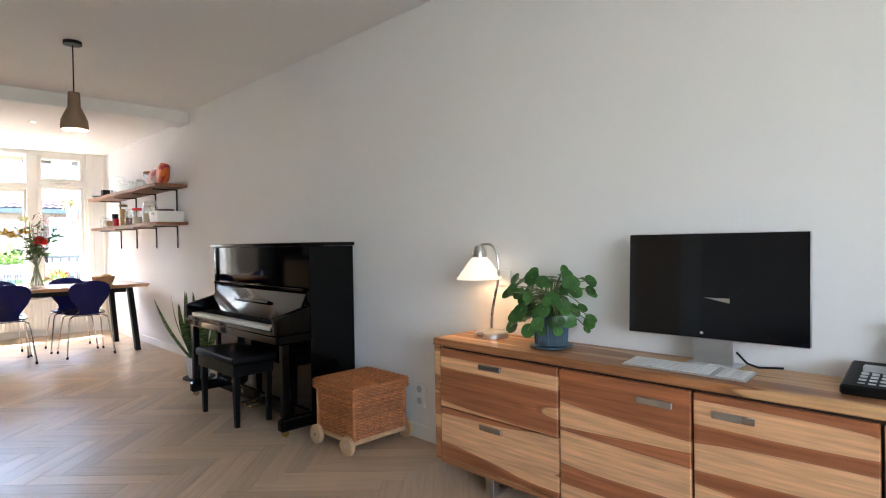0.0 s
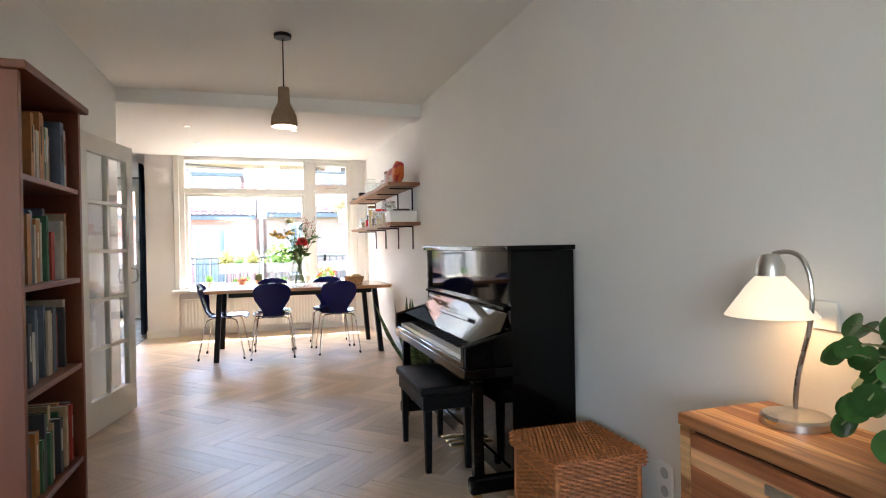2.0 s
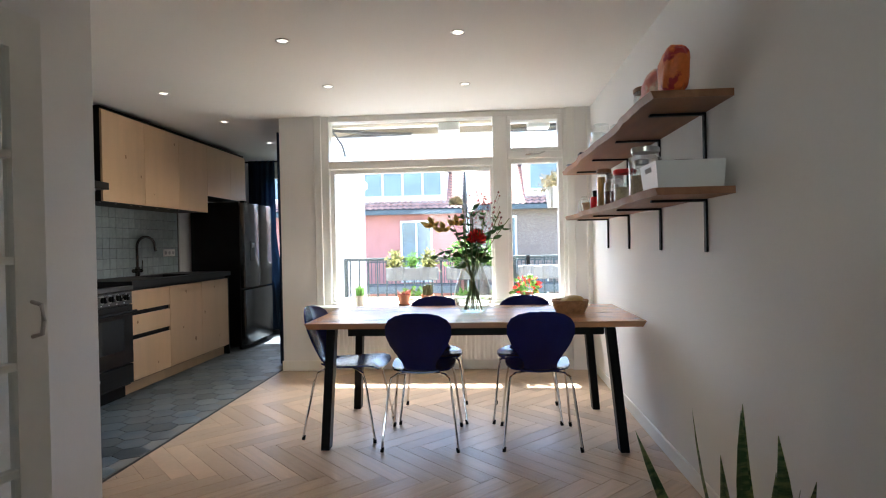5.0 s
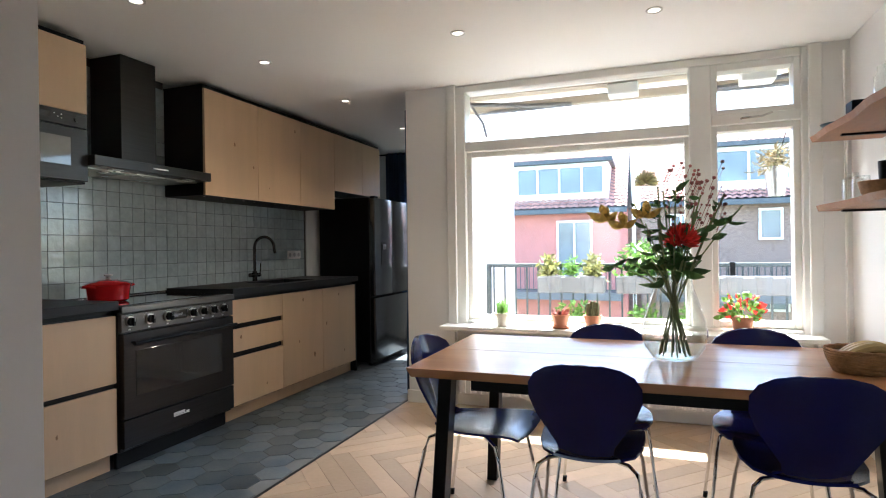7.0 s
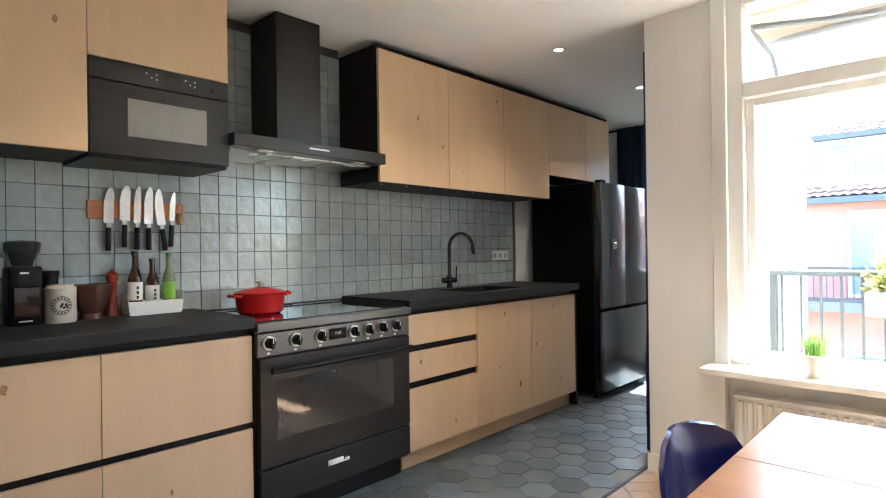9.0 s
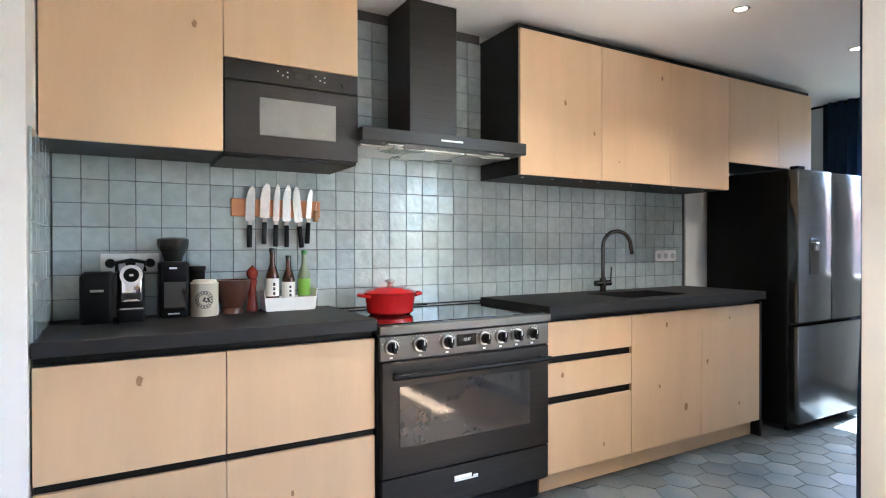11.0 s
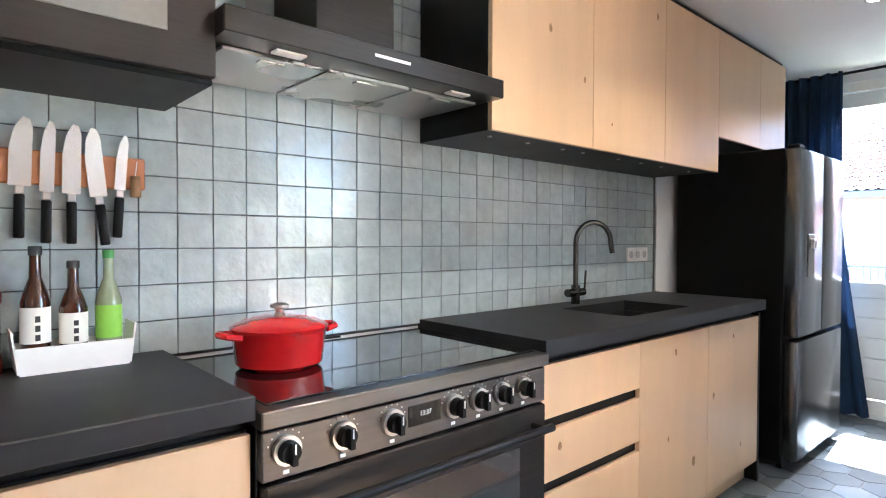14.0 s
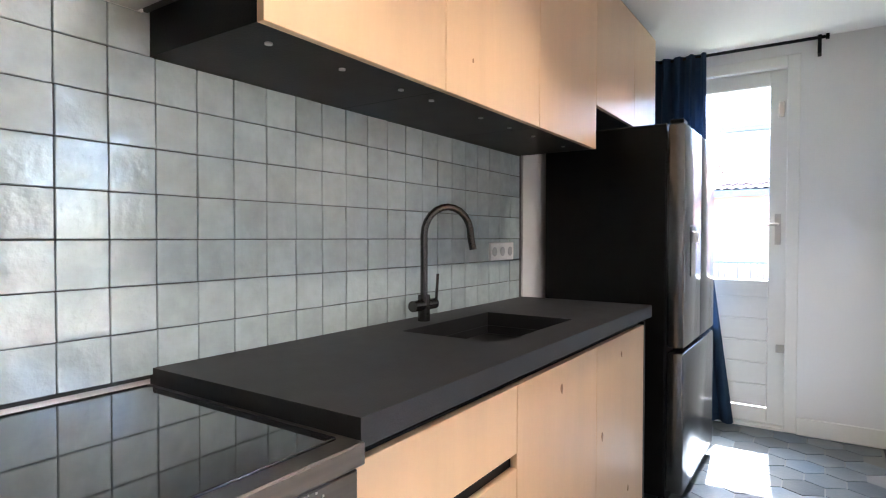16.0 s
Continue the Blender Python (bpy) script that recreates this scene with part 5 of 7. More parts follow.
for r in (0.037, 0.024):
    pts = []
    for k in range(33):
        a = 2 * math.pi * k / 32
        u = r * math.cos(a) / 0.0575
        d = aim * math.cos(u) + side * math.sin(u)
        pts.append(Vector((-6.445, -2.27, TZ + 0.072 + r * math.sin(a))) + d * 0.0575)
    tube(bm, pts, 0.0012, 4)
for k in range(16):
    a = 2 * math.pi * k / 16
    u = 0.0305 * math.cos(a) / 0.0575
    d = aim * math.cos(u) + side * math.sin(u)
    c = Vector((-6.445, -2.27, TZ + 0.072 + 0.0305 * math.sin(a))) + d * 0.0572
    box(bm, c.x - 0.003, c.y - 0.001, c.z - 0.003, c.x + 0.003, c.y + 0.001, c.z + 0.003)
for dx, dz in ((0.006, 0.006), (-0.007, 0.004), (0.0, -0.008), (-0.01, -0.005), (0.01, -0.003)):
    bmesh.ops.create_icosphere(bm, subdivisions=1, radius=0.006, matrix=Matrix.Translation((-6.445 + dx, -2.27 + 0.0555, TZ + 0.072 + dz)))
part("round_print", bm, INK, cj, "dark round printed badge")
cgd = thing("coffee_grinder", "black coffee grinder with clear bean hopper", "coffee grinder", (-6.325, -2.31, TZ))
part("grinder_body", B((-6.382, -2.375, TZ, -6.268, -2.245, TZ + 0.235), bev=0.012, seg=3), SATIN, cgd, "", True)
part("hopper", lathe(bmesh.new(), [(0.035, 0.236), (0.04, 0.255), (0.062, 0.30), (0.064, 0.33), (0.05, 0.337), (0, 0.34)], (-6.325, -2.31, TZ), 28), SMOKE, cgd, "smoky clear hopper", True)
part("grounds_drawer", B((-6.37, -2.246, TZ + 0.03, -6.28, -2.232, TZ + 0.155), bev=0.004), BGLASS, cgd)
part("name_bar", B((-6.335, -2.2455, TZ + 0.205, -6.305, -2.2435, TZ + 0.212)), WHITEP, cgd)
part("print_bar", B((-6.345, -2.2455, TZ + 0.014, -6.300, -2.2435, TZ + 0.02)), WHITEP, cgd)
mj = thing("milk_jug", "black cup with lid behind the canister", "cup", (-6.425, -2.36, TZ))
part("jug_body", lathe(bmesh.new(), [(0.03, 0), (0.033, 0.19), (0.037, 0.195), (0.037, 0.212), (0, 0.215)], (-6.425, -2.355, TZ), 20), SATIN, mj, "", True)
ne = thing("capsule_machine", "chrome and black capsule coffee machine", "coffee machine", (-6.165, -2.27, TZ))
part("machine_body", B((-6.215, -2.38, TZ, -6.115, -2.255, TZ + 0.20), bev=0.01, seg=2), SATIN, ne, "", True)
part("front_panel", B((-6.203, -2.256, TZ + 0.075, -6.127, -2.236, TZ + 0.205), bev=0.006, seg=2), CHROME, ne, "chrome front", True)
bm = bmesh.new()
rod(bm, (-6.165, -2.245, TZ + 0.185), (-6.165, -2.215, TZ + 0.185), 0.041, seg=28)
hd2 = part("brew_head", bm, CHROME, ne, "", True)
bm = bmesh.new()
rod(bm, (-6.165, -2.216, TZ + 0.185), (-6.165, -2.211, TZ + 0.185), 0.028, seg=24)
part("brew_cap", bm, SATIN, hd2)
part("button", B((-6.173, -2.212, TZ + 0.18, -6.157, -2.2085, TZ + 0.19), bev=0.001), CHROME, hd2)
bm = bmesh.new()
tube(bm, [(-6.215, -2.26, TZ + 0.20), (-6.215, -2.245, TZ + 0.235), (-6.165, -2.235, TZ + 0.245), (-6.115, -2.245, TZ + 0.235), (-6.115, -2.26, TZ + 0.20)], 0.008)
part("lever", bm, SATIN, ne, "", True)
part("drip_tray", B((-6.21, -2.256, TZ, -6.12, -2.17, TZ + 0.05), bev=0.006, seg=2), SATIN, ne, "", True)
part("tray_grid", B((-6.207, -2.25, TZ + 0.051, -6.123, -2.175, TZ + 0.057), bev=0.001), CHROME, ne)
to = thing("toaster", "black toaster in the worktop corner", "toaster", (-6.04, -2.25, TZ))
part("toaster_body", B((-6.105, -2.36, TZ + 0.01, -5.99, -2.16, TZ + 0.20), bev=0.02, seg=3), SATIN, to, "", True)
part("slot_plate", B((-6.09, -2.34, TZ + 0.199, -6.005, -2.18, TZ + 0.203), bev=0.001), BGLASS, to)
part("lever", B((-6.07, -2.161, TZ + 0.125, -6.025, -2.148, TZ + 0.134), bev=0.002), STEEL, to)
part("foot", B((-6.10, -2.35, TZ, -5.995, -2.17, TZ + 0.012)), SATIN, to)

# knife rack
kr = thing("knife_rack", "tan leather-faced magnetic knife rack on the tiles", "knife rack", (-6.78, -2.39, 1.39))
part("rack_board", B((-6.995, -2.388, 1.395, -6.573, -2.372, 1.478), bev=0.003), LEATO, kr)
bm = bmesh.new()
rod(bm, (-6.97, -2.365, 1.375), (-6.97, -2.365, 1.43), 0.014, 0.012)
part("cork_tag", bm, BASK, kr, "small cork hanging on twine", True)
bm = bmesh.new()
tube(bm, [(-6.97, -2.367, 1.43), (-6.975, -2.368, 1.47)], 0.0015, 5)
part("twine", bm, PAPER, kr)


def knife(x, top, tip_h, wdt, tilt, label):
    k = thing("kitchen_knife", label, "knife", (x, -2.366, top), "knives on the rack")
    m = Matrix.Translation((x, -2.3665, top)) @ Euler((0, radians(tilt), 0)).to_matrix().to_4x4()
    bm = bmesh.new()
    pts = [(-wdt / 2, 0), (wdt / 2, 0), (wdt / 2, tip_h * 0.55), (wdt * 0.32, tip_h * 0.82), (-wdt * 0.05, tip_h), (-wdt * 0.35, tip_h * 0.97), (-wdt / 2, tip_h * 0.85)]
    f = bm.faces.new([bm.verts.new((a, 0, b)) for a, b in pts])
    r = bmesh.ops.extrude_face_region(bm, geom=[f])
    bmesh.ops.translate(bm, vec=(0, 0.0022, 0), verts=[v for v in r["geom"] if isinstance(v, bmesh.types.BMVert)])
    bmesh.ops.transform(bm, matrix=m, verts=bm.verts)
    part("blade", bm, BLADE, k)
    bm = B((-0.009, -0.004, -0.02, 0.009, 0.008, 0.0), bev=0.002)
    bmesh.ops.transform(bm, matrix=m, verts=bm.verts)
    part("bolster", bm, STEEL, k)
    bm = B((-0.011, -0.004, -0.125, 0.011, 0.010, -0.02), bev=0.004, seg=2)
    for v in bm.verts:
        v.co.x += 0.006 * math.sin((v.co.z + 0.02) * 28)
    bmesh.ops.transform(bm, matrix=m, verts=bm.verts)
    part("handle", bm, SATIN, k, "black riveted handle", True)


for x, top, h, w, tl in ((-6.655, 1.375, 0.165, 0.042, -2), (-6.722, 1.39, 0.165, 0.045, -2), (-6.775, 1.378, 0.175, 0.030, -2), (-6.826, 1.376, 0.175, 0.040, -1), (-6.885, 1.372, 0.175, 0.040, 6), (-6.933, 1.392, 0.145, 0.026, -4)):
    knife(x, top, h, w, tl, "steel chef's knife with black handle on the rack")


def outlet(cx, cz, n, y, label, m=None, plugs=0):
    so = thing("wall_socket", label, "socket", (cx, y, cz), "sockets")
    part("socket_plate", B((cx - 0.037 * n, y, cz - 0.04, cx + 0.037 * n, y + 0.012, cz + 0.04), bev=0.003), WHITEP, so)
    for i in range(n):
        x = cx - 0.037 * n + 0.037 + 0.074 * i
        bm = bmesh.new()
        rod(bm, (x, y + 0.011, cz), (x, y + (0.045 if i >= n - plugs else 0.0135), cz), 0.021 if i < n - plugs else 0.019, seg=20)
        part("socket_cup" if i < n - plugs else "plug", bm, GREY if i < n - plugs else SATIN, so, "", True)
    return so


outlet(-9.575, 1.18, 3, -2.389, "triple white wall socket on the tiles")
outlet(-6.165, 1.185, 3, -2.389, "triple white wall socket with black plugs", plugs=3)
dbl = thing("wall_socket", "white double wall socket above the baseboard", "socket", (-2.22, YW, 0.26), "sockets")
part("socket_plate", B((-2.26, YW - 0.014, 0.19, -2.18, YW, 0.335), bev=0.003), WHITEP, dbl)
for z in (0.228, 0.298):
    bm = bmesh.new()
    rod(bm, (-2.22, YW - 0.016, z), (-2.22, YW - 0.013, z), 0.021, seg=20)
    part("socket_cup", bm, GREY, dbl)
dbl2 = thing("wall_switch", "white wall switch behind the desk lamp", "switch", (-1.58, YW, 0.98))
part("socket_plate", B((-1.60, YW - 0.014, 0.94, -1.52, YW, 1.02), bev=0.003), WHITEP, dbl2)

# ---- downlights ----
for x, y in DOWNLIGHTS:
    d = thing("downlight", "round recessed ceiling spotlight, switched on", "ceiling light", (x, y, CEK), "ceiling spots")
    part("ring", lathe(bmesh.new(), [(0.030, 0.0), (0.033, -0.006), (0.043, -0.004), (0.045, 0.001)], (x, y, CEK), 28), STEEL, d, "", True)
    bm = bmesh.new()
    rod(bm, (x, y, CEK - 0.001), (x, y, CEK - 0.003), 0.029, seg=24)
    part("lens", bm, GLOWD, d)

# ---- living room: piano ----
pn = thing("upright_piano", "glossy black upright piano with open lid", "piano", (-3.57, 1.9, 0))
PX0, PX1, PT = -4.27, -2.832, 1.182
part("side_panel", B((PX0, 1.815, 0.03, PX0 + 0.035, 2.15, PT - 0.025), bev=0.003), PIANO, pn)
part("side_panel", B((PX1 - 0.035, 1.815, 0.03, PX1, 2.15, PT - 0.025), bev=0.003), PIANO, pn)
part("top_lid", B((PX0 - 0.012, 1.79, PT - 0.024, PX1 + 0.012, 2.155, PT), bev=0.004, seg=2), PIANO, pn)
part("back_panel", B((PX0 + 0.036, 2.10, 0.03, PX1 - 0.036, 2.145, PT - 0.026)), SATIN, pn)
part("upper_panel", B((PX0 + 0.036, 1.83, 0.78, PX1 - 0.036, 1.86, PT - 0.026), bev=0.002), PIANO, pn)
part("lower_panel", B((PX0 + 0.036, 1.83, 0.12, PX1 - 0.036, 1.86, 0.56), bev=0.002), PIANO, pn)
part("bottom_rail", B((PX0 + 0.036, 1.82, 0.03, PX1 - 0.036, 1.87, 0.115), bev=0.002), PIANO, pn)
part("key_bed", B((PX0, 1.58, 0.565, PX1, 1.86, 0.615), bev=0.005), PIANO, pn)
for x in (PX0, PX1 - 0.05):
    bm = B((x, 1.575, 0.616, x + 0.05, 1.82, 0.725), bev=0.01, seg=2)
    for v in bm.verts:
        if v.co.z > 0.68 and v.co.y > 1.76:
            v.co.z += 0.06
    part("key_cheek", bm, PIANO, pn)
    part("toe_block", B((x - 0.0, 1.60, 0.035, x + 0.055, 1.84, 0.11), bev=0.01), PIANO, pn)
    bm = B((x + 0.003, 1.62, 0.11, x + 0.05, 1.67, 0.564), bev=0.006)
    part("front_leg", bm, PIANO, pn)
    for y in (1.64, 2.1):
        bm = bmesh.new()
        rod(bm, (x + 0.01, y, 0.02), (x + 0.04, y, 0.02), 0.02, seg=14)
        part("caster", bm, BRASS, pn)
part("key_slip", B((PX0 + 0.051, 1.578, 0.616, PX1 - 0.051, 1.592, 0.642), bev=0.003), PIANO, pn)
kw = (PX1 - 0.10 - PX0 - 0.10) / 52
white = mesh("white_key", B((0, 0, 0, kw - 0.0012, 0.15, 0.022), bev=0.0012), IVORY)
blackk = mesh("black_key", B((0, 0, 0, 0.011, 0.095, 0.012), bev=0.002), SATIN)
for i in range(52):
    ob = new("white_key", white)
    ob.location = (PX0 + 0.10 + i * kw, 1.595, 0.642)
    ob.parent, ob.matrix_parent_inverse = pn, Matrix.Translation(-ORG[pn.name])
    if i % 7 not in (1, 4) and i < 51:
        ob = new("black_key", blackk)
        ob.location = (PX0 + 0.10 + (i + 1) * kw - 0.006, 1.65, 0.664)
        ob.parent, ob.matrix_parent_inverse = pn, Matrix.Translation(-ORG[pn.name])
for x in (PX0 + 0.05, PX1 - 0.10):
    part("key_block", B((x, 1.593, 0.616, x + 0.05, 1.76, 0.665), bev=0.004), PIANO, pn)
bm = B((PX0 + 0.052, -0.01, 0.0, PX1 - 0.052, 0.012, 0.225), bev=0.003)
bmesh.ops.transform(bm, matrix=Matrix.Translation((0, 1.745, 0.67)) @ Euler((radians(-24), 0, 0)).to_matrix().to_4x4(), verts=bm.verts)
fb = part("fallboard", bm, PIANO, pn, "open glossy fallboard")
bm = B((-3.80, -0.034, 0.10, -3.28, -0.012, 0.122), bev=0.003)
bmesh.ops.transform(bm, matrix=Matrix.Translation((0, 1.745, 0.67)) @ Euler((radians(-24), 0, 0)).to_matrix().to_4x4(), verts=bm.verts)
part("music_ledge", bm, PIANO, fb)
part("upper_ledge", B((PX0 + 0.04, 1.79, 0.872, PX1 - 0.04, 1.835, 0.89), bev=0.003), PIANO, pn)
part("hinge_strip", B((PX0 + 0.06, 1.738, 0.664, PX1 - 0.06, 1.745, 0.672)), BRASS, pn)
for i in range(3):
    bm = B((-3.62 + i * 0.075, 1.70, 0.045, -3.585 + i * 0.075, 1.825, 0.058), bev=0.004)
    part("pedal", bm, BRASS, pn, "brass foot pedal")

bn = thing("piano_bench", "black piano bench with padded seat", "bench", (-3.5, 1.62, 0))
part("seat_cushion", B((-3.80, 1.47, 0.405, -3.20, 1.78, 0.455), bev=0.014, seg=3), LEATH, bn, "black button-padded seat", True)
part("apron", B((-3.785, 1.485, 0.33, -3.215, 1.765, 0.404), bev=0.004), SATIN, bn)
for x in (-3.775, -3.265):
    for y in (1.495, 1.715):
        bm = B((x, y, 0.0, x + 0.04, y + 0.04, 0.33))
        for v in bm.verts:
            if v.co.z < 0.1:
                v.co.x += 0.006 if v.co.x < x + 0.02 else -0.006
                v.co.y += 0.006 if v.co.y < y + 0.02 else -0.006
        part("leg", bm, SATIN, bn)

# wicker chest on wheels
wk = thing("wicker_chest", "reddish-brown wicker chest with lid on wooden wheels", "wicker chest", (-2.47, 1.92, 0))
def weave(x0, y0, x1, y1, z0, z1, step, r):
    bm = bmesh.new()
    k, z = 0, z0
    per = [(x0, y0), (x1, y0), (x1, y1), (x0, y1), (x0, y0)]
    while z < z1:
        pts, s = [], 0
        for (ax, ay), (bx, by) in zip(per, per[1:]):
            n = max(4, int(math.hypot(bx - ax, by - ay) / 0.022))
            nx, ny = (by - ay), -(bx - ax)
            l = math.hypot(nx, ny)
            for i in range(n):
                o = 0.0042 * (1 if (s + k) % 2 else -1)
                pts.append((ax + (bx - ax) * i / n + nx / l * o, ay + (by - ay) * i / n + ny / l * o, z))
                s += 1
        pts.append(pts[0])
        tube(bm, pts, r, 4)
        z += step
        k += 1
    return bm


part("woven_body", weave(-2.645, 1.745, -2.285, 2.105, 0.085, 0.318, 0.0085, 0.0048), WICK, wk)
# dark box added inside the weave, its colour standing in for the shade there
part("shade_box", B((-2.64, 1.75, 0.08, -2.29, 2.10, 0.32)), mat("wicker_shadow", (0.16, 0.06, 0.025), 0.8), wk)
ld = part("lid_rim", weave(-2.665, 1.725, -2.265, 2.125, 0.322, 0.372, 0.0085, 0.0048), WICK, wk)
bm = bmesh.new()
for i in range(46):
    y = 1.728 + i * 0.0087
    tube(bm, [(-2.66 + 0.022 * j, y, 0.374 + 0.004 * (1 if (i + j) % 2 else -1) + 0.010 * math.sin(math.pi * (0.022 * j / 0.39)) * math.sin(math.pi * i / 45)) for j in range(19)], 0.0048, 4)
part("lid_top", bm, WICK, ld)
# same shade colour on a box added behind the lid weave
part("lid_shade_box", B((-2.66, 1.73, 0.325, -2.27, 2.12, 0.370)), bpy.data.materials["wicker_shadow"], ld)
for x, y in ((-2.645, 1.745), (-2.285, 1.745), (-2.285, 2.105), (-2.645, 2.105)):
    part("corner_post", tube(bmesh.new(), [(x, y, 0.08), (x, y, 0.32)], 0.011, 8), WICK, wk)
part("base_frame", B((-2.65, 1.74, 0.055, -2.28, 2.11, 0.08), bev=0.004), PINE, wk)
for x, y in ((-2.62, 1.715), (-2.31, 1.715), (-2.62, 2.135), (-2.31, 2.135)):
    bm = bmesh.new()
    rod(bm, (x, y - 0.013, 0.055), (x, y + 0.013, 0.055), 0.055, seg=28)
    bmesh.ops.bevel(bm, geom=bm.edges[:], offset=0.003, segments=1, affect="EDGES")
    w = part("wheel", bm, PINE, wk, "pale wooden disc wheel", True)
    bm = bmesh.new()
    rod(bm, (x, y - 0.017, 0.055), (x, y + 0.017, 0.055), 0.009)
    part("axle_cap", bm, STEEL, w)
for y in (1.86, 1.99):
    bm = bmesh.new()
    tube(bm, [(-2.47 + dx, y - 0.02 + dy, 0.388 + dz) for dx, dy, dz in ((-0.03, 0, 0), (-0.01, 0.02, 0.006), (0.02, 0.02, 0.006), (0.035, 0, 0))], 0.004, 6)
    part("lid_tie", bm, WICK, ld)

# ---- sideboard ----
SBZ, SBY = 0.698, 1.845
sbx = [-1.745, -1.02, -0.49, 0.02, 0.545]
sb = thing("sideboard", "striped rosewood sideboard with drawers and doors", "sideboard", (-0.6, 2.0, 0))
part("top_board", B((-1.75, SBY, SBZ - 0.035, 0.58, 2.182, SBZ), bev=0.004), SHEET, sb)
part("side_panel", B((-1.745, SBY + 0.004, 0.105, -1.705, 2.18, SBZ - 0.036), bev=0.002), SHEET, sb)
part("side_panel", B((0.54, SBY + 0.004, 0.105, 0.575, 2.18, SBZ - 0.036), bev=0.002), SHEET, sb)
# carcass coloured dark, so the slits between the fronts carry painted shade
part("carcass", B((-1.704, SBY + 0.024, 0.105, 0.539, 2.18, SBZ - 0.036)), mat("gap_shade", (0.05, 0.02, 0.01), 0.7), sb)
part("bottom_rail", B((-1.705, SBY + 0.004, 0.095, 0.54, 2.17, 0.118), bev=0.002), SHEET, sb)


def pull(x, z, par):
    part("handle", B((x - 0.065, SBY - 0.010, z - 0.012, x + 0.065, SBY - 0.001, z + 0.012), bev=0.002), STEEL, par, "flat steel pull")


for z0, z1, hz in ((0.122, 0.366, 0.325), (0.372, 0.652, 0.60)):
    d = part("drawer_front", B((-1.70, SBY, z0, -1.025, SBY + 0.022, z1), bev=0.003), SHEE, sb)
    pull(-1.38, hz, d)
for a, b, hx in ((-1.015, -0.495, -0.62), (-0.485, 0.015, -0.36), (0.025, 0.536, 0.40)):
    d = part("cabinet_door", B((a, SBY, 0.122, b, SBY + 0.022, 0.652), bev=0.003), SHEE, sb)
    pull(hx, 0.592, d)
for x in (-1.45, 0.3):
    part("steel_leg", B((x, 1.88, 0.0, x + 0.05, 1.92, 0.094), (x, 2.10, 0.0, x + 0.05, 2.14, 0.094), (x, 1.92, 0.0, x + 0.05, 2.10, 0.012), bev=0.002), STEEL, sb)

# desk lamp
lx, ly = -1.553, 2.06
dl = thing("desk_lamp", "brushed nickel desk lamp with lit white glass shade", "table lamp", (lx, ly, SBZ))
part("base", lathe(bmesh.new(), [(0.085, 0), (0.085, 0.018), (0.078, 0.026), (0.03, 0.03), (0.012, 0.04), (0, 0.041)], (lx, ly, SBZ), 32), STEEL, dl, "", True)
bm = bmesh.new()
tube(bm, bez((lx, ly, SBZ + 0.03), (lx + 0.0, ly, SBZ + 0.17), (lx + 0.05, ly, SBZ + 0.22), (lx + 0.052, ly, SBZ + 0.33), 12) + bez((lx + 0.052, ly, SBZ + 0.34), (lx + 0.05, ly, SBZ + 0.45), (lx + 0.01, ly, SBZ + 0.47), (lx - 0.045, ly - 0.02, SBZ + 0.452), 12), 0.0065, 10)
part("curved_stem", bm, STEEL, dl, "", True)
sx_, sy_ = lx - 0.045, ly - 0.03
part("shade", lathe(bmesh.new(), [(0.115, 0.285), (0.112, 0.290), (0.060, 0.365), (0.034, 0.395), (0.03, 0.395), (0.056, 0.360), (0.109, 0.285)], (sx_, sy_, SBZ), 36, caps=False), OPAL, dl, "glowing opal glass cone", True)
part("shade_cap", lathe(bmesh.new(), [(0.036, 0.393), (0.036, 0.42), (0.022, 0.45), (0.012, 0.452), (0, 0.453)], (sx_, sy_, SBZ), 24), STEEL, dl, "", True)

# pilea
px, py = -1.165, 2.01
pi = thing("potted_pilea", "bushy green pilea in a ribbed blue glazed pot", "potted plant", (px, py, SBZ))
part("saucer", lathe(bmesh.new(), [(0.07, 0), (0.092, 0.006), (0.095, 0.012), (0.0, 0.008)], (px, py, SBZ), 32), POTB, pi, "", True)
part("pot", lathe(bmesh.new(), [(0.062, 0.012), (0.07, 0.018), (0.078, 0.12), (0.08, 0.145), (0.074, 0.147), (0.07, 0.13), (0, 0.13)], (px, py, SBZ), 64, 32, 0.018), POTB, pi, "", True)
part("soil", lathe(bmesh.new(), [(0.068, 0.131), (0.04, 0.136), (0, 0.138)], (px, py, SBZ), 20), SOIL, pi)
rp = random.Random(3)
bm, bs = bmesh.new(), bmesh.new()
for i in range(92):
    a = rp.uniform(0, 6.28)
    R = 0.19 * math.sqrt(rp.random()) + 0.02
    z = SBZ + 0.13 + rp.uniform(-0.06, 0.215) * (1 if R < 0.14 else 0.85)
    if R < 0.1:
        z = max(z, SBZ + 0.17)
    c = Vector((px + R * math.cos(a), min(2.165, py + R * math.sin(a) * 0.8), z))
    st0 = Vector((px + 0.015 * math.cos(a), py + 0.015 * math.sin(a), SBZ + 0.15 + 0.1 * rp.random()))
    tube(bs, bez(st0, st0.lerp(c, 0.4) + Vector((0, 0, 0.03)), st0.lerp(c, 0.8) + Vector((0, 0, 0.03)), c, 6), 0.0022, 5)
    disc_leaf(bm, c, Vector((0.6 * math.cos(a) + 0.25, 0.6 * math.sin(a) - 0.55, rp.uniform(0.2, 0.9))), rp.uniform(0.018, 0.036), 14)
part("leaves", bm, LEAF, pi, "round glossy coin-shaped leaves")
for k in range(3):
    tube(bs, [(px + 0.02 * k - 0.02, py, SBZ + 0.13), (px + 0.03 * k - 0.03, py + 0.01, SBZ + 0.27)], 0.006, 6)
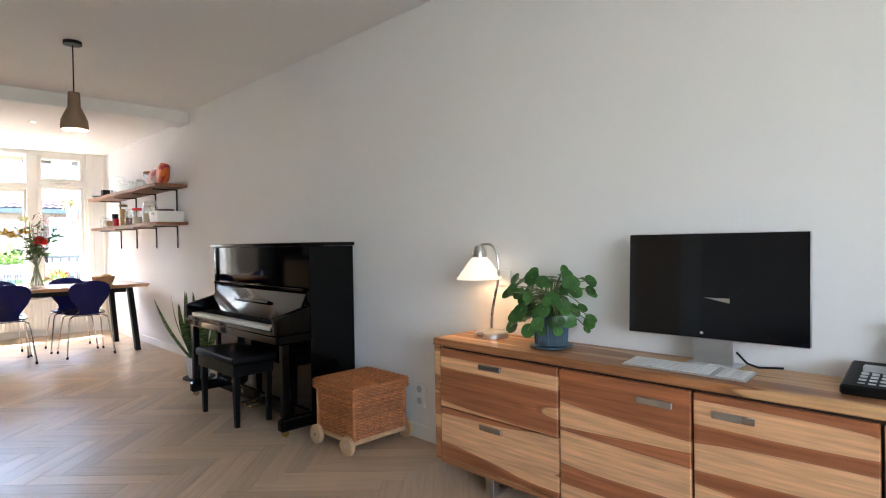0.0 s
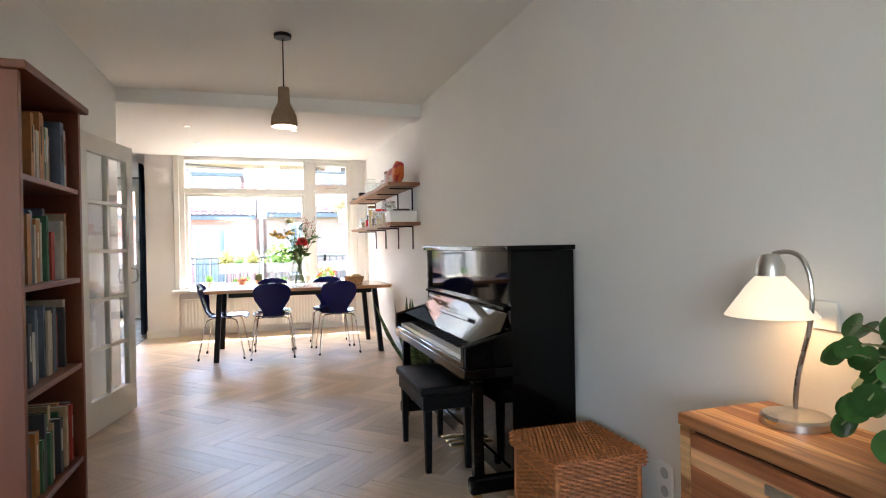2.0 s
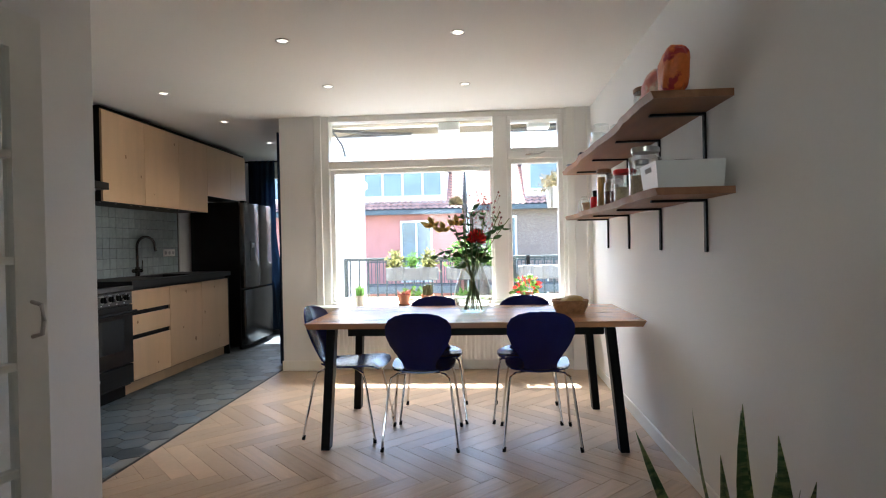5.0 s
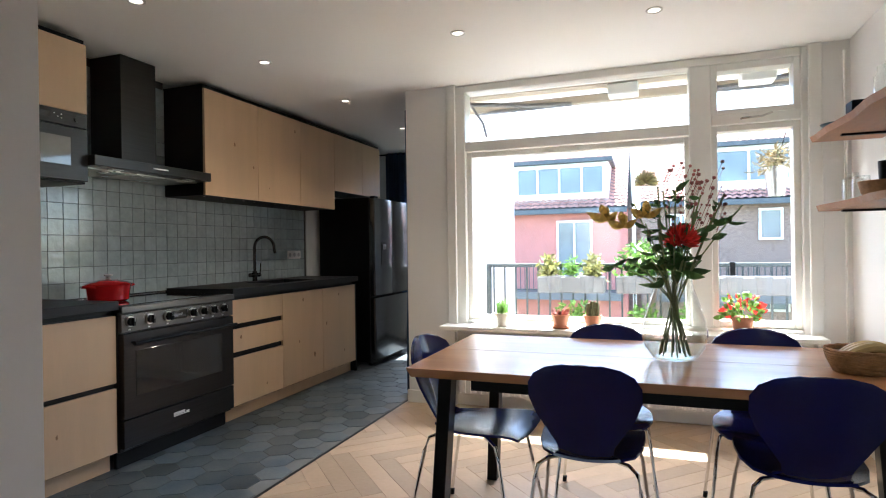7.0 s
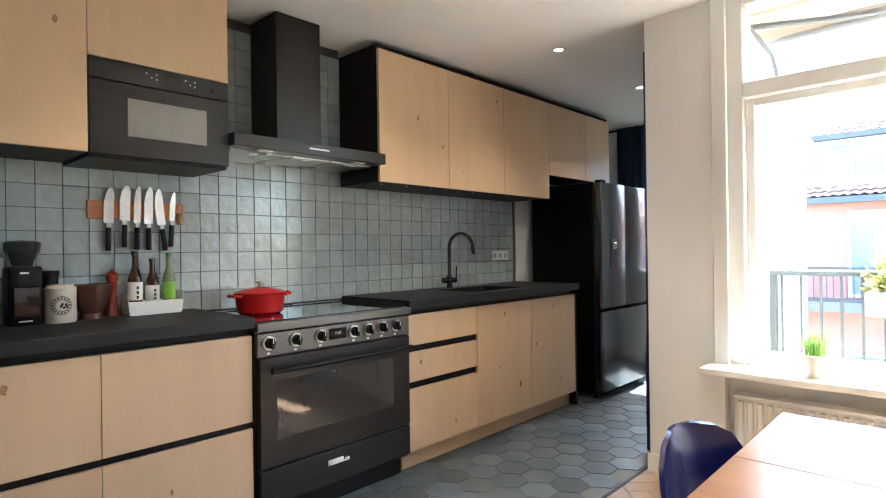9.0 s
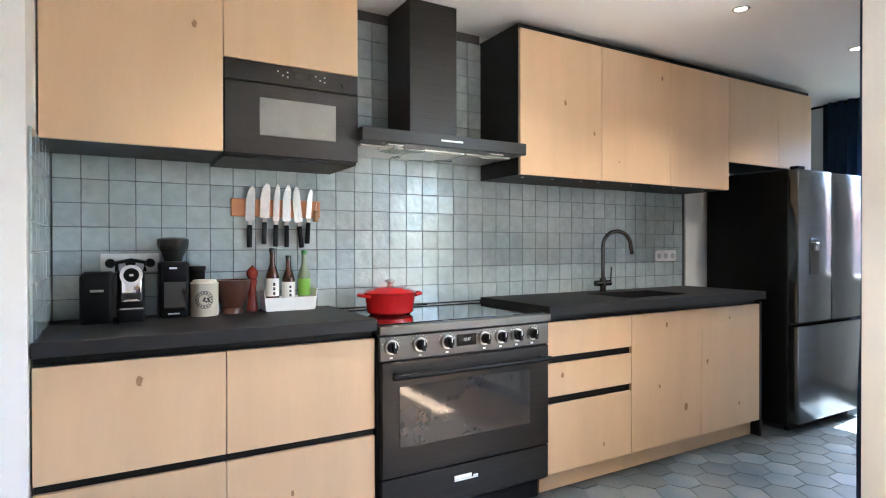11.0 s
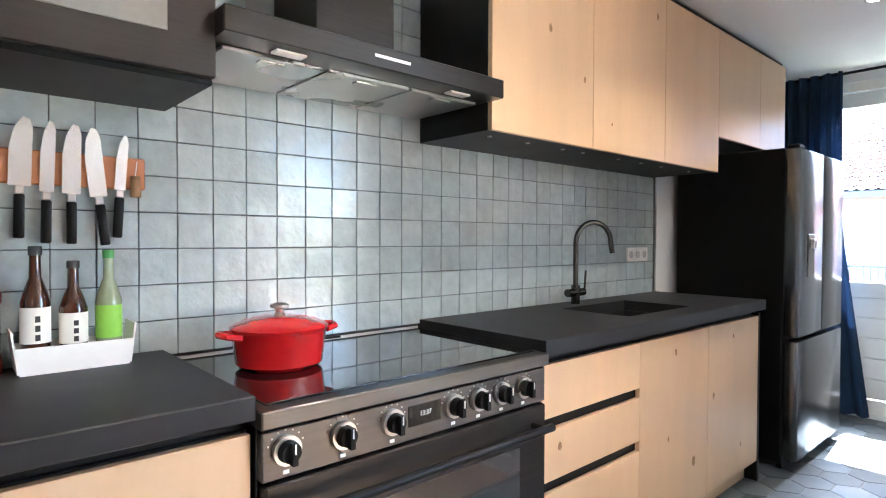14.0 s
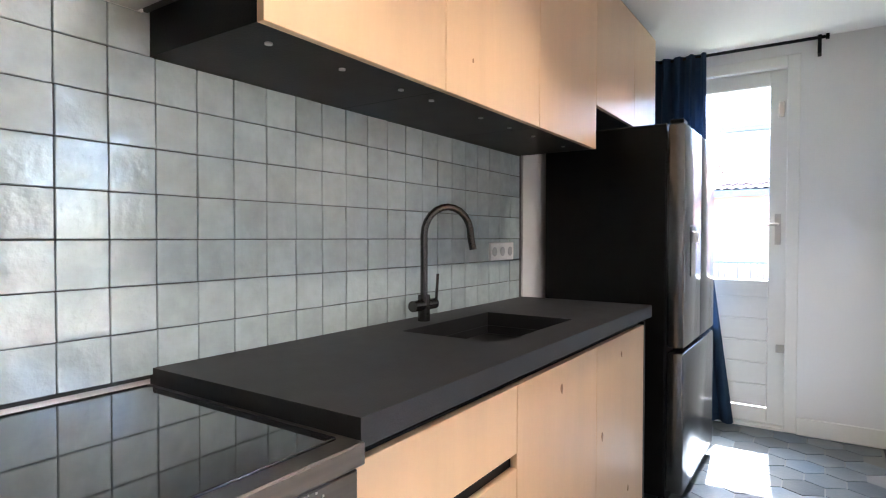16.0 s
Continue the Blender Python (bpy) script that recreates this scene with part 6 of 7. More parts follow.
part("stems", bs, STEM, pi)

# monitor, keyboard, phone
mn = thing("desktop_monitor", "thin aluminium desktop monitor, screen off", "monitor", (-0.5, 2.06, SBZ))
mm = Matrix.Translation((-0.503, 2.02, 0)) @ Euler((radians(-3), 0, radians(2))).to_matrix().to_4x4()
bm = B((-0.312, -0.006, 0.80, 0.312, 0.012, 1.188), bev=0.010, seg=3)
bmesh.ops.transform(bm, matrix=mm, verts=bm.verts)
part("housing", bm, ALU, mn, "", True)
bm = B((-0.309, -0.009, 0.803, 0.309, -0.0065, 1.185), bev=0.001)
bmesh.ops.transform(bm, matrix=mm, verts=bm.verts)
sc = part("screen", bm, SCREEN, mn, "black glossy screen")
bm = bmesh.new()
rod(bm, (-0.03, -0.0095, 0.822), (-0.03, -0.0105, 0.822), 0.006)
bmesh.ops.transform(bm, matrix=mm, verts=bm.verts)
part("badge", bm, GREY, sc)
bm = B((-0.60, 1.985, SBZ, -0.42, 2.165, SBZ + 0.006), bev=0.002)
part("foot", bm, ALU, mn)
bm = B((-0.58, 2.06, SBZ + 0.006, -0.44, 2.07, 0.95))
for v in bm.verts:
    if v.co.z < 0.75:
        v.co.y += 0.03
part("stand", bm, ALU, mn)
bm = bmesh.new()
tube(bm, [(-0.44, 2.13, SBZ + 0.05), (-0.40, 2.11, SBZ + 0.02), (-0.37, 2.13, SBZ + 0.006), (-0.30, 2.17, SBZ + 0.006)], 0.004)
solo("power_cable", bm, SATIN, "black cable on the sideboard", "cable", True)
kb = thing("keyboard", "slim white and aluminium computer keyboard", "keyboard", (-0.56, 1.93, SBZ))
km = Matrix.Translation((-0.555, 1.955, SBZ)) @ Euler((radians(4), 0, radians(1))).to_matrix().to_4x4()
bm = B((-0.215, -0.057, 0.001, 0.215, 0.057, 0.009), bev=0.003, seg=2)
bmesh.ops.transform(bm, matrix=km, verts=bm.verts)
part("keyboard_plate", bm, ALU, kb)
for r in range(6):
    for c in range(19):
        if c in (14,) or (r == 5 and 3 < c < 9 and c != 5):
            continue
        bm = B((-0.207 + c * 0.0218, -0.051 + (5 - r) * 0.0172, 0.0095, -0.207 + c * 0.0218 + (0.019 if not (r == 5 and c == 5) else 0.08), -0.036 + (5 - r) * 0.0172, 0.0125))
        bmesh.ops.transform(bm, matrix=km, verts=bm.verts)
        part("key", bm, WHITEP, kb)
bm = bmesh.new()
tube(bm, bez((-0.50, 2.012, SBZ + 0.014), (-0.49, 2.06, SBZ + 0.02), (-0.45, 2.0, SBZ + 0.012), (-0.36, 2.05, SBZ + 0.005), 10), 0.0025, 6)
part("cable", bm, WHITEP, kb, "thin white cable", True)
ph = thing("desk_phone", "black desk telephone with charging handset", "telephone")
bm = B((-0.14, 1.92, SBZ, 0.08, 2.12, SBZ + 0.03), bev=0.006)
for v in bm.verts:
    if v.co.y > 2.05 and v.co.z > SBZ + 0.02:
        v.co.z += 0.04
part("phone_base", bm, SATIN, ph)
for r in range(4):
    for c in range(3):
        part("phone_key", B((-0.10 + c * 0.026, 1.945 + r * 0.022, SBZ + 0.031, -0.082 + c * 0.026, 1.957 + r * 0.022, SBZ + 0.036 + r * 0.006)), GREY, ph)
part("phone_screen", B((-0.10, 2.035, SBZ + 0.04, -0.03, 2.075, SBZ + 0.068)), GREY, ph)
bm = B((-0.0, 1.96, SBZ + 0.03, 0.055, 2.12, SBZ + 0.085), bev=0.012, seg=2)
part("handset", bm, SATIN, ph)
bm = B((-0.02, 2.09, SBZ + 0.05, 0.04, 2.13, SBZ + 0.21), bev=0.01, seg=2)
part("cordless_handset", bm, SATIN, ph)

ph.location = (0.045, 0.02, 0)

# snake plant
sp = thing("snake_plant", "snake plant in a white pot beside the piano", "potted plant", (-4.80, 1.88, 0))
part("pot", lathe(bmesh.new(), [(0.085, 0.02), (0.115, 0.20), (0.108, 0.20), (0.10, 0.17), (0, 0.17)], (-4.80, 1.88, 0), 30), WHITEP, sp, "", True)
part("saucer", lathe(bmesh.new(), [(0.10, 0), (0.135, 0.012), (0.135, 0.02), (0, 0.018)], (-4.80, 1.88, 0), 30), SATIN, sp, "", True)
bm = bmesh.new()
rp = random.Random(8)
for i in range(26):
    a, e = rp.uniform(0, 6.28), rp.uniform(0.05, 0.55)
    p = Vector((-4.80 + 0.05 * math.cos(a), 1.88 + 0.05 * math.sin(a), 0.17))
    h = rp.uniform(0.25, 0.62)
    q = p + Vector((math.cos(a) * e * h, min(0.2, math.sin(a) * e * h), h))
    blade(bm, p, q, rp.uniform(0.04, 0.055), 0.06, 7, prof=lambda t: 0.7 + 0.5 * t if t < 0.6 else max(0.03, 1.0 * (1 - (t - 0.6) / 0.4) ** 0.7), twist=rp.random())
bmesh.ops.solidify(bm, geom=bm.faces[:], thickness=0.003)
part("leaves", bm, SNAKE, sp, "stiff upright mottled leaves")

# pendant
pe = thing("pendant_lamp", "taupe concrete and wood bottle-shaped pendant lamp", "pendant lamp", (-4.16, 0.85, 1.96))
part("ceiling_rose", lathe(bmesh.new(), [(0.055, 0), (0.055, -0.022), (0.02, -0.026), (0, -0.026)], (-4.16, 0.85, CEL), 28), SATIN, pe, "", True)
bm = bmesh.new()
tube(bm, [(-4.16, 0.85, CEL - 0.02), (-4.16, 0.85, 2.215)], 0.004)
part("cord", bm, SATIN, pe)
part("shade", lathe(bmesh.new(), [(0.080, 1.965), (0.083, 1.985), (0.078, 2.03), (0.055, 2.085), (0.038, 2.12), (0.035, 2.215), (0.0, 2.218)], (-4.16, 0.85, 0), 36, caps=False), CONC, pe, "", True)
part("shade_lining", lathe(bmesh.new(), [(0.078, 1.9655), (0.072, 2.03), (0.03, 2.10), (0, 2.10)], (-4.16, 0.85, 0), 32, caps=False), mat("lining", (0.75, 0.7, 0.6), 0.6), pe, "", True)
bm = bmesh.new()
rod(bm, (-4.16, 0.85, 1.972), (-4.16, 0.85, 1.978), 0.07, seg=28)
part("diffuser", bm, GLOWP, pe)

# glazed hall door, standing open against the wall
gdm = pose(-4.44, -0.40, 0, 0, 0, 180 - 12.0)
gdo = thing("door_2", "white glazed hall door with ten panes, wide open", "door", kind="structure")
W_, H_ = 0.74, 1.955
bm = B((0, -0.02, 0.01, 0.095, 0.02, H_), (W_ - 0.10, -0.02, 0.01, W_, 0.02, H_), (0.095, -0.02, H_ - 0.115, W_ - 0.10, 0.02, H_), (0.095, -0.02, 0.01, W_ - 0.10, 0.02, 0.215))
for i in range(1, 5):
    z = 0.215 + i * (H_ - 0.33) / 5
    box(bm, 0.095, -0.016, z - 0.012, W_ - 0.10, 0.016, z + 0.012)
for i in range(5):
    z0 = 0.215 + i * (H_ - 0.33) / 5 + (0.012 if i else 0)
    z1 = 0.215 + (i + 1) * (H_ - 0.33) / 5 - (0.012 if i < 4 else 0)
    box(bm, 0.355, -0.016, z0, 0.379, 0.016, z1)
part("door_leaf", bm, TRIM, gdo)
for i in range(5):
    z0 = 0.215 + i * (H_ - 0.33) / 5 + 0.012
    z1 = z0 + (H_ - 0.33) / 5 - 0.024
    for x0, x1 in ((0.095, 0.355), (0.379, W_ - 0.10)):
        part("pane", B((x0, -0.003, z0, x1, 0.003, z1)), PANE, gdo)
bm = bmesh.new()
tube(bm, [(W_ - 0.05, 0.02, 0.95), (W_ - 0.05, 0.06, 0.96), (W_ - 0.05, 0.068, 1.0), (W_ - 0.05, 0.06, 1.05), (W_ - 0.05, 0.02, 1.06)], 0.007)
tube(bm, [(W_ - 0.05, -0.02, 0.95), (W_ - 0.05, -0.06, 0.96), (W_ - 0.05, -0.068, 1.0), (W_ - 0.05, -0.06, 1.05), (W_ - 0.05, -0.02, 1.06)], 0.007)
part("door_handle", bm, STEEL, gdo, "white curved pull handle", True)
for z in (0.2, 1.0, 1.78):
    bm = bmesh.new()
    rod(bm, (-0.006, 0.0, z - 0.05), (-0.006, 0.0, z + 0.05), 0.009)
    part("hinge", bm, STEEL, gdo)
gdo.matrix_basis = gdm

# bookcase
bc = thing("bookcase", "tall mahogany open bookcase full of books", "bookcase", (-2.95, -0.25, 0))
BX0, BX1, BY0, BY1, BT = -3.28, -2.62, -0.44, -0.055, 1.83
part("side_panel", B((BX0, BY0, 0, BX0 + 0.025, BY1, BT - 0.03), bev=0.002), MAHO, bc)
part("side_panel", B((BX1 - 0.025, BY0, 0, BX1, BY1, BT - 0.03), bev=0.002), MAHO, bc)
part("back_panel", B((BX0 + 0.026, BY0, 0.05, BX1 - 0.026, BY0 + 0.012, BT - 0.031)), MAHO, bc)
part("crown", B((BX0 - 0.02, BY0, BT - 0.03, BX1 + 0.02, BY1 + 0.03, BT), bev=0.004), MAHO, bc)
SHZ = (0.06, 0.29, 0.70, 1.075, 1.46)
for z in SHZ:
    part("shelf", B((BX0 + 0.026, BY0 + 0.013, z - 0.022, BX1 - 0.026, BY1 - 0.005, z), bev=0.002), MAHO, bc)
rb = random.Random(11)
for si, z in enumerate(SHZ[1:]):
    x = BX0 + 0.03
    gap = (SHZ + (BT,))[si + 2] - z - 0.05
    while x < BX1 - 0.07:
        w = rb.uniform(0.016, 0.042)
        h = min(gap, rb.uniform(0.19, 0.29))
        dp = rb.uniform(0.14, 0.20)
        m = rb.choice(BOOKS)
        yb = BY1 - 0.03 - rb.uniform(0, 0.05)
        bk = thing("book", "upright paperback book on the bookcase shelf", "book", (x + w / 2, yb - dp / 2, z), "books on the shelves")
        part("cover", B((x, yb - dp, z, x + 0.0015, yb, z + h), (x + w - 0.0015, yb - dp, z, x + w, yb, z + h), (x + 0.0015, yb - 0.0015, z, x + w - 0.0015, yb, z + h)), m, bk)
        part("pages", B((x + 0.0018, yb - dp + 0.004, z + 0.002, x + w - 0.0018, yb - 0.002, z + h - 0.003)), PAPER, bk)
        if rb.random() < 0.6:
            part("title_bar", B((x + w * 0.35, yb + 0.0002, z + h * 0.4, x + w * 0.6, yb + 0.0012, z + h * 0.8)), rb.choice((PAPER, INK)), bk)
        x += w + rb.choice((0.0008, 0.001, 0.004))

# sofa behind the walker, only mirrored in the dark screen
sf = thing("sofa", "blue-grey cloth sofa behind the walker", "sofa", (0.2, -1.7, 0))
part("seat", B((-0.7, -2.1, 0.12, 1.3, -1.25, 0.44), bev=0.05, seg=3), SOFA, sf, "", True)
part("backrest", B((-0.7, -2.35, 0.12, 1.3, -2.1, 0.82), bev=0.05, seg=3), SOFA, sf, "", True)
for x in (-0.92, 1.3):
    part("armrest", B((x, -2.35, 0.12, x + 0.22, -1.25, 0.62), bev=0.05, seg=3), SOFA, sf, "", True)
for x in (-0.8, 1.4):
    for y in (-2.25, -1.35):
        part("foot", B((x - 0.03, y - 0.03, 0, x + 0.03, y + 0.03, 0.12)), SATIN, sf)

# ---- outside: balcony ----
structure("balcony_floor", B((-10.30, -0.60, -0.25, -9.12, 4.0, -0.08)), PLANTR, "grey balcony floor", "balcony")
rl = thing("balcony_railing", "dark grey-green metal balcony railing", "railing", (-10.15, 1.6, -0.08))
RX = -10.15
part("top_rail", B((RX - 0.03, -0.52, 1.03, RX + 0.03, 3.9, 1.065), bev=0.004), RAILM, rl)
part("bottom_rail", B((RX - 0.012, -0.50, 0.0, RX + 0.012, 3.9, 0.03)), RAILM, rl)
bal = mesh("baluster", B((-0.008, -0.008, 0.03, 0.008, 0.008, 1.03)), RAILM)
for i in range(40):
    ob = new("baluster", bal)
    ob.location = (RX, -0.45 + i * 0.11, 0)
    ob.parent, ob.matrix_parent_inverse = rl, Matrix.Translation(-ORG[rl.name])
for y in (-0.50, 1.5, 3.88):
    part("post", B((RX - 0.022, y - 0.022, -0.08, RX + 0.022, y + 0.022, 1.03)), RAILM, rl)


def bush(name, c, rad, n, m, label, lw=0.03, ll=0.07, flowers=None, pot_=None):
    t = thing(name, label, "plant", (c[0], c[1], c[2]))
    r = random.Random(int(c[1] * 100) + n)
    bm, bf, bs = bmesh.new(), bmesh.new(), bmesh.new()
    for i in range(n):
        a, e, q = r.uniform(0, 6.28), r.uniform(-0.2, 1.5), r.random() ** 0.6
        d = Vector((math.cos(a) * math.cos(e) * rad[0], math.sin(a) * math.cos(e) * rad[1], math.sin(e) * rad[2])) * q
        p = Vector(c) + d
        q2 = p + Vector((r.gauss(0, 1), r.gauss(0, 1), r.gauss(0.3, 0.7))).normalized() * ll * r.uniform(0.6, 1.2)
        blade(bf if flowers and r.random() < 0.12 and e > 0.3 else bm, p, q2, lw, 0.15, 3, twist=r.random())
        if i % 14 == 0:
            tube(bs, [Vector(c) + Vector((0, d.y * 0.5, -0.02)), p], 0.004, 4)
    part("leaves", bm, m, t)
    part("branches", bs, STEM, t)
    if flowers:
        part("blooms", bf, flowers, t)
    return t


def planter(y0, y1):
    p = thing("balcony_planter", "grey scalloped planter hung on the railing", "planter", (RX + 0.12, (y0 + y1) / 2, 0.80))
    bm = B((RX + 0.035, y0, 0.80, RX + 0.215, y1, 0.95), bev=0.01)
    n = int((y1 - y0) / 0.2)
    for i in range(n):
        y = y0 + (i + 0.5) * (y1 - y0) / n
        rod(bm, (RX + 0.14, y, 0.805), (RX + 0.14, y, 0.955), 0.09, 0.098, seg=18)
    part("box", bm, PLANTR, p)
    part("hook", B((RX - 0.035, y0 + 0.1, 1.066, RX + 0.04, y0 + 0.14, 1.072), (RX + 0.035, y0 + 0.1, 0.94, RX + 0.04, y0 + 0.14, 1.066)), SATIN, p)


SUCC = mat("yellow_green_succulent", (0.30, 0.30, 0.10), 0.6, var=0.35, island=True, rand=0.4)
planter(0.02, 0.62)
planter(0.72, 1.40)
planter(1.55, 2.2)
bush("trailing_plant", (RX + 0.13, 0.12, 0.97), (0.1, 0.12, 0.16), 150, SUCC, "yellow-green succulent in the railing planter")
bush("trailing_plant", (RX + 0.13, 0.32, 0.97), (0.1, 0.1, 0.15), 150, LEAFL, "small green plant in the railing planter", 0.015, 0.06)
bush("trailing_plant", (RX + 0.13, 0.52, 0.97), (0.1, 0.1, 0.17), 150, SUCC, "yellow-green succulent in the railing planter")
bush("flowering_plant", (RX + 0.13, 0.95, 0.97), (0.12, 0.24, 0.30), 300, LEAFL, "leafy white-flowering plant in the railing planter", 0.03, 0.07, CREAM)
bush("flowering_plant", (RX + 0.13, 1.25, 0.97), (0.12, 0.2, 0.24), 260, LEAFL, "white-flowering plant in the railing planter", 0.03, 0.07, CREAM)
for y, h, n in ((0.35, 0.45, 420), (0.95, 0.42, 420), (1.35, 0.45, 380)):
    t = bush("potted_shrub", (-9.85, y, 0.30), (0.18, 0.25, h), n, LEAFL, "leafy green shrub in a tub on the balcony")
    part("tub", lathe(bmesh.new(), [(0.10, 0), (0.15, 0.35), (0.14, 0.35), (0, 0.33)], (-9.85, y, -0.08), 20), TERRA if y < 1 else DKTR, t, "", True)
hb = bush("hanging_plant", (-9.55, 1.90, 1.78), (0.12, 0.15, 0.17), 260, mat("dry_leaf", (0.30, 0.24, 0.13), 0.7, var=0.3, island=True, rand=0.4), "dry plant in a hanging zinc bucket", 0.012, 0.08)
part("bucket", lathe(bmesh.new(), [(0.055, -0.22), (0.085, 0), (0.08, 0.0), (0, -0.04)], (-9.55, 1.90, 1.80), 20), STEEL, hb, "zinc bucket", True)
bm = bmesh.new()
tube(bm, [(-9.55, 1.90, 1.80), (-9.52, 2.00, 2.2), (-9.50, 2.05, 2.41)], 0.004)
part("hanger", bm, SATIN, hb)

# awning over the window
aw = thing("awning", "folded cream cloth awning over the window outside", "awning", (-9.3, 0.8, 2.4))
part("cassette", B((-9.28, -0.62, 2.45, -9.13, 2.30, 2.60), bev=0.02), AWN, aw)
bm = bmesh.new()
vs_ = [bm.verts.new(v) for v in ((-9.25, -0.50, 2.53), (-9.25, 2.25, 2.53), (-9.52, 2.25, 2.485), (-9.52, -0.50, 2.485))]
bmesh.ops.solidify(bm, geom=[bm.faces.new(vs_)], thickness=0.004)
part("cloth", bm, AWN, aw)
part("front_bar", B((-9.57, -0.52, 2.405, -9.50, 2.27, 2.48), bev=0.012, seg=2), AWN, aw)
for y in (0.72, 1.62):
    part("bracket", B((-9.30, y, 2.36, -9.14, y + 0.22, 2.445), bev=0.01), EXTW, aw)
for y0, y1 in ((-0.40, 0.42), (2.15, 1.30)):
    bm = bmesh.new()
    tube(bm, [(-9.22, y0, 2.42), (-9.36, (y0 + y1) / 2, 2.40), (-9.42, y1, 2.39)], 0.018, 8)
    tube(bm, [(-9.42, y1, 2.39), (-9.48, (y0 + y1) / 2, 2.40), (-9.53, y0, 2.41)], 0.018, 8)
    part("folding_arm", bm, PLANTR, aw, "grey metal folding arm", True)
bm = bmesh.new()
tube(bm, [(-9.16, -0.38, 2.42), (-9.30, -0.30, 2.27), (-9.34, -0.28, 2.16)], 0.012, 8)
part("crank_arm", bm, PLANTR, aw, "short grey metal arm", True)
wl = thing("wall_light", "small white outdoor lamp on the extension wall", "outdoor lamp", (-11.2, -0.55, 2.02))
part("lamp_box", B((-11.3, -0.60, 2.0, -11.12, -0.46, 2.10), bev=0.01), EXTW, wl)

# ---- houses across the gardens ----
def house_window(par, x, y0, z0, y1, z1, n, m=None):
    w = part("window", B((x, y0, z0, x + 0.10, y0 + 0.07, z1), (x, y1 - 0.07, z0, x + 0.10, y1, z1), (x, y0 + 0.07, z1 - 0.08, x + 0.10, y1 - 0.07, z1), (x, y0 + 0.07, z0, x + 0.10, y1 - 0.07, z0 + 0.07),
                             *[(x, y0 + (y1 - y0) * k / n - 0.035, z0 + 0.07, x + 0.10, y0 + (y1 - y0) * k / n + 0.035, z1 - 0.08) for k in range(1, n)]), m or EXTW, par)
    for k in range(n):
        part("pane", B((x + 0.02, y0 + (y1 - y0) * k / n + 0.036, z0 + 0.08, x + 0.04, y0 + (y1 - y0) * (k + 1) / n - 0.036, z1 - 0.085)), FARG, w)
    return w


def house(x, y0, y1, eave, ridge, wallm, label, wins, dormers, depth=4.0):
    h = thing("row_house", label, "house", (x, (y0 + y1) / 2, -6.0), "houses across the gardens")
    part("wall", B((x - 8, y0, -6.0, x, y1, eave)), wallm, h)
    bm = bmesh.new()
    rows, cols = 22, int((y1 - y0) / 0.22)
    for i in range(rows):
        t0, t1 = i / rows, (i + 1) / rows
        for j in range(cols):
            ya = y0 + j * (y1 - y0) / cols
            yb = ya + (y1 - y0) / cols
            ym_ = (ya + yb) / 2
            xa, xb = x + 0.35 - depth * t0, x + 0.35 - depth * (t1 + 0.01)
            za, zb = eave + (ridge - eave) * t0 + 0.05, eave + (ridge - eave) * (t1 + 0.01)
            v = [bm.verts.new(p) for p in ((xa, ya, za), (xa, ym_, za + 0.05), (xa, yb, za), (xb, yb, zb), (xb, ym_, zb + 0.05), (xb, ya, zb))]
            bm.faces.new((v[0], v[1], v[4], v[5]))
            bm.faces.new((v[1], v[2], v[3], v[4]))
    part("roof", bm, ROOF, h)
    bm = bmesh.new()
    vv = [bm.verts.new(p) for p in ((x + 0.3, y0, eave), (x + 0.3, y1, eave), (x + 0.3 - depth, y1, ridge - 0.05), (x + 0.3 - depth, y0, ridge - 0.05), (x + 0.3 - 2 * depth, y1, eave), (x + 0.3 - 2 * depth, y0, eave))]
    bm.faces.new((vv[0], vv[1], vv[2], vv[3]))
    bm.faces.new((vv[3], vv[2], vv[4], vv[5]))
    bm.faces.new((vv[1], vv[4], vv[2]))
    bm.faces.new((vv[0], vv[3], vv[5]))
    part("roof_deck", bm, DKTR, h)
    part("gutter", B((x + 0.30, y0, eave - 0.14, x + 0.48, y1, eave + 0.02)), DKTR, h)
    for a in wins:
        house_window(h, x, *a)
    for y_0, z0, y_1, z1, n in dormers:
        d = part("dormer", B((x - 2.4, y_0 - 0.12, z0 - 0.25, x - 0.12, y_1 + 0.12, z1 + 0.08)), EXTW, h)
        part("dormer_roof", B((x - 2.5, y_0 - 0.25, z1 + 0.09, x + 0.05, y_1 + 0.25, z1 + 0.22)), DKTR, d)
        w = house_window(h, x - 0.118, y_0, z0, y_1, z1, n)
    return h


HX = -24.0
h1 = house(HX, -12, 0.35, 2.45, 5.2, BRICKR, "red rendered row house with dormers and tiled roof", [(-1.92, -0.15, -0.75, 2.1, 2), (-6.2, -0.15, -4.6, 2.1, 2), (-9.5, -0.15, -8.3, 2.1, 2), (-1.92, -3.4, 0.0, -1.6, 3), (-6.2, -3.4, -4, -1.6, 3)],
           [(-3.3, 2.95, -0.35, 3.95, 4), (-8.6, 2.95, -5.6, 3.95, 4)])
h2 = house(HX, 0.75, 14, 2.55, 5.2, BRICKB, "brown brick row house with dormers and tiled roof", [(4.1, 1.35, 4.75, 2.3, 1), (1.6, 0.1, 2.3, 2.2, 2), (2.75, -0.8, 3.4, 0.2, 1), (3.95, -0.8, 4.9, 0.25, 2), (7.0, 0.1, 8.2, 2.2, 2), (10, 0.1, 11.4, 2.2, 2)],
           [(2.75, 3.1, 5.0, 4.15, 2), (8.2, 3.1, 10.8, 4.15, 3)])
part("wall_gap", B((HX - 8, 0.351, -6, HX - 0.5, 0.749, 2.4)), BRICKB, h1)
bm = bmesh.new()
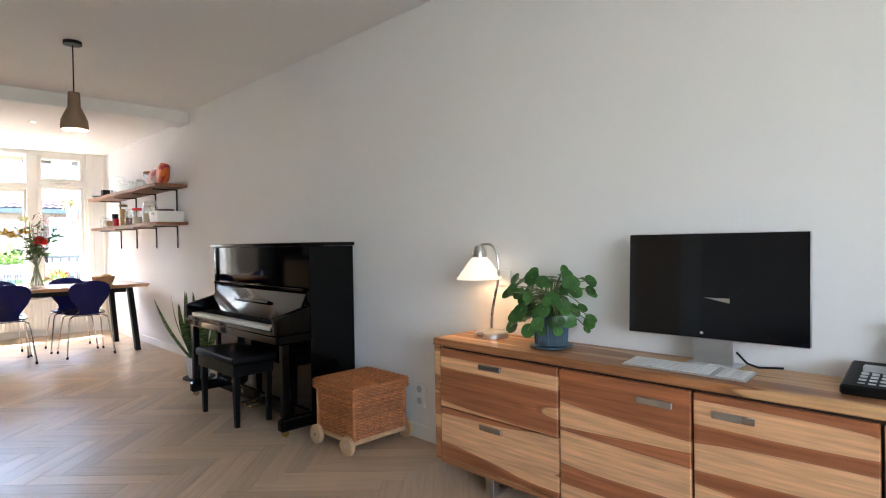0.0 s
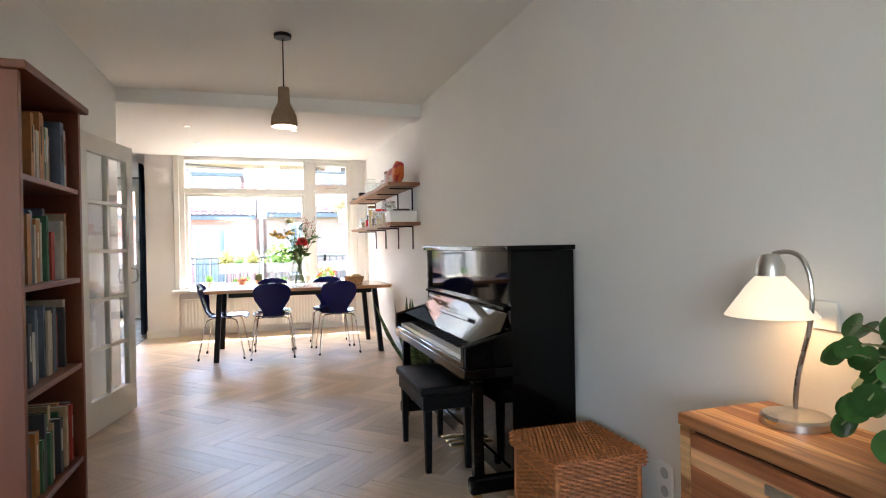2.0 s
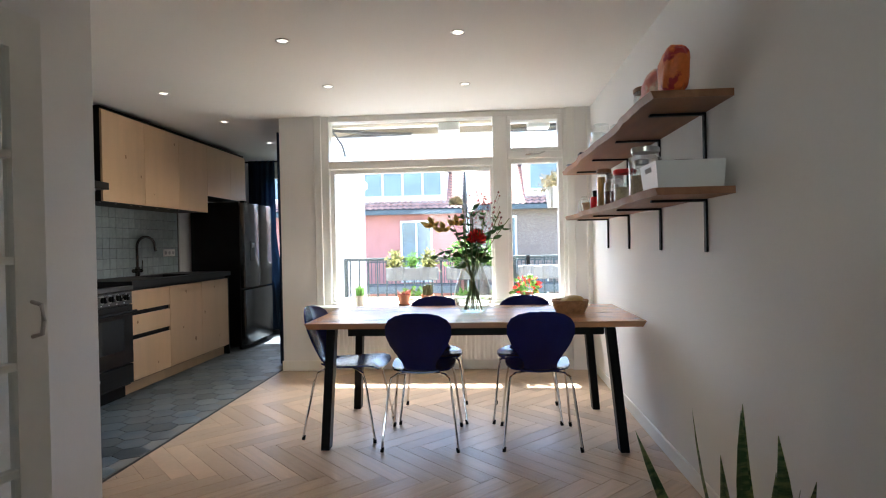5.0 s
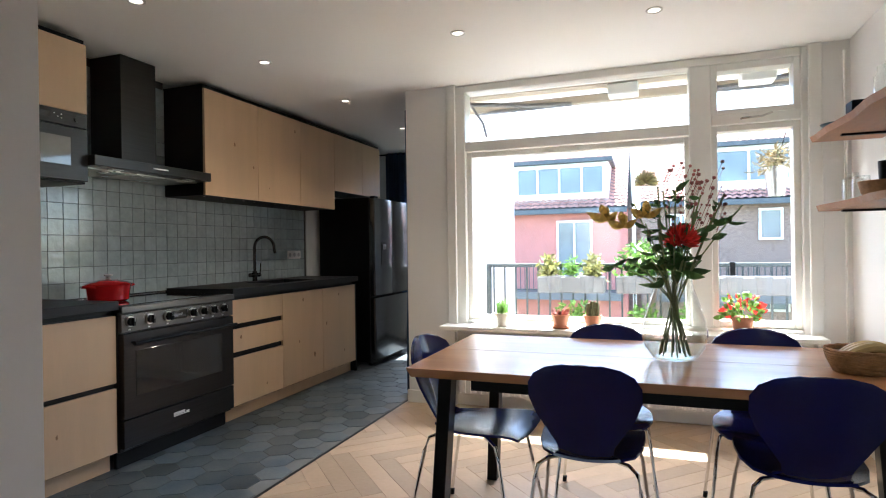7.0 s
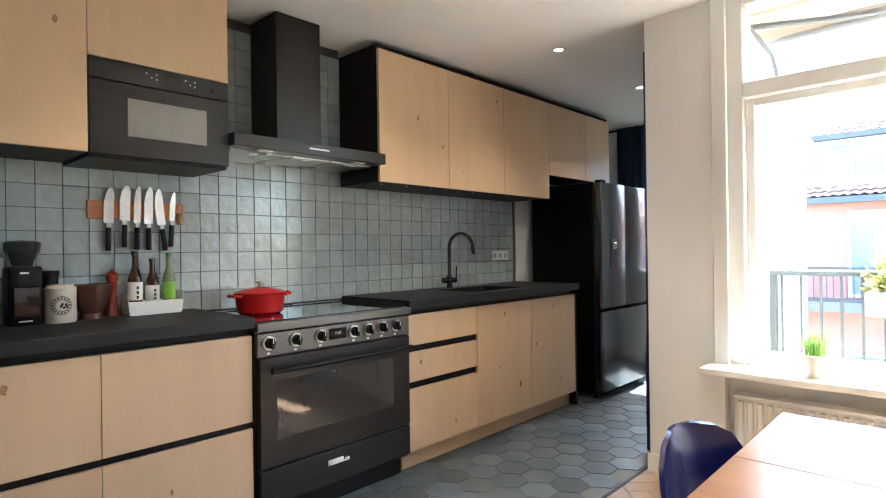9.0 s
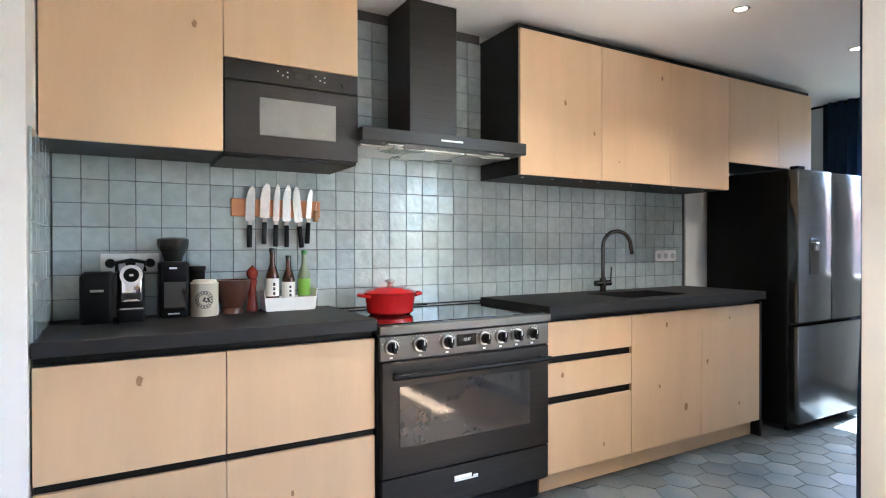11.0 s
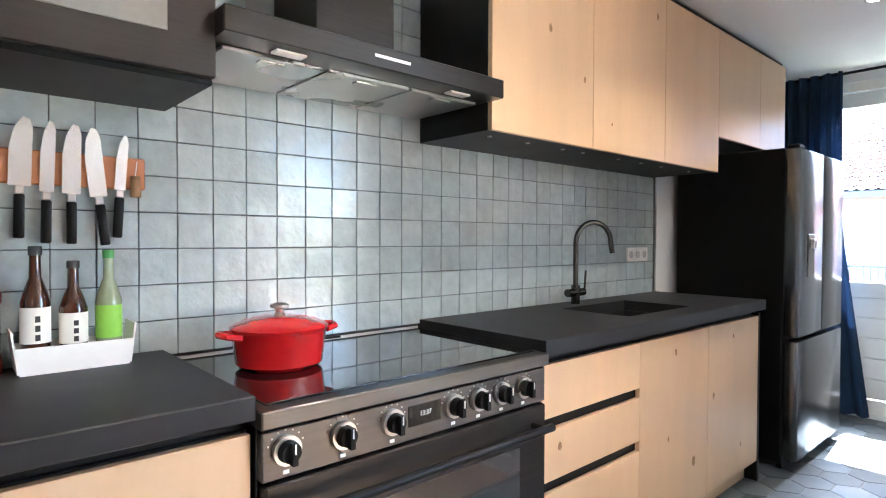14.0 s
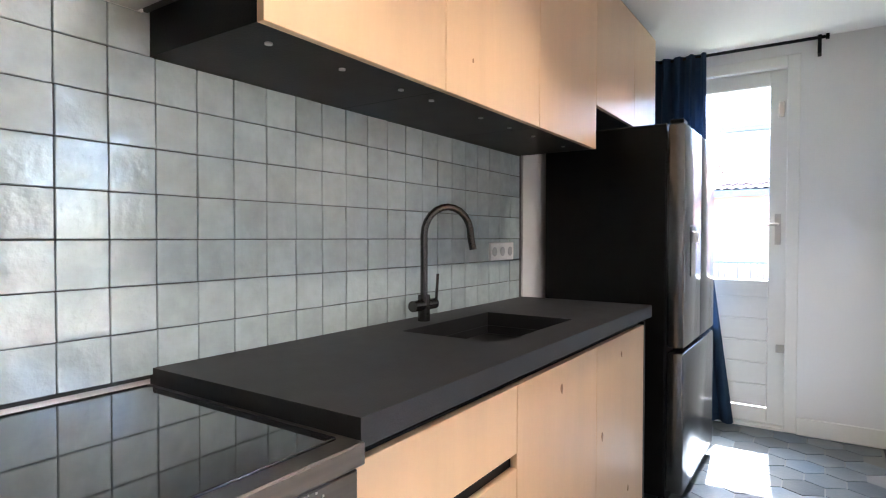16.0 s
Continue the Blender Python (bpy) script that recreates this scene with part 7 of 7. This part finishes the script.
rod(bm, (HX + 0.1, 0.55, -6), (HX + 0.1, 0.55, 2.4), 0.06)
part("drainpipe", bm, EXTW, h1)
for y0, y1, nm in ((-8, 0.2, "far_balcony"), (1.2, 9.0, "far_balcony")):
    fbk = thing(nm, "iron-railed balcony across the gardens", "balcony", (HX + 0.7, (y0 + y1) / 2, -0.35))
    part("slab", B((HX + 0.001, y0, -0.45, HX + 1.3, y1, -0.2)), PLANTR, fbk)
    part("rail", B((HX + 1.24, y0, 0.62, HX + 1.29, y1, 0.67), (HX + 1.24, y0, -0.15, HX + 1.29, y1, -0.11)), RAILM, fbk)
    bl = mesh("baluster", B((-0.012, -0.012, -0.11, 0.012, 0.012, 0.62)), RAILM)
    for i in range(int((y1 - y0) / 0.14)):
        ob = new("baluster", bl)
        ob.location = (HX + 1.265, y0 + 0.05 + i * 0.14, 0)
        ob.parent, ob.matrix_parent_inverse = fbk, Matrix.Translation(-ORG[fbk.name])
tr_ = bush("garden_tree", (-16.5, 3.6, -3.5), (1.6, 2.0, 3.2), 900, LEAFL, "leafy garden tree below the balcony", 0.12, 0.22)
bm = bmesh.new()
tube(bm, [(-16.5, 3.6, -6), (-16.5, 3.6, -2.5)], 0.12, 8, 0.05)
part("trunk", bm, DKWOOD, tr_)

# ---- wall tiles ----
tw = thing("tile_backsplash", "pale grey-blue glazed square tiles with dark joints", "wall tiles", (-7.9, KY, 0.93), kind="structure")
part("grout_bed", B((-9.806, KY, 0.93, -5.878, KY + 0.003, 1.64), (-7.965, KY, 1.64, -7.05, KY + 0.003, CEK)), ZELJ, tw)
P = 0.0995
tiles = []
for k in range(4):
    bm = B((-P / 2 + 0.0011, 0, -P / 2 + 0.0011, P / 2 - 0.0011, 0.009, P / 2 - 0.0011), bev=0.0016)
    for v in bm.verts:
        if v.co.y > 0.005:
            v.co.y += 0.0016 * noise.noise((v.co.x * 20 + k * 7, v.co.z * 20, k))
    tiles.append(mesh("tile", bm, ZELL))
rt = random.Random(21)


def lay(x, z, rest):
    m = Matrix.Translation((x, KY + 0.0025 + rt.uniform(-0.0008, 0.001), z)) @ Euler((rt.gauss(0, 0.010), rt.gauss(0, 0.006), rt.gauss(0, 0.010))).to_matrix().to_4x4()
    me = tiles[rt.randrange(4)]
    if rest is None:
        ob = new("tile", me)
        ob.parent, ob.matrix_parent_inverse = tw, Matrix.Translation(-ORG[tw.name])
        ob.matrix_basis = m
    else:
        n0 = len(rest.verts)
        rest.from_mesh(me)
        rest.verts.ensure_lookup_table()
        bmesh.ops.transform(rest, matrix=m, verts=rest.verts[n0:])


rest = bmesh.new()
for i in range(-1, 38):
    x = -5.9875 - P / 2 - i * P
    for j in range(7):
        lay(x, 0.9385 + P / 2 + j * P, None)
    if -7.96 < x < -7.05:
        for j in range(7, 15):
            z = 0.9385 + P / 2 + j * P
            if z < CEK - 0.05:
                lay(x, z, None if j < 12 else rest)
part("upper_tiles", rest, mat("glazed_tile_joined", (0.38, 0.445, 0.455), 0.09, var=0.10, scale=19, fine=45, bump=0.24, rand=0.08, coat=0.3, rvar=0.5, island=True), tw)["kind"] = "stuff"
tl = thing("tile_side_wall", "glazed square tiles on the kitchen end wall", "wall tiles", (-5.98, -2.1, 0.93), kind="structure")
for j in range(7):
    for i in range(6):
        ob = new("tile", tiles[(i + j) % 4])
        ob.parent, ob.matrix_parent_inverse = tl, Matrix.Translation(-ORG[tl.name])
        ob.matrix_basis = Matrix.Translation((-5.8775, KY + 0.06 + i * P, 0.9385 + P / 2 + j * P)) @ Euler((rt.gauss(0, 0.01), 0, radians(90) + rt.gauss(0, 0.01))).to_matrix().to_4x4()

# ---- hexagon floor tiles ----
hf = thing("floor_kitchen", "grey-blue hexagonal cement tiles with pale joints", "floor", (-8.6, -1.4, 0), kind="structure")
part("grout_bed", B((-11.5, KY, -0.012, -5.98, -0.862, -0.004)), HEXJ, hf)
HR = 0.105
hexes = []
bm = bmesh.new()
rr = HR - 0.0022
lo_ = [bm.verts.new((rr * math.cos(k * math.pi / 3), rr * math.sin(k * math.pi / 3), -0.010)) for k in range(6)]
up_ = [bm.verts.new(((rr - 0.0015) * math.cos(k * math.pi / 3), (rr - 0.0015) * math.sin(k * math.pi / 3), 0.0)) for k in range(6)]
bm.faces.new(up_)
for k in range(6):
    bm.faces.new((lo_[k], lo_[(k + 1) % 6], up_[(k + 1) % 6], up_[k]))
hexm = mesh("hexagon_tile", bm, HEX)
for i in range(36):
    x = -6.05 - i * HR * 1.5
    for j in range(6):
        y = -0.965 - j * HR * 1.732 - (HR * 0.866 if i % 2 else 0)
        if y < -1.95:
            continue
        ob = new("hexagon_tile", hexm)
        ob.parent, ob.matrix_parent_inverse = hf, Matrix.Translation(-ORG[hf.name])
        ob.location = (x, y, -0.001 + rt.uniform(-0.0005, 0.0005))

# ---- herringbone oak floor ----
of = thing("floor_oak", "pale oak herringbone parquet floor", "floor", (-3, 0.8, 0), kind="structure")
PL, PWD = 0.63, 0.105
bm = B((-PL / 2 + 0.0005, -PWD / 2 + 0.0005, -0.011, PL / 2 - 0.0005, PWD / 2 - 0.0005, 0.0), bev=0.0010)
plank = mesh("oak_plank", bm, OAKF)
joined = bmesh.new()
n_part = 0
c45 = math.cos(radians(45))
for a in range(-70, 71):
    for b in range(-26, 27):
        for turn in (0, 1):
            # herringbone lattice in the turned frame, then turned by 45 degrees
            u = a * PWD + b * PL * 1.0
            v = a * PWD - b * PL * 1.0
            if turn:
                u, v, r = u - (PL - PWD) / 2, v + (PL + PWD) / 2, 90
            else:
                r = 0
            x, y = -3.0 + (u - v) * c45, 0.8 + (u + v) * c45
            if not (-9.2 < x < 3.3 and -1.9 < y < 2.4) and not (-2.2 < x < 3.3 and -2.5 < y < 0):
                continue
            if y < -1.2 and x < -5.5:
                continue
            m = Matrix.Translation((x, y, rt.uniform(-0.0003, 0.0003))) @ Euler((0, 0, radians(45 + r))).to_matrix().to_4x4()
            inside = -6.6 < x < -1.5 and -0.3 < y < 2.1 and n_part < 300
            if inside:
                n_part += 1
                ob = new("oak_plank", plank)
                ob.parent, ob.matrix_parent_inverse = of, Matrix.Translation(-ORG[of.name])
                ob.matrix_basis = m
            else:
                n0 = len(joined.verts)
                joined.from_mesh(plank)
                joined.verts.ensure_lookup_table()
                bmesh.ops.transform(joined, matrix=m, verts=joined.verts[n0:])
geo = joined.verts[:] + joined.edges[:] + joined.faces[:]
bmesh.ops.bisect_plane(joined, geom=geo, plane_co=(0, -0.842, 0), plane_no=(0, -1, 0), clear_outer=False)
bmesh.ops.delete(joined, geom=[v for v in joined.verts if v.co.y < -0.843 and v.co.x < -5.5], context="VERTS")
part("oak_planks", joined, OAKS, of)["kind"] = "stuff"
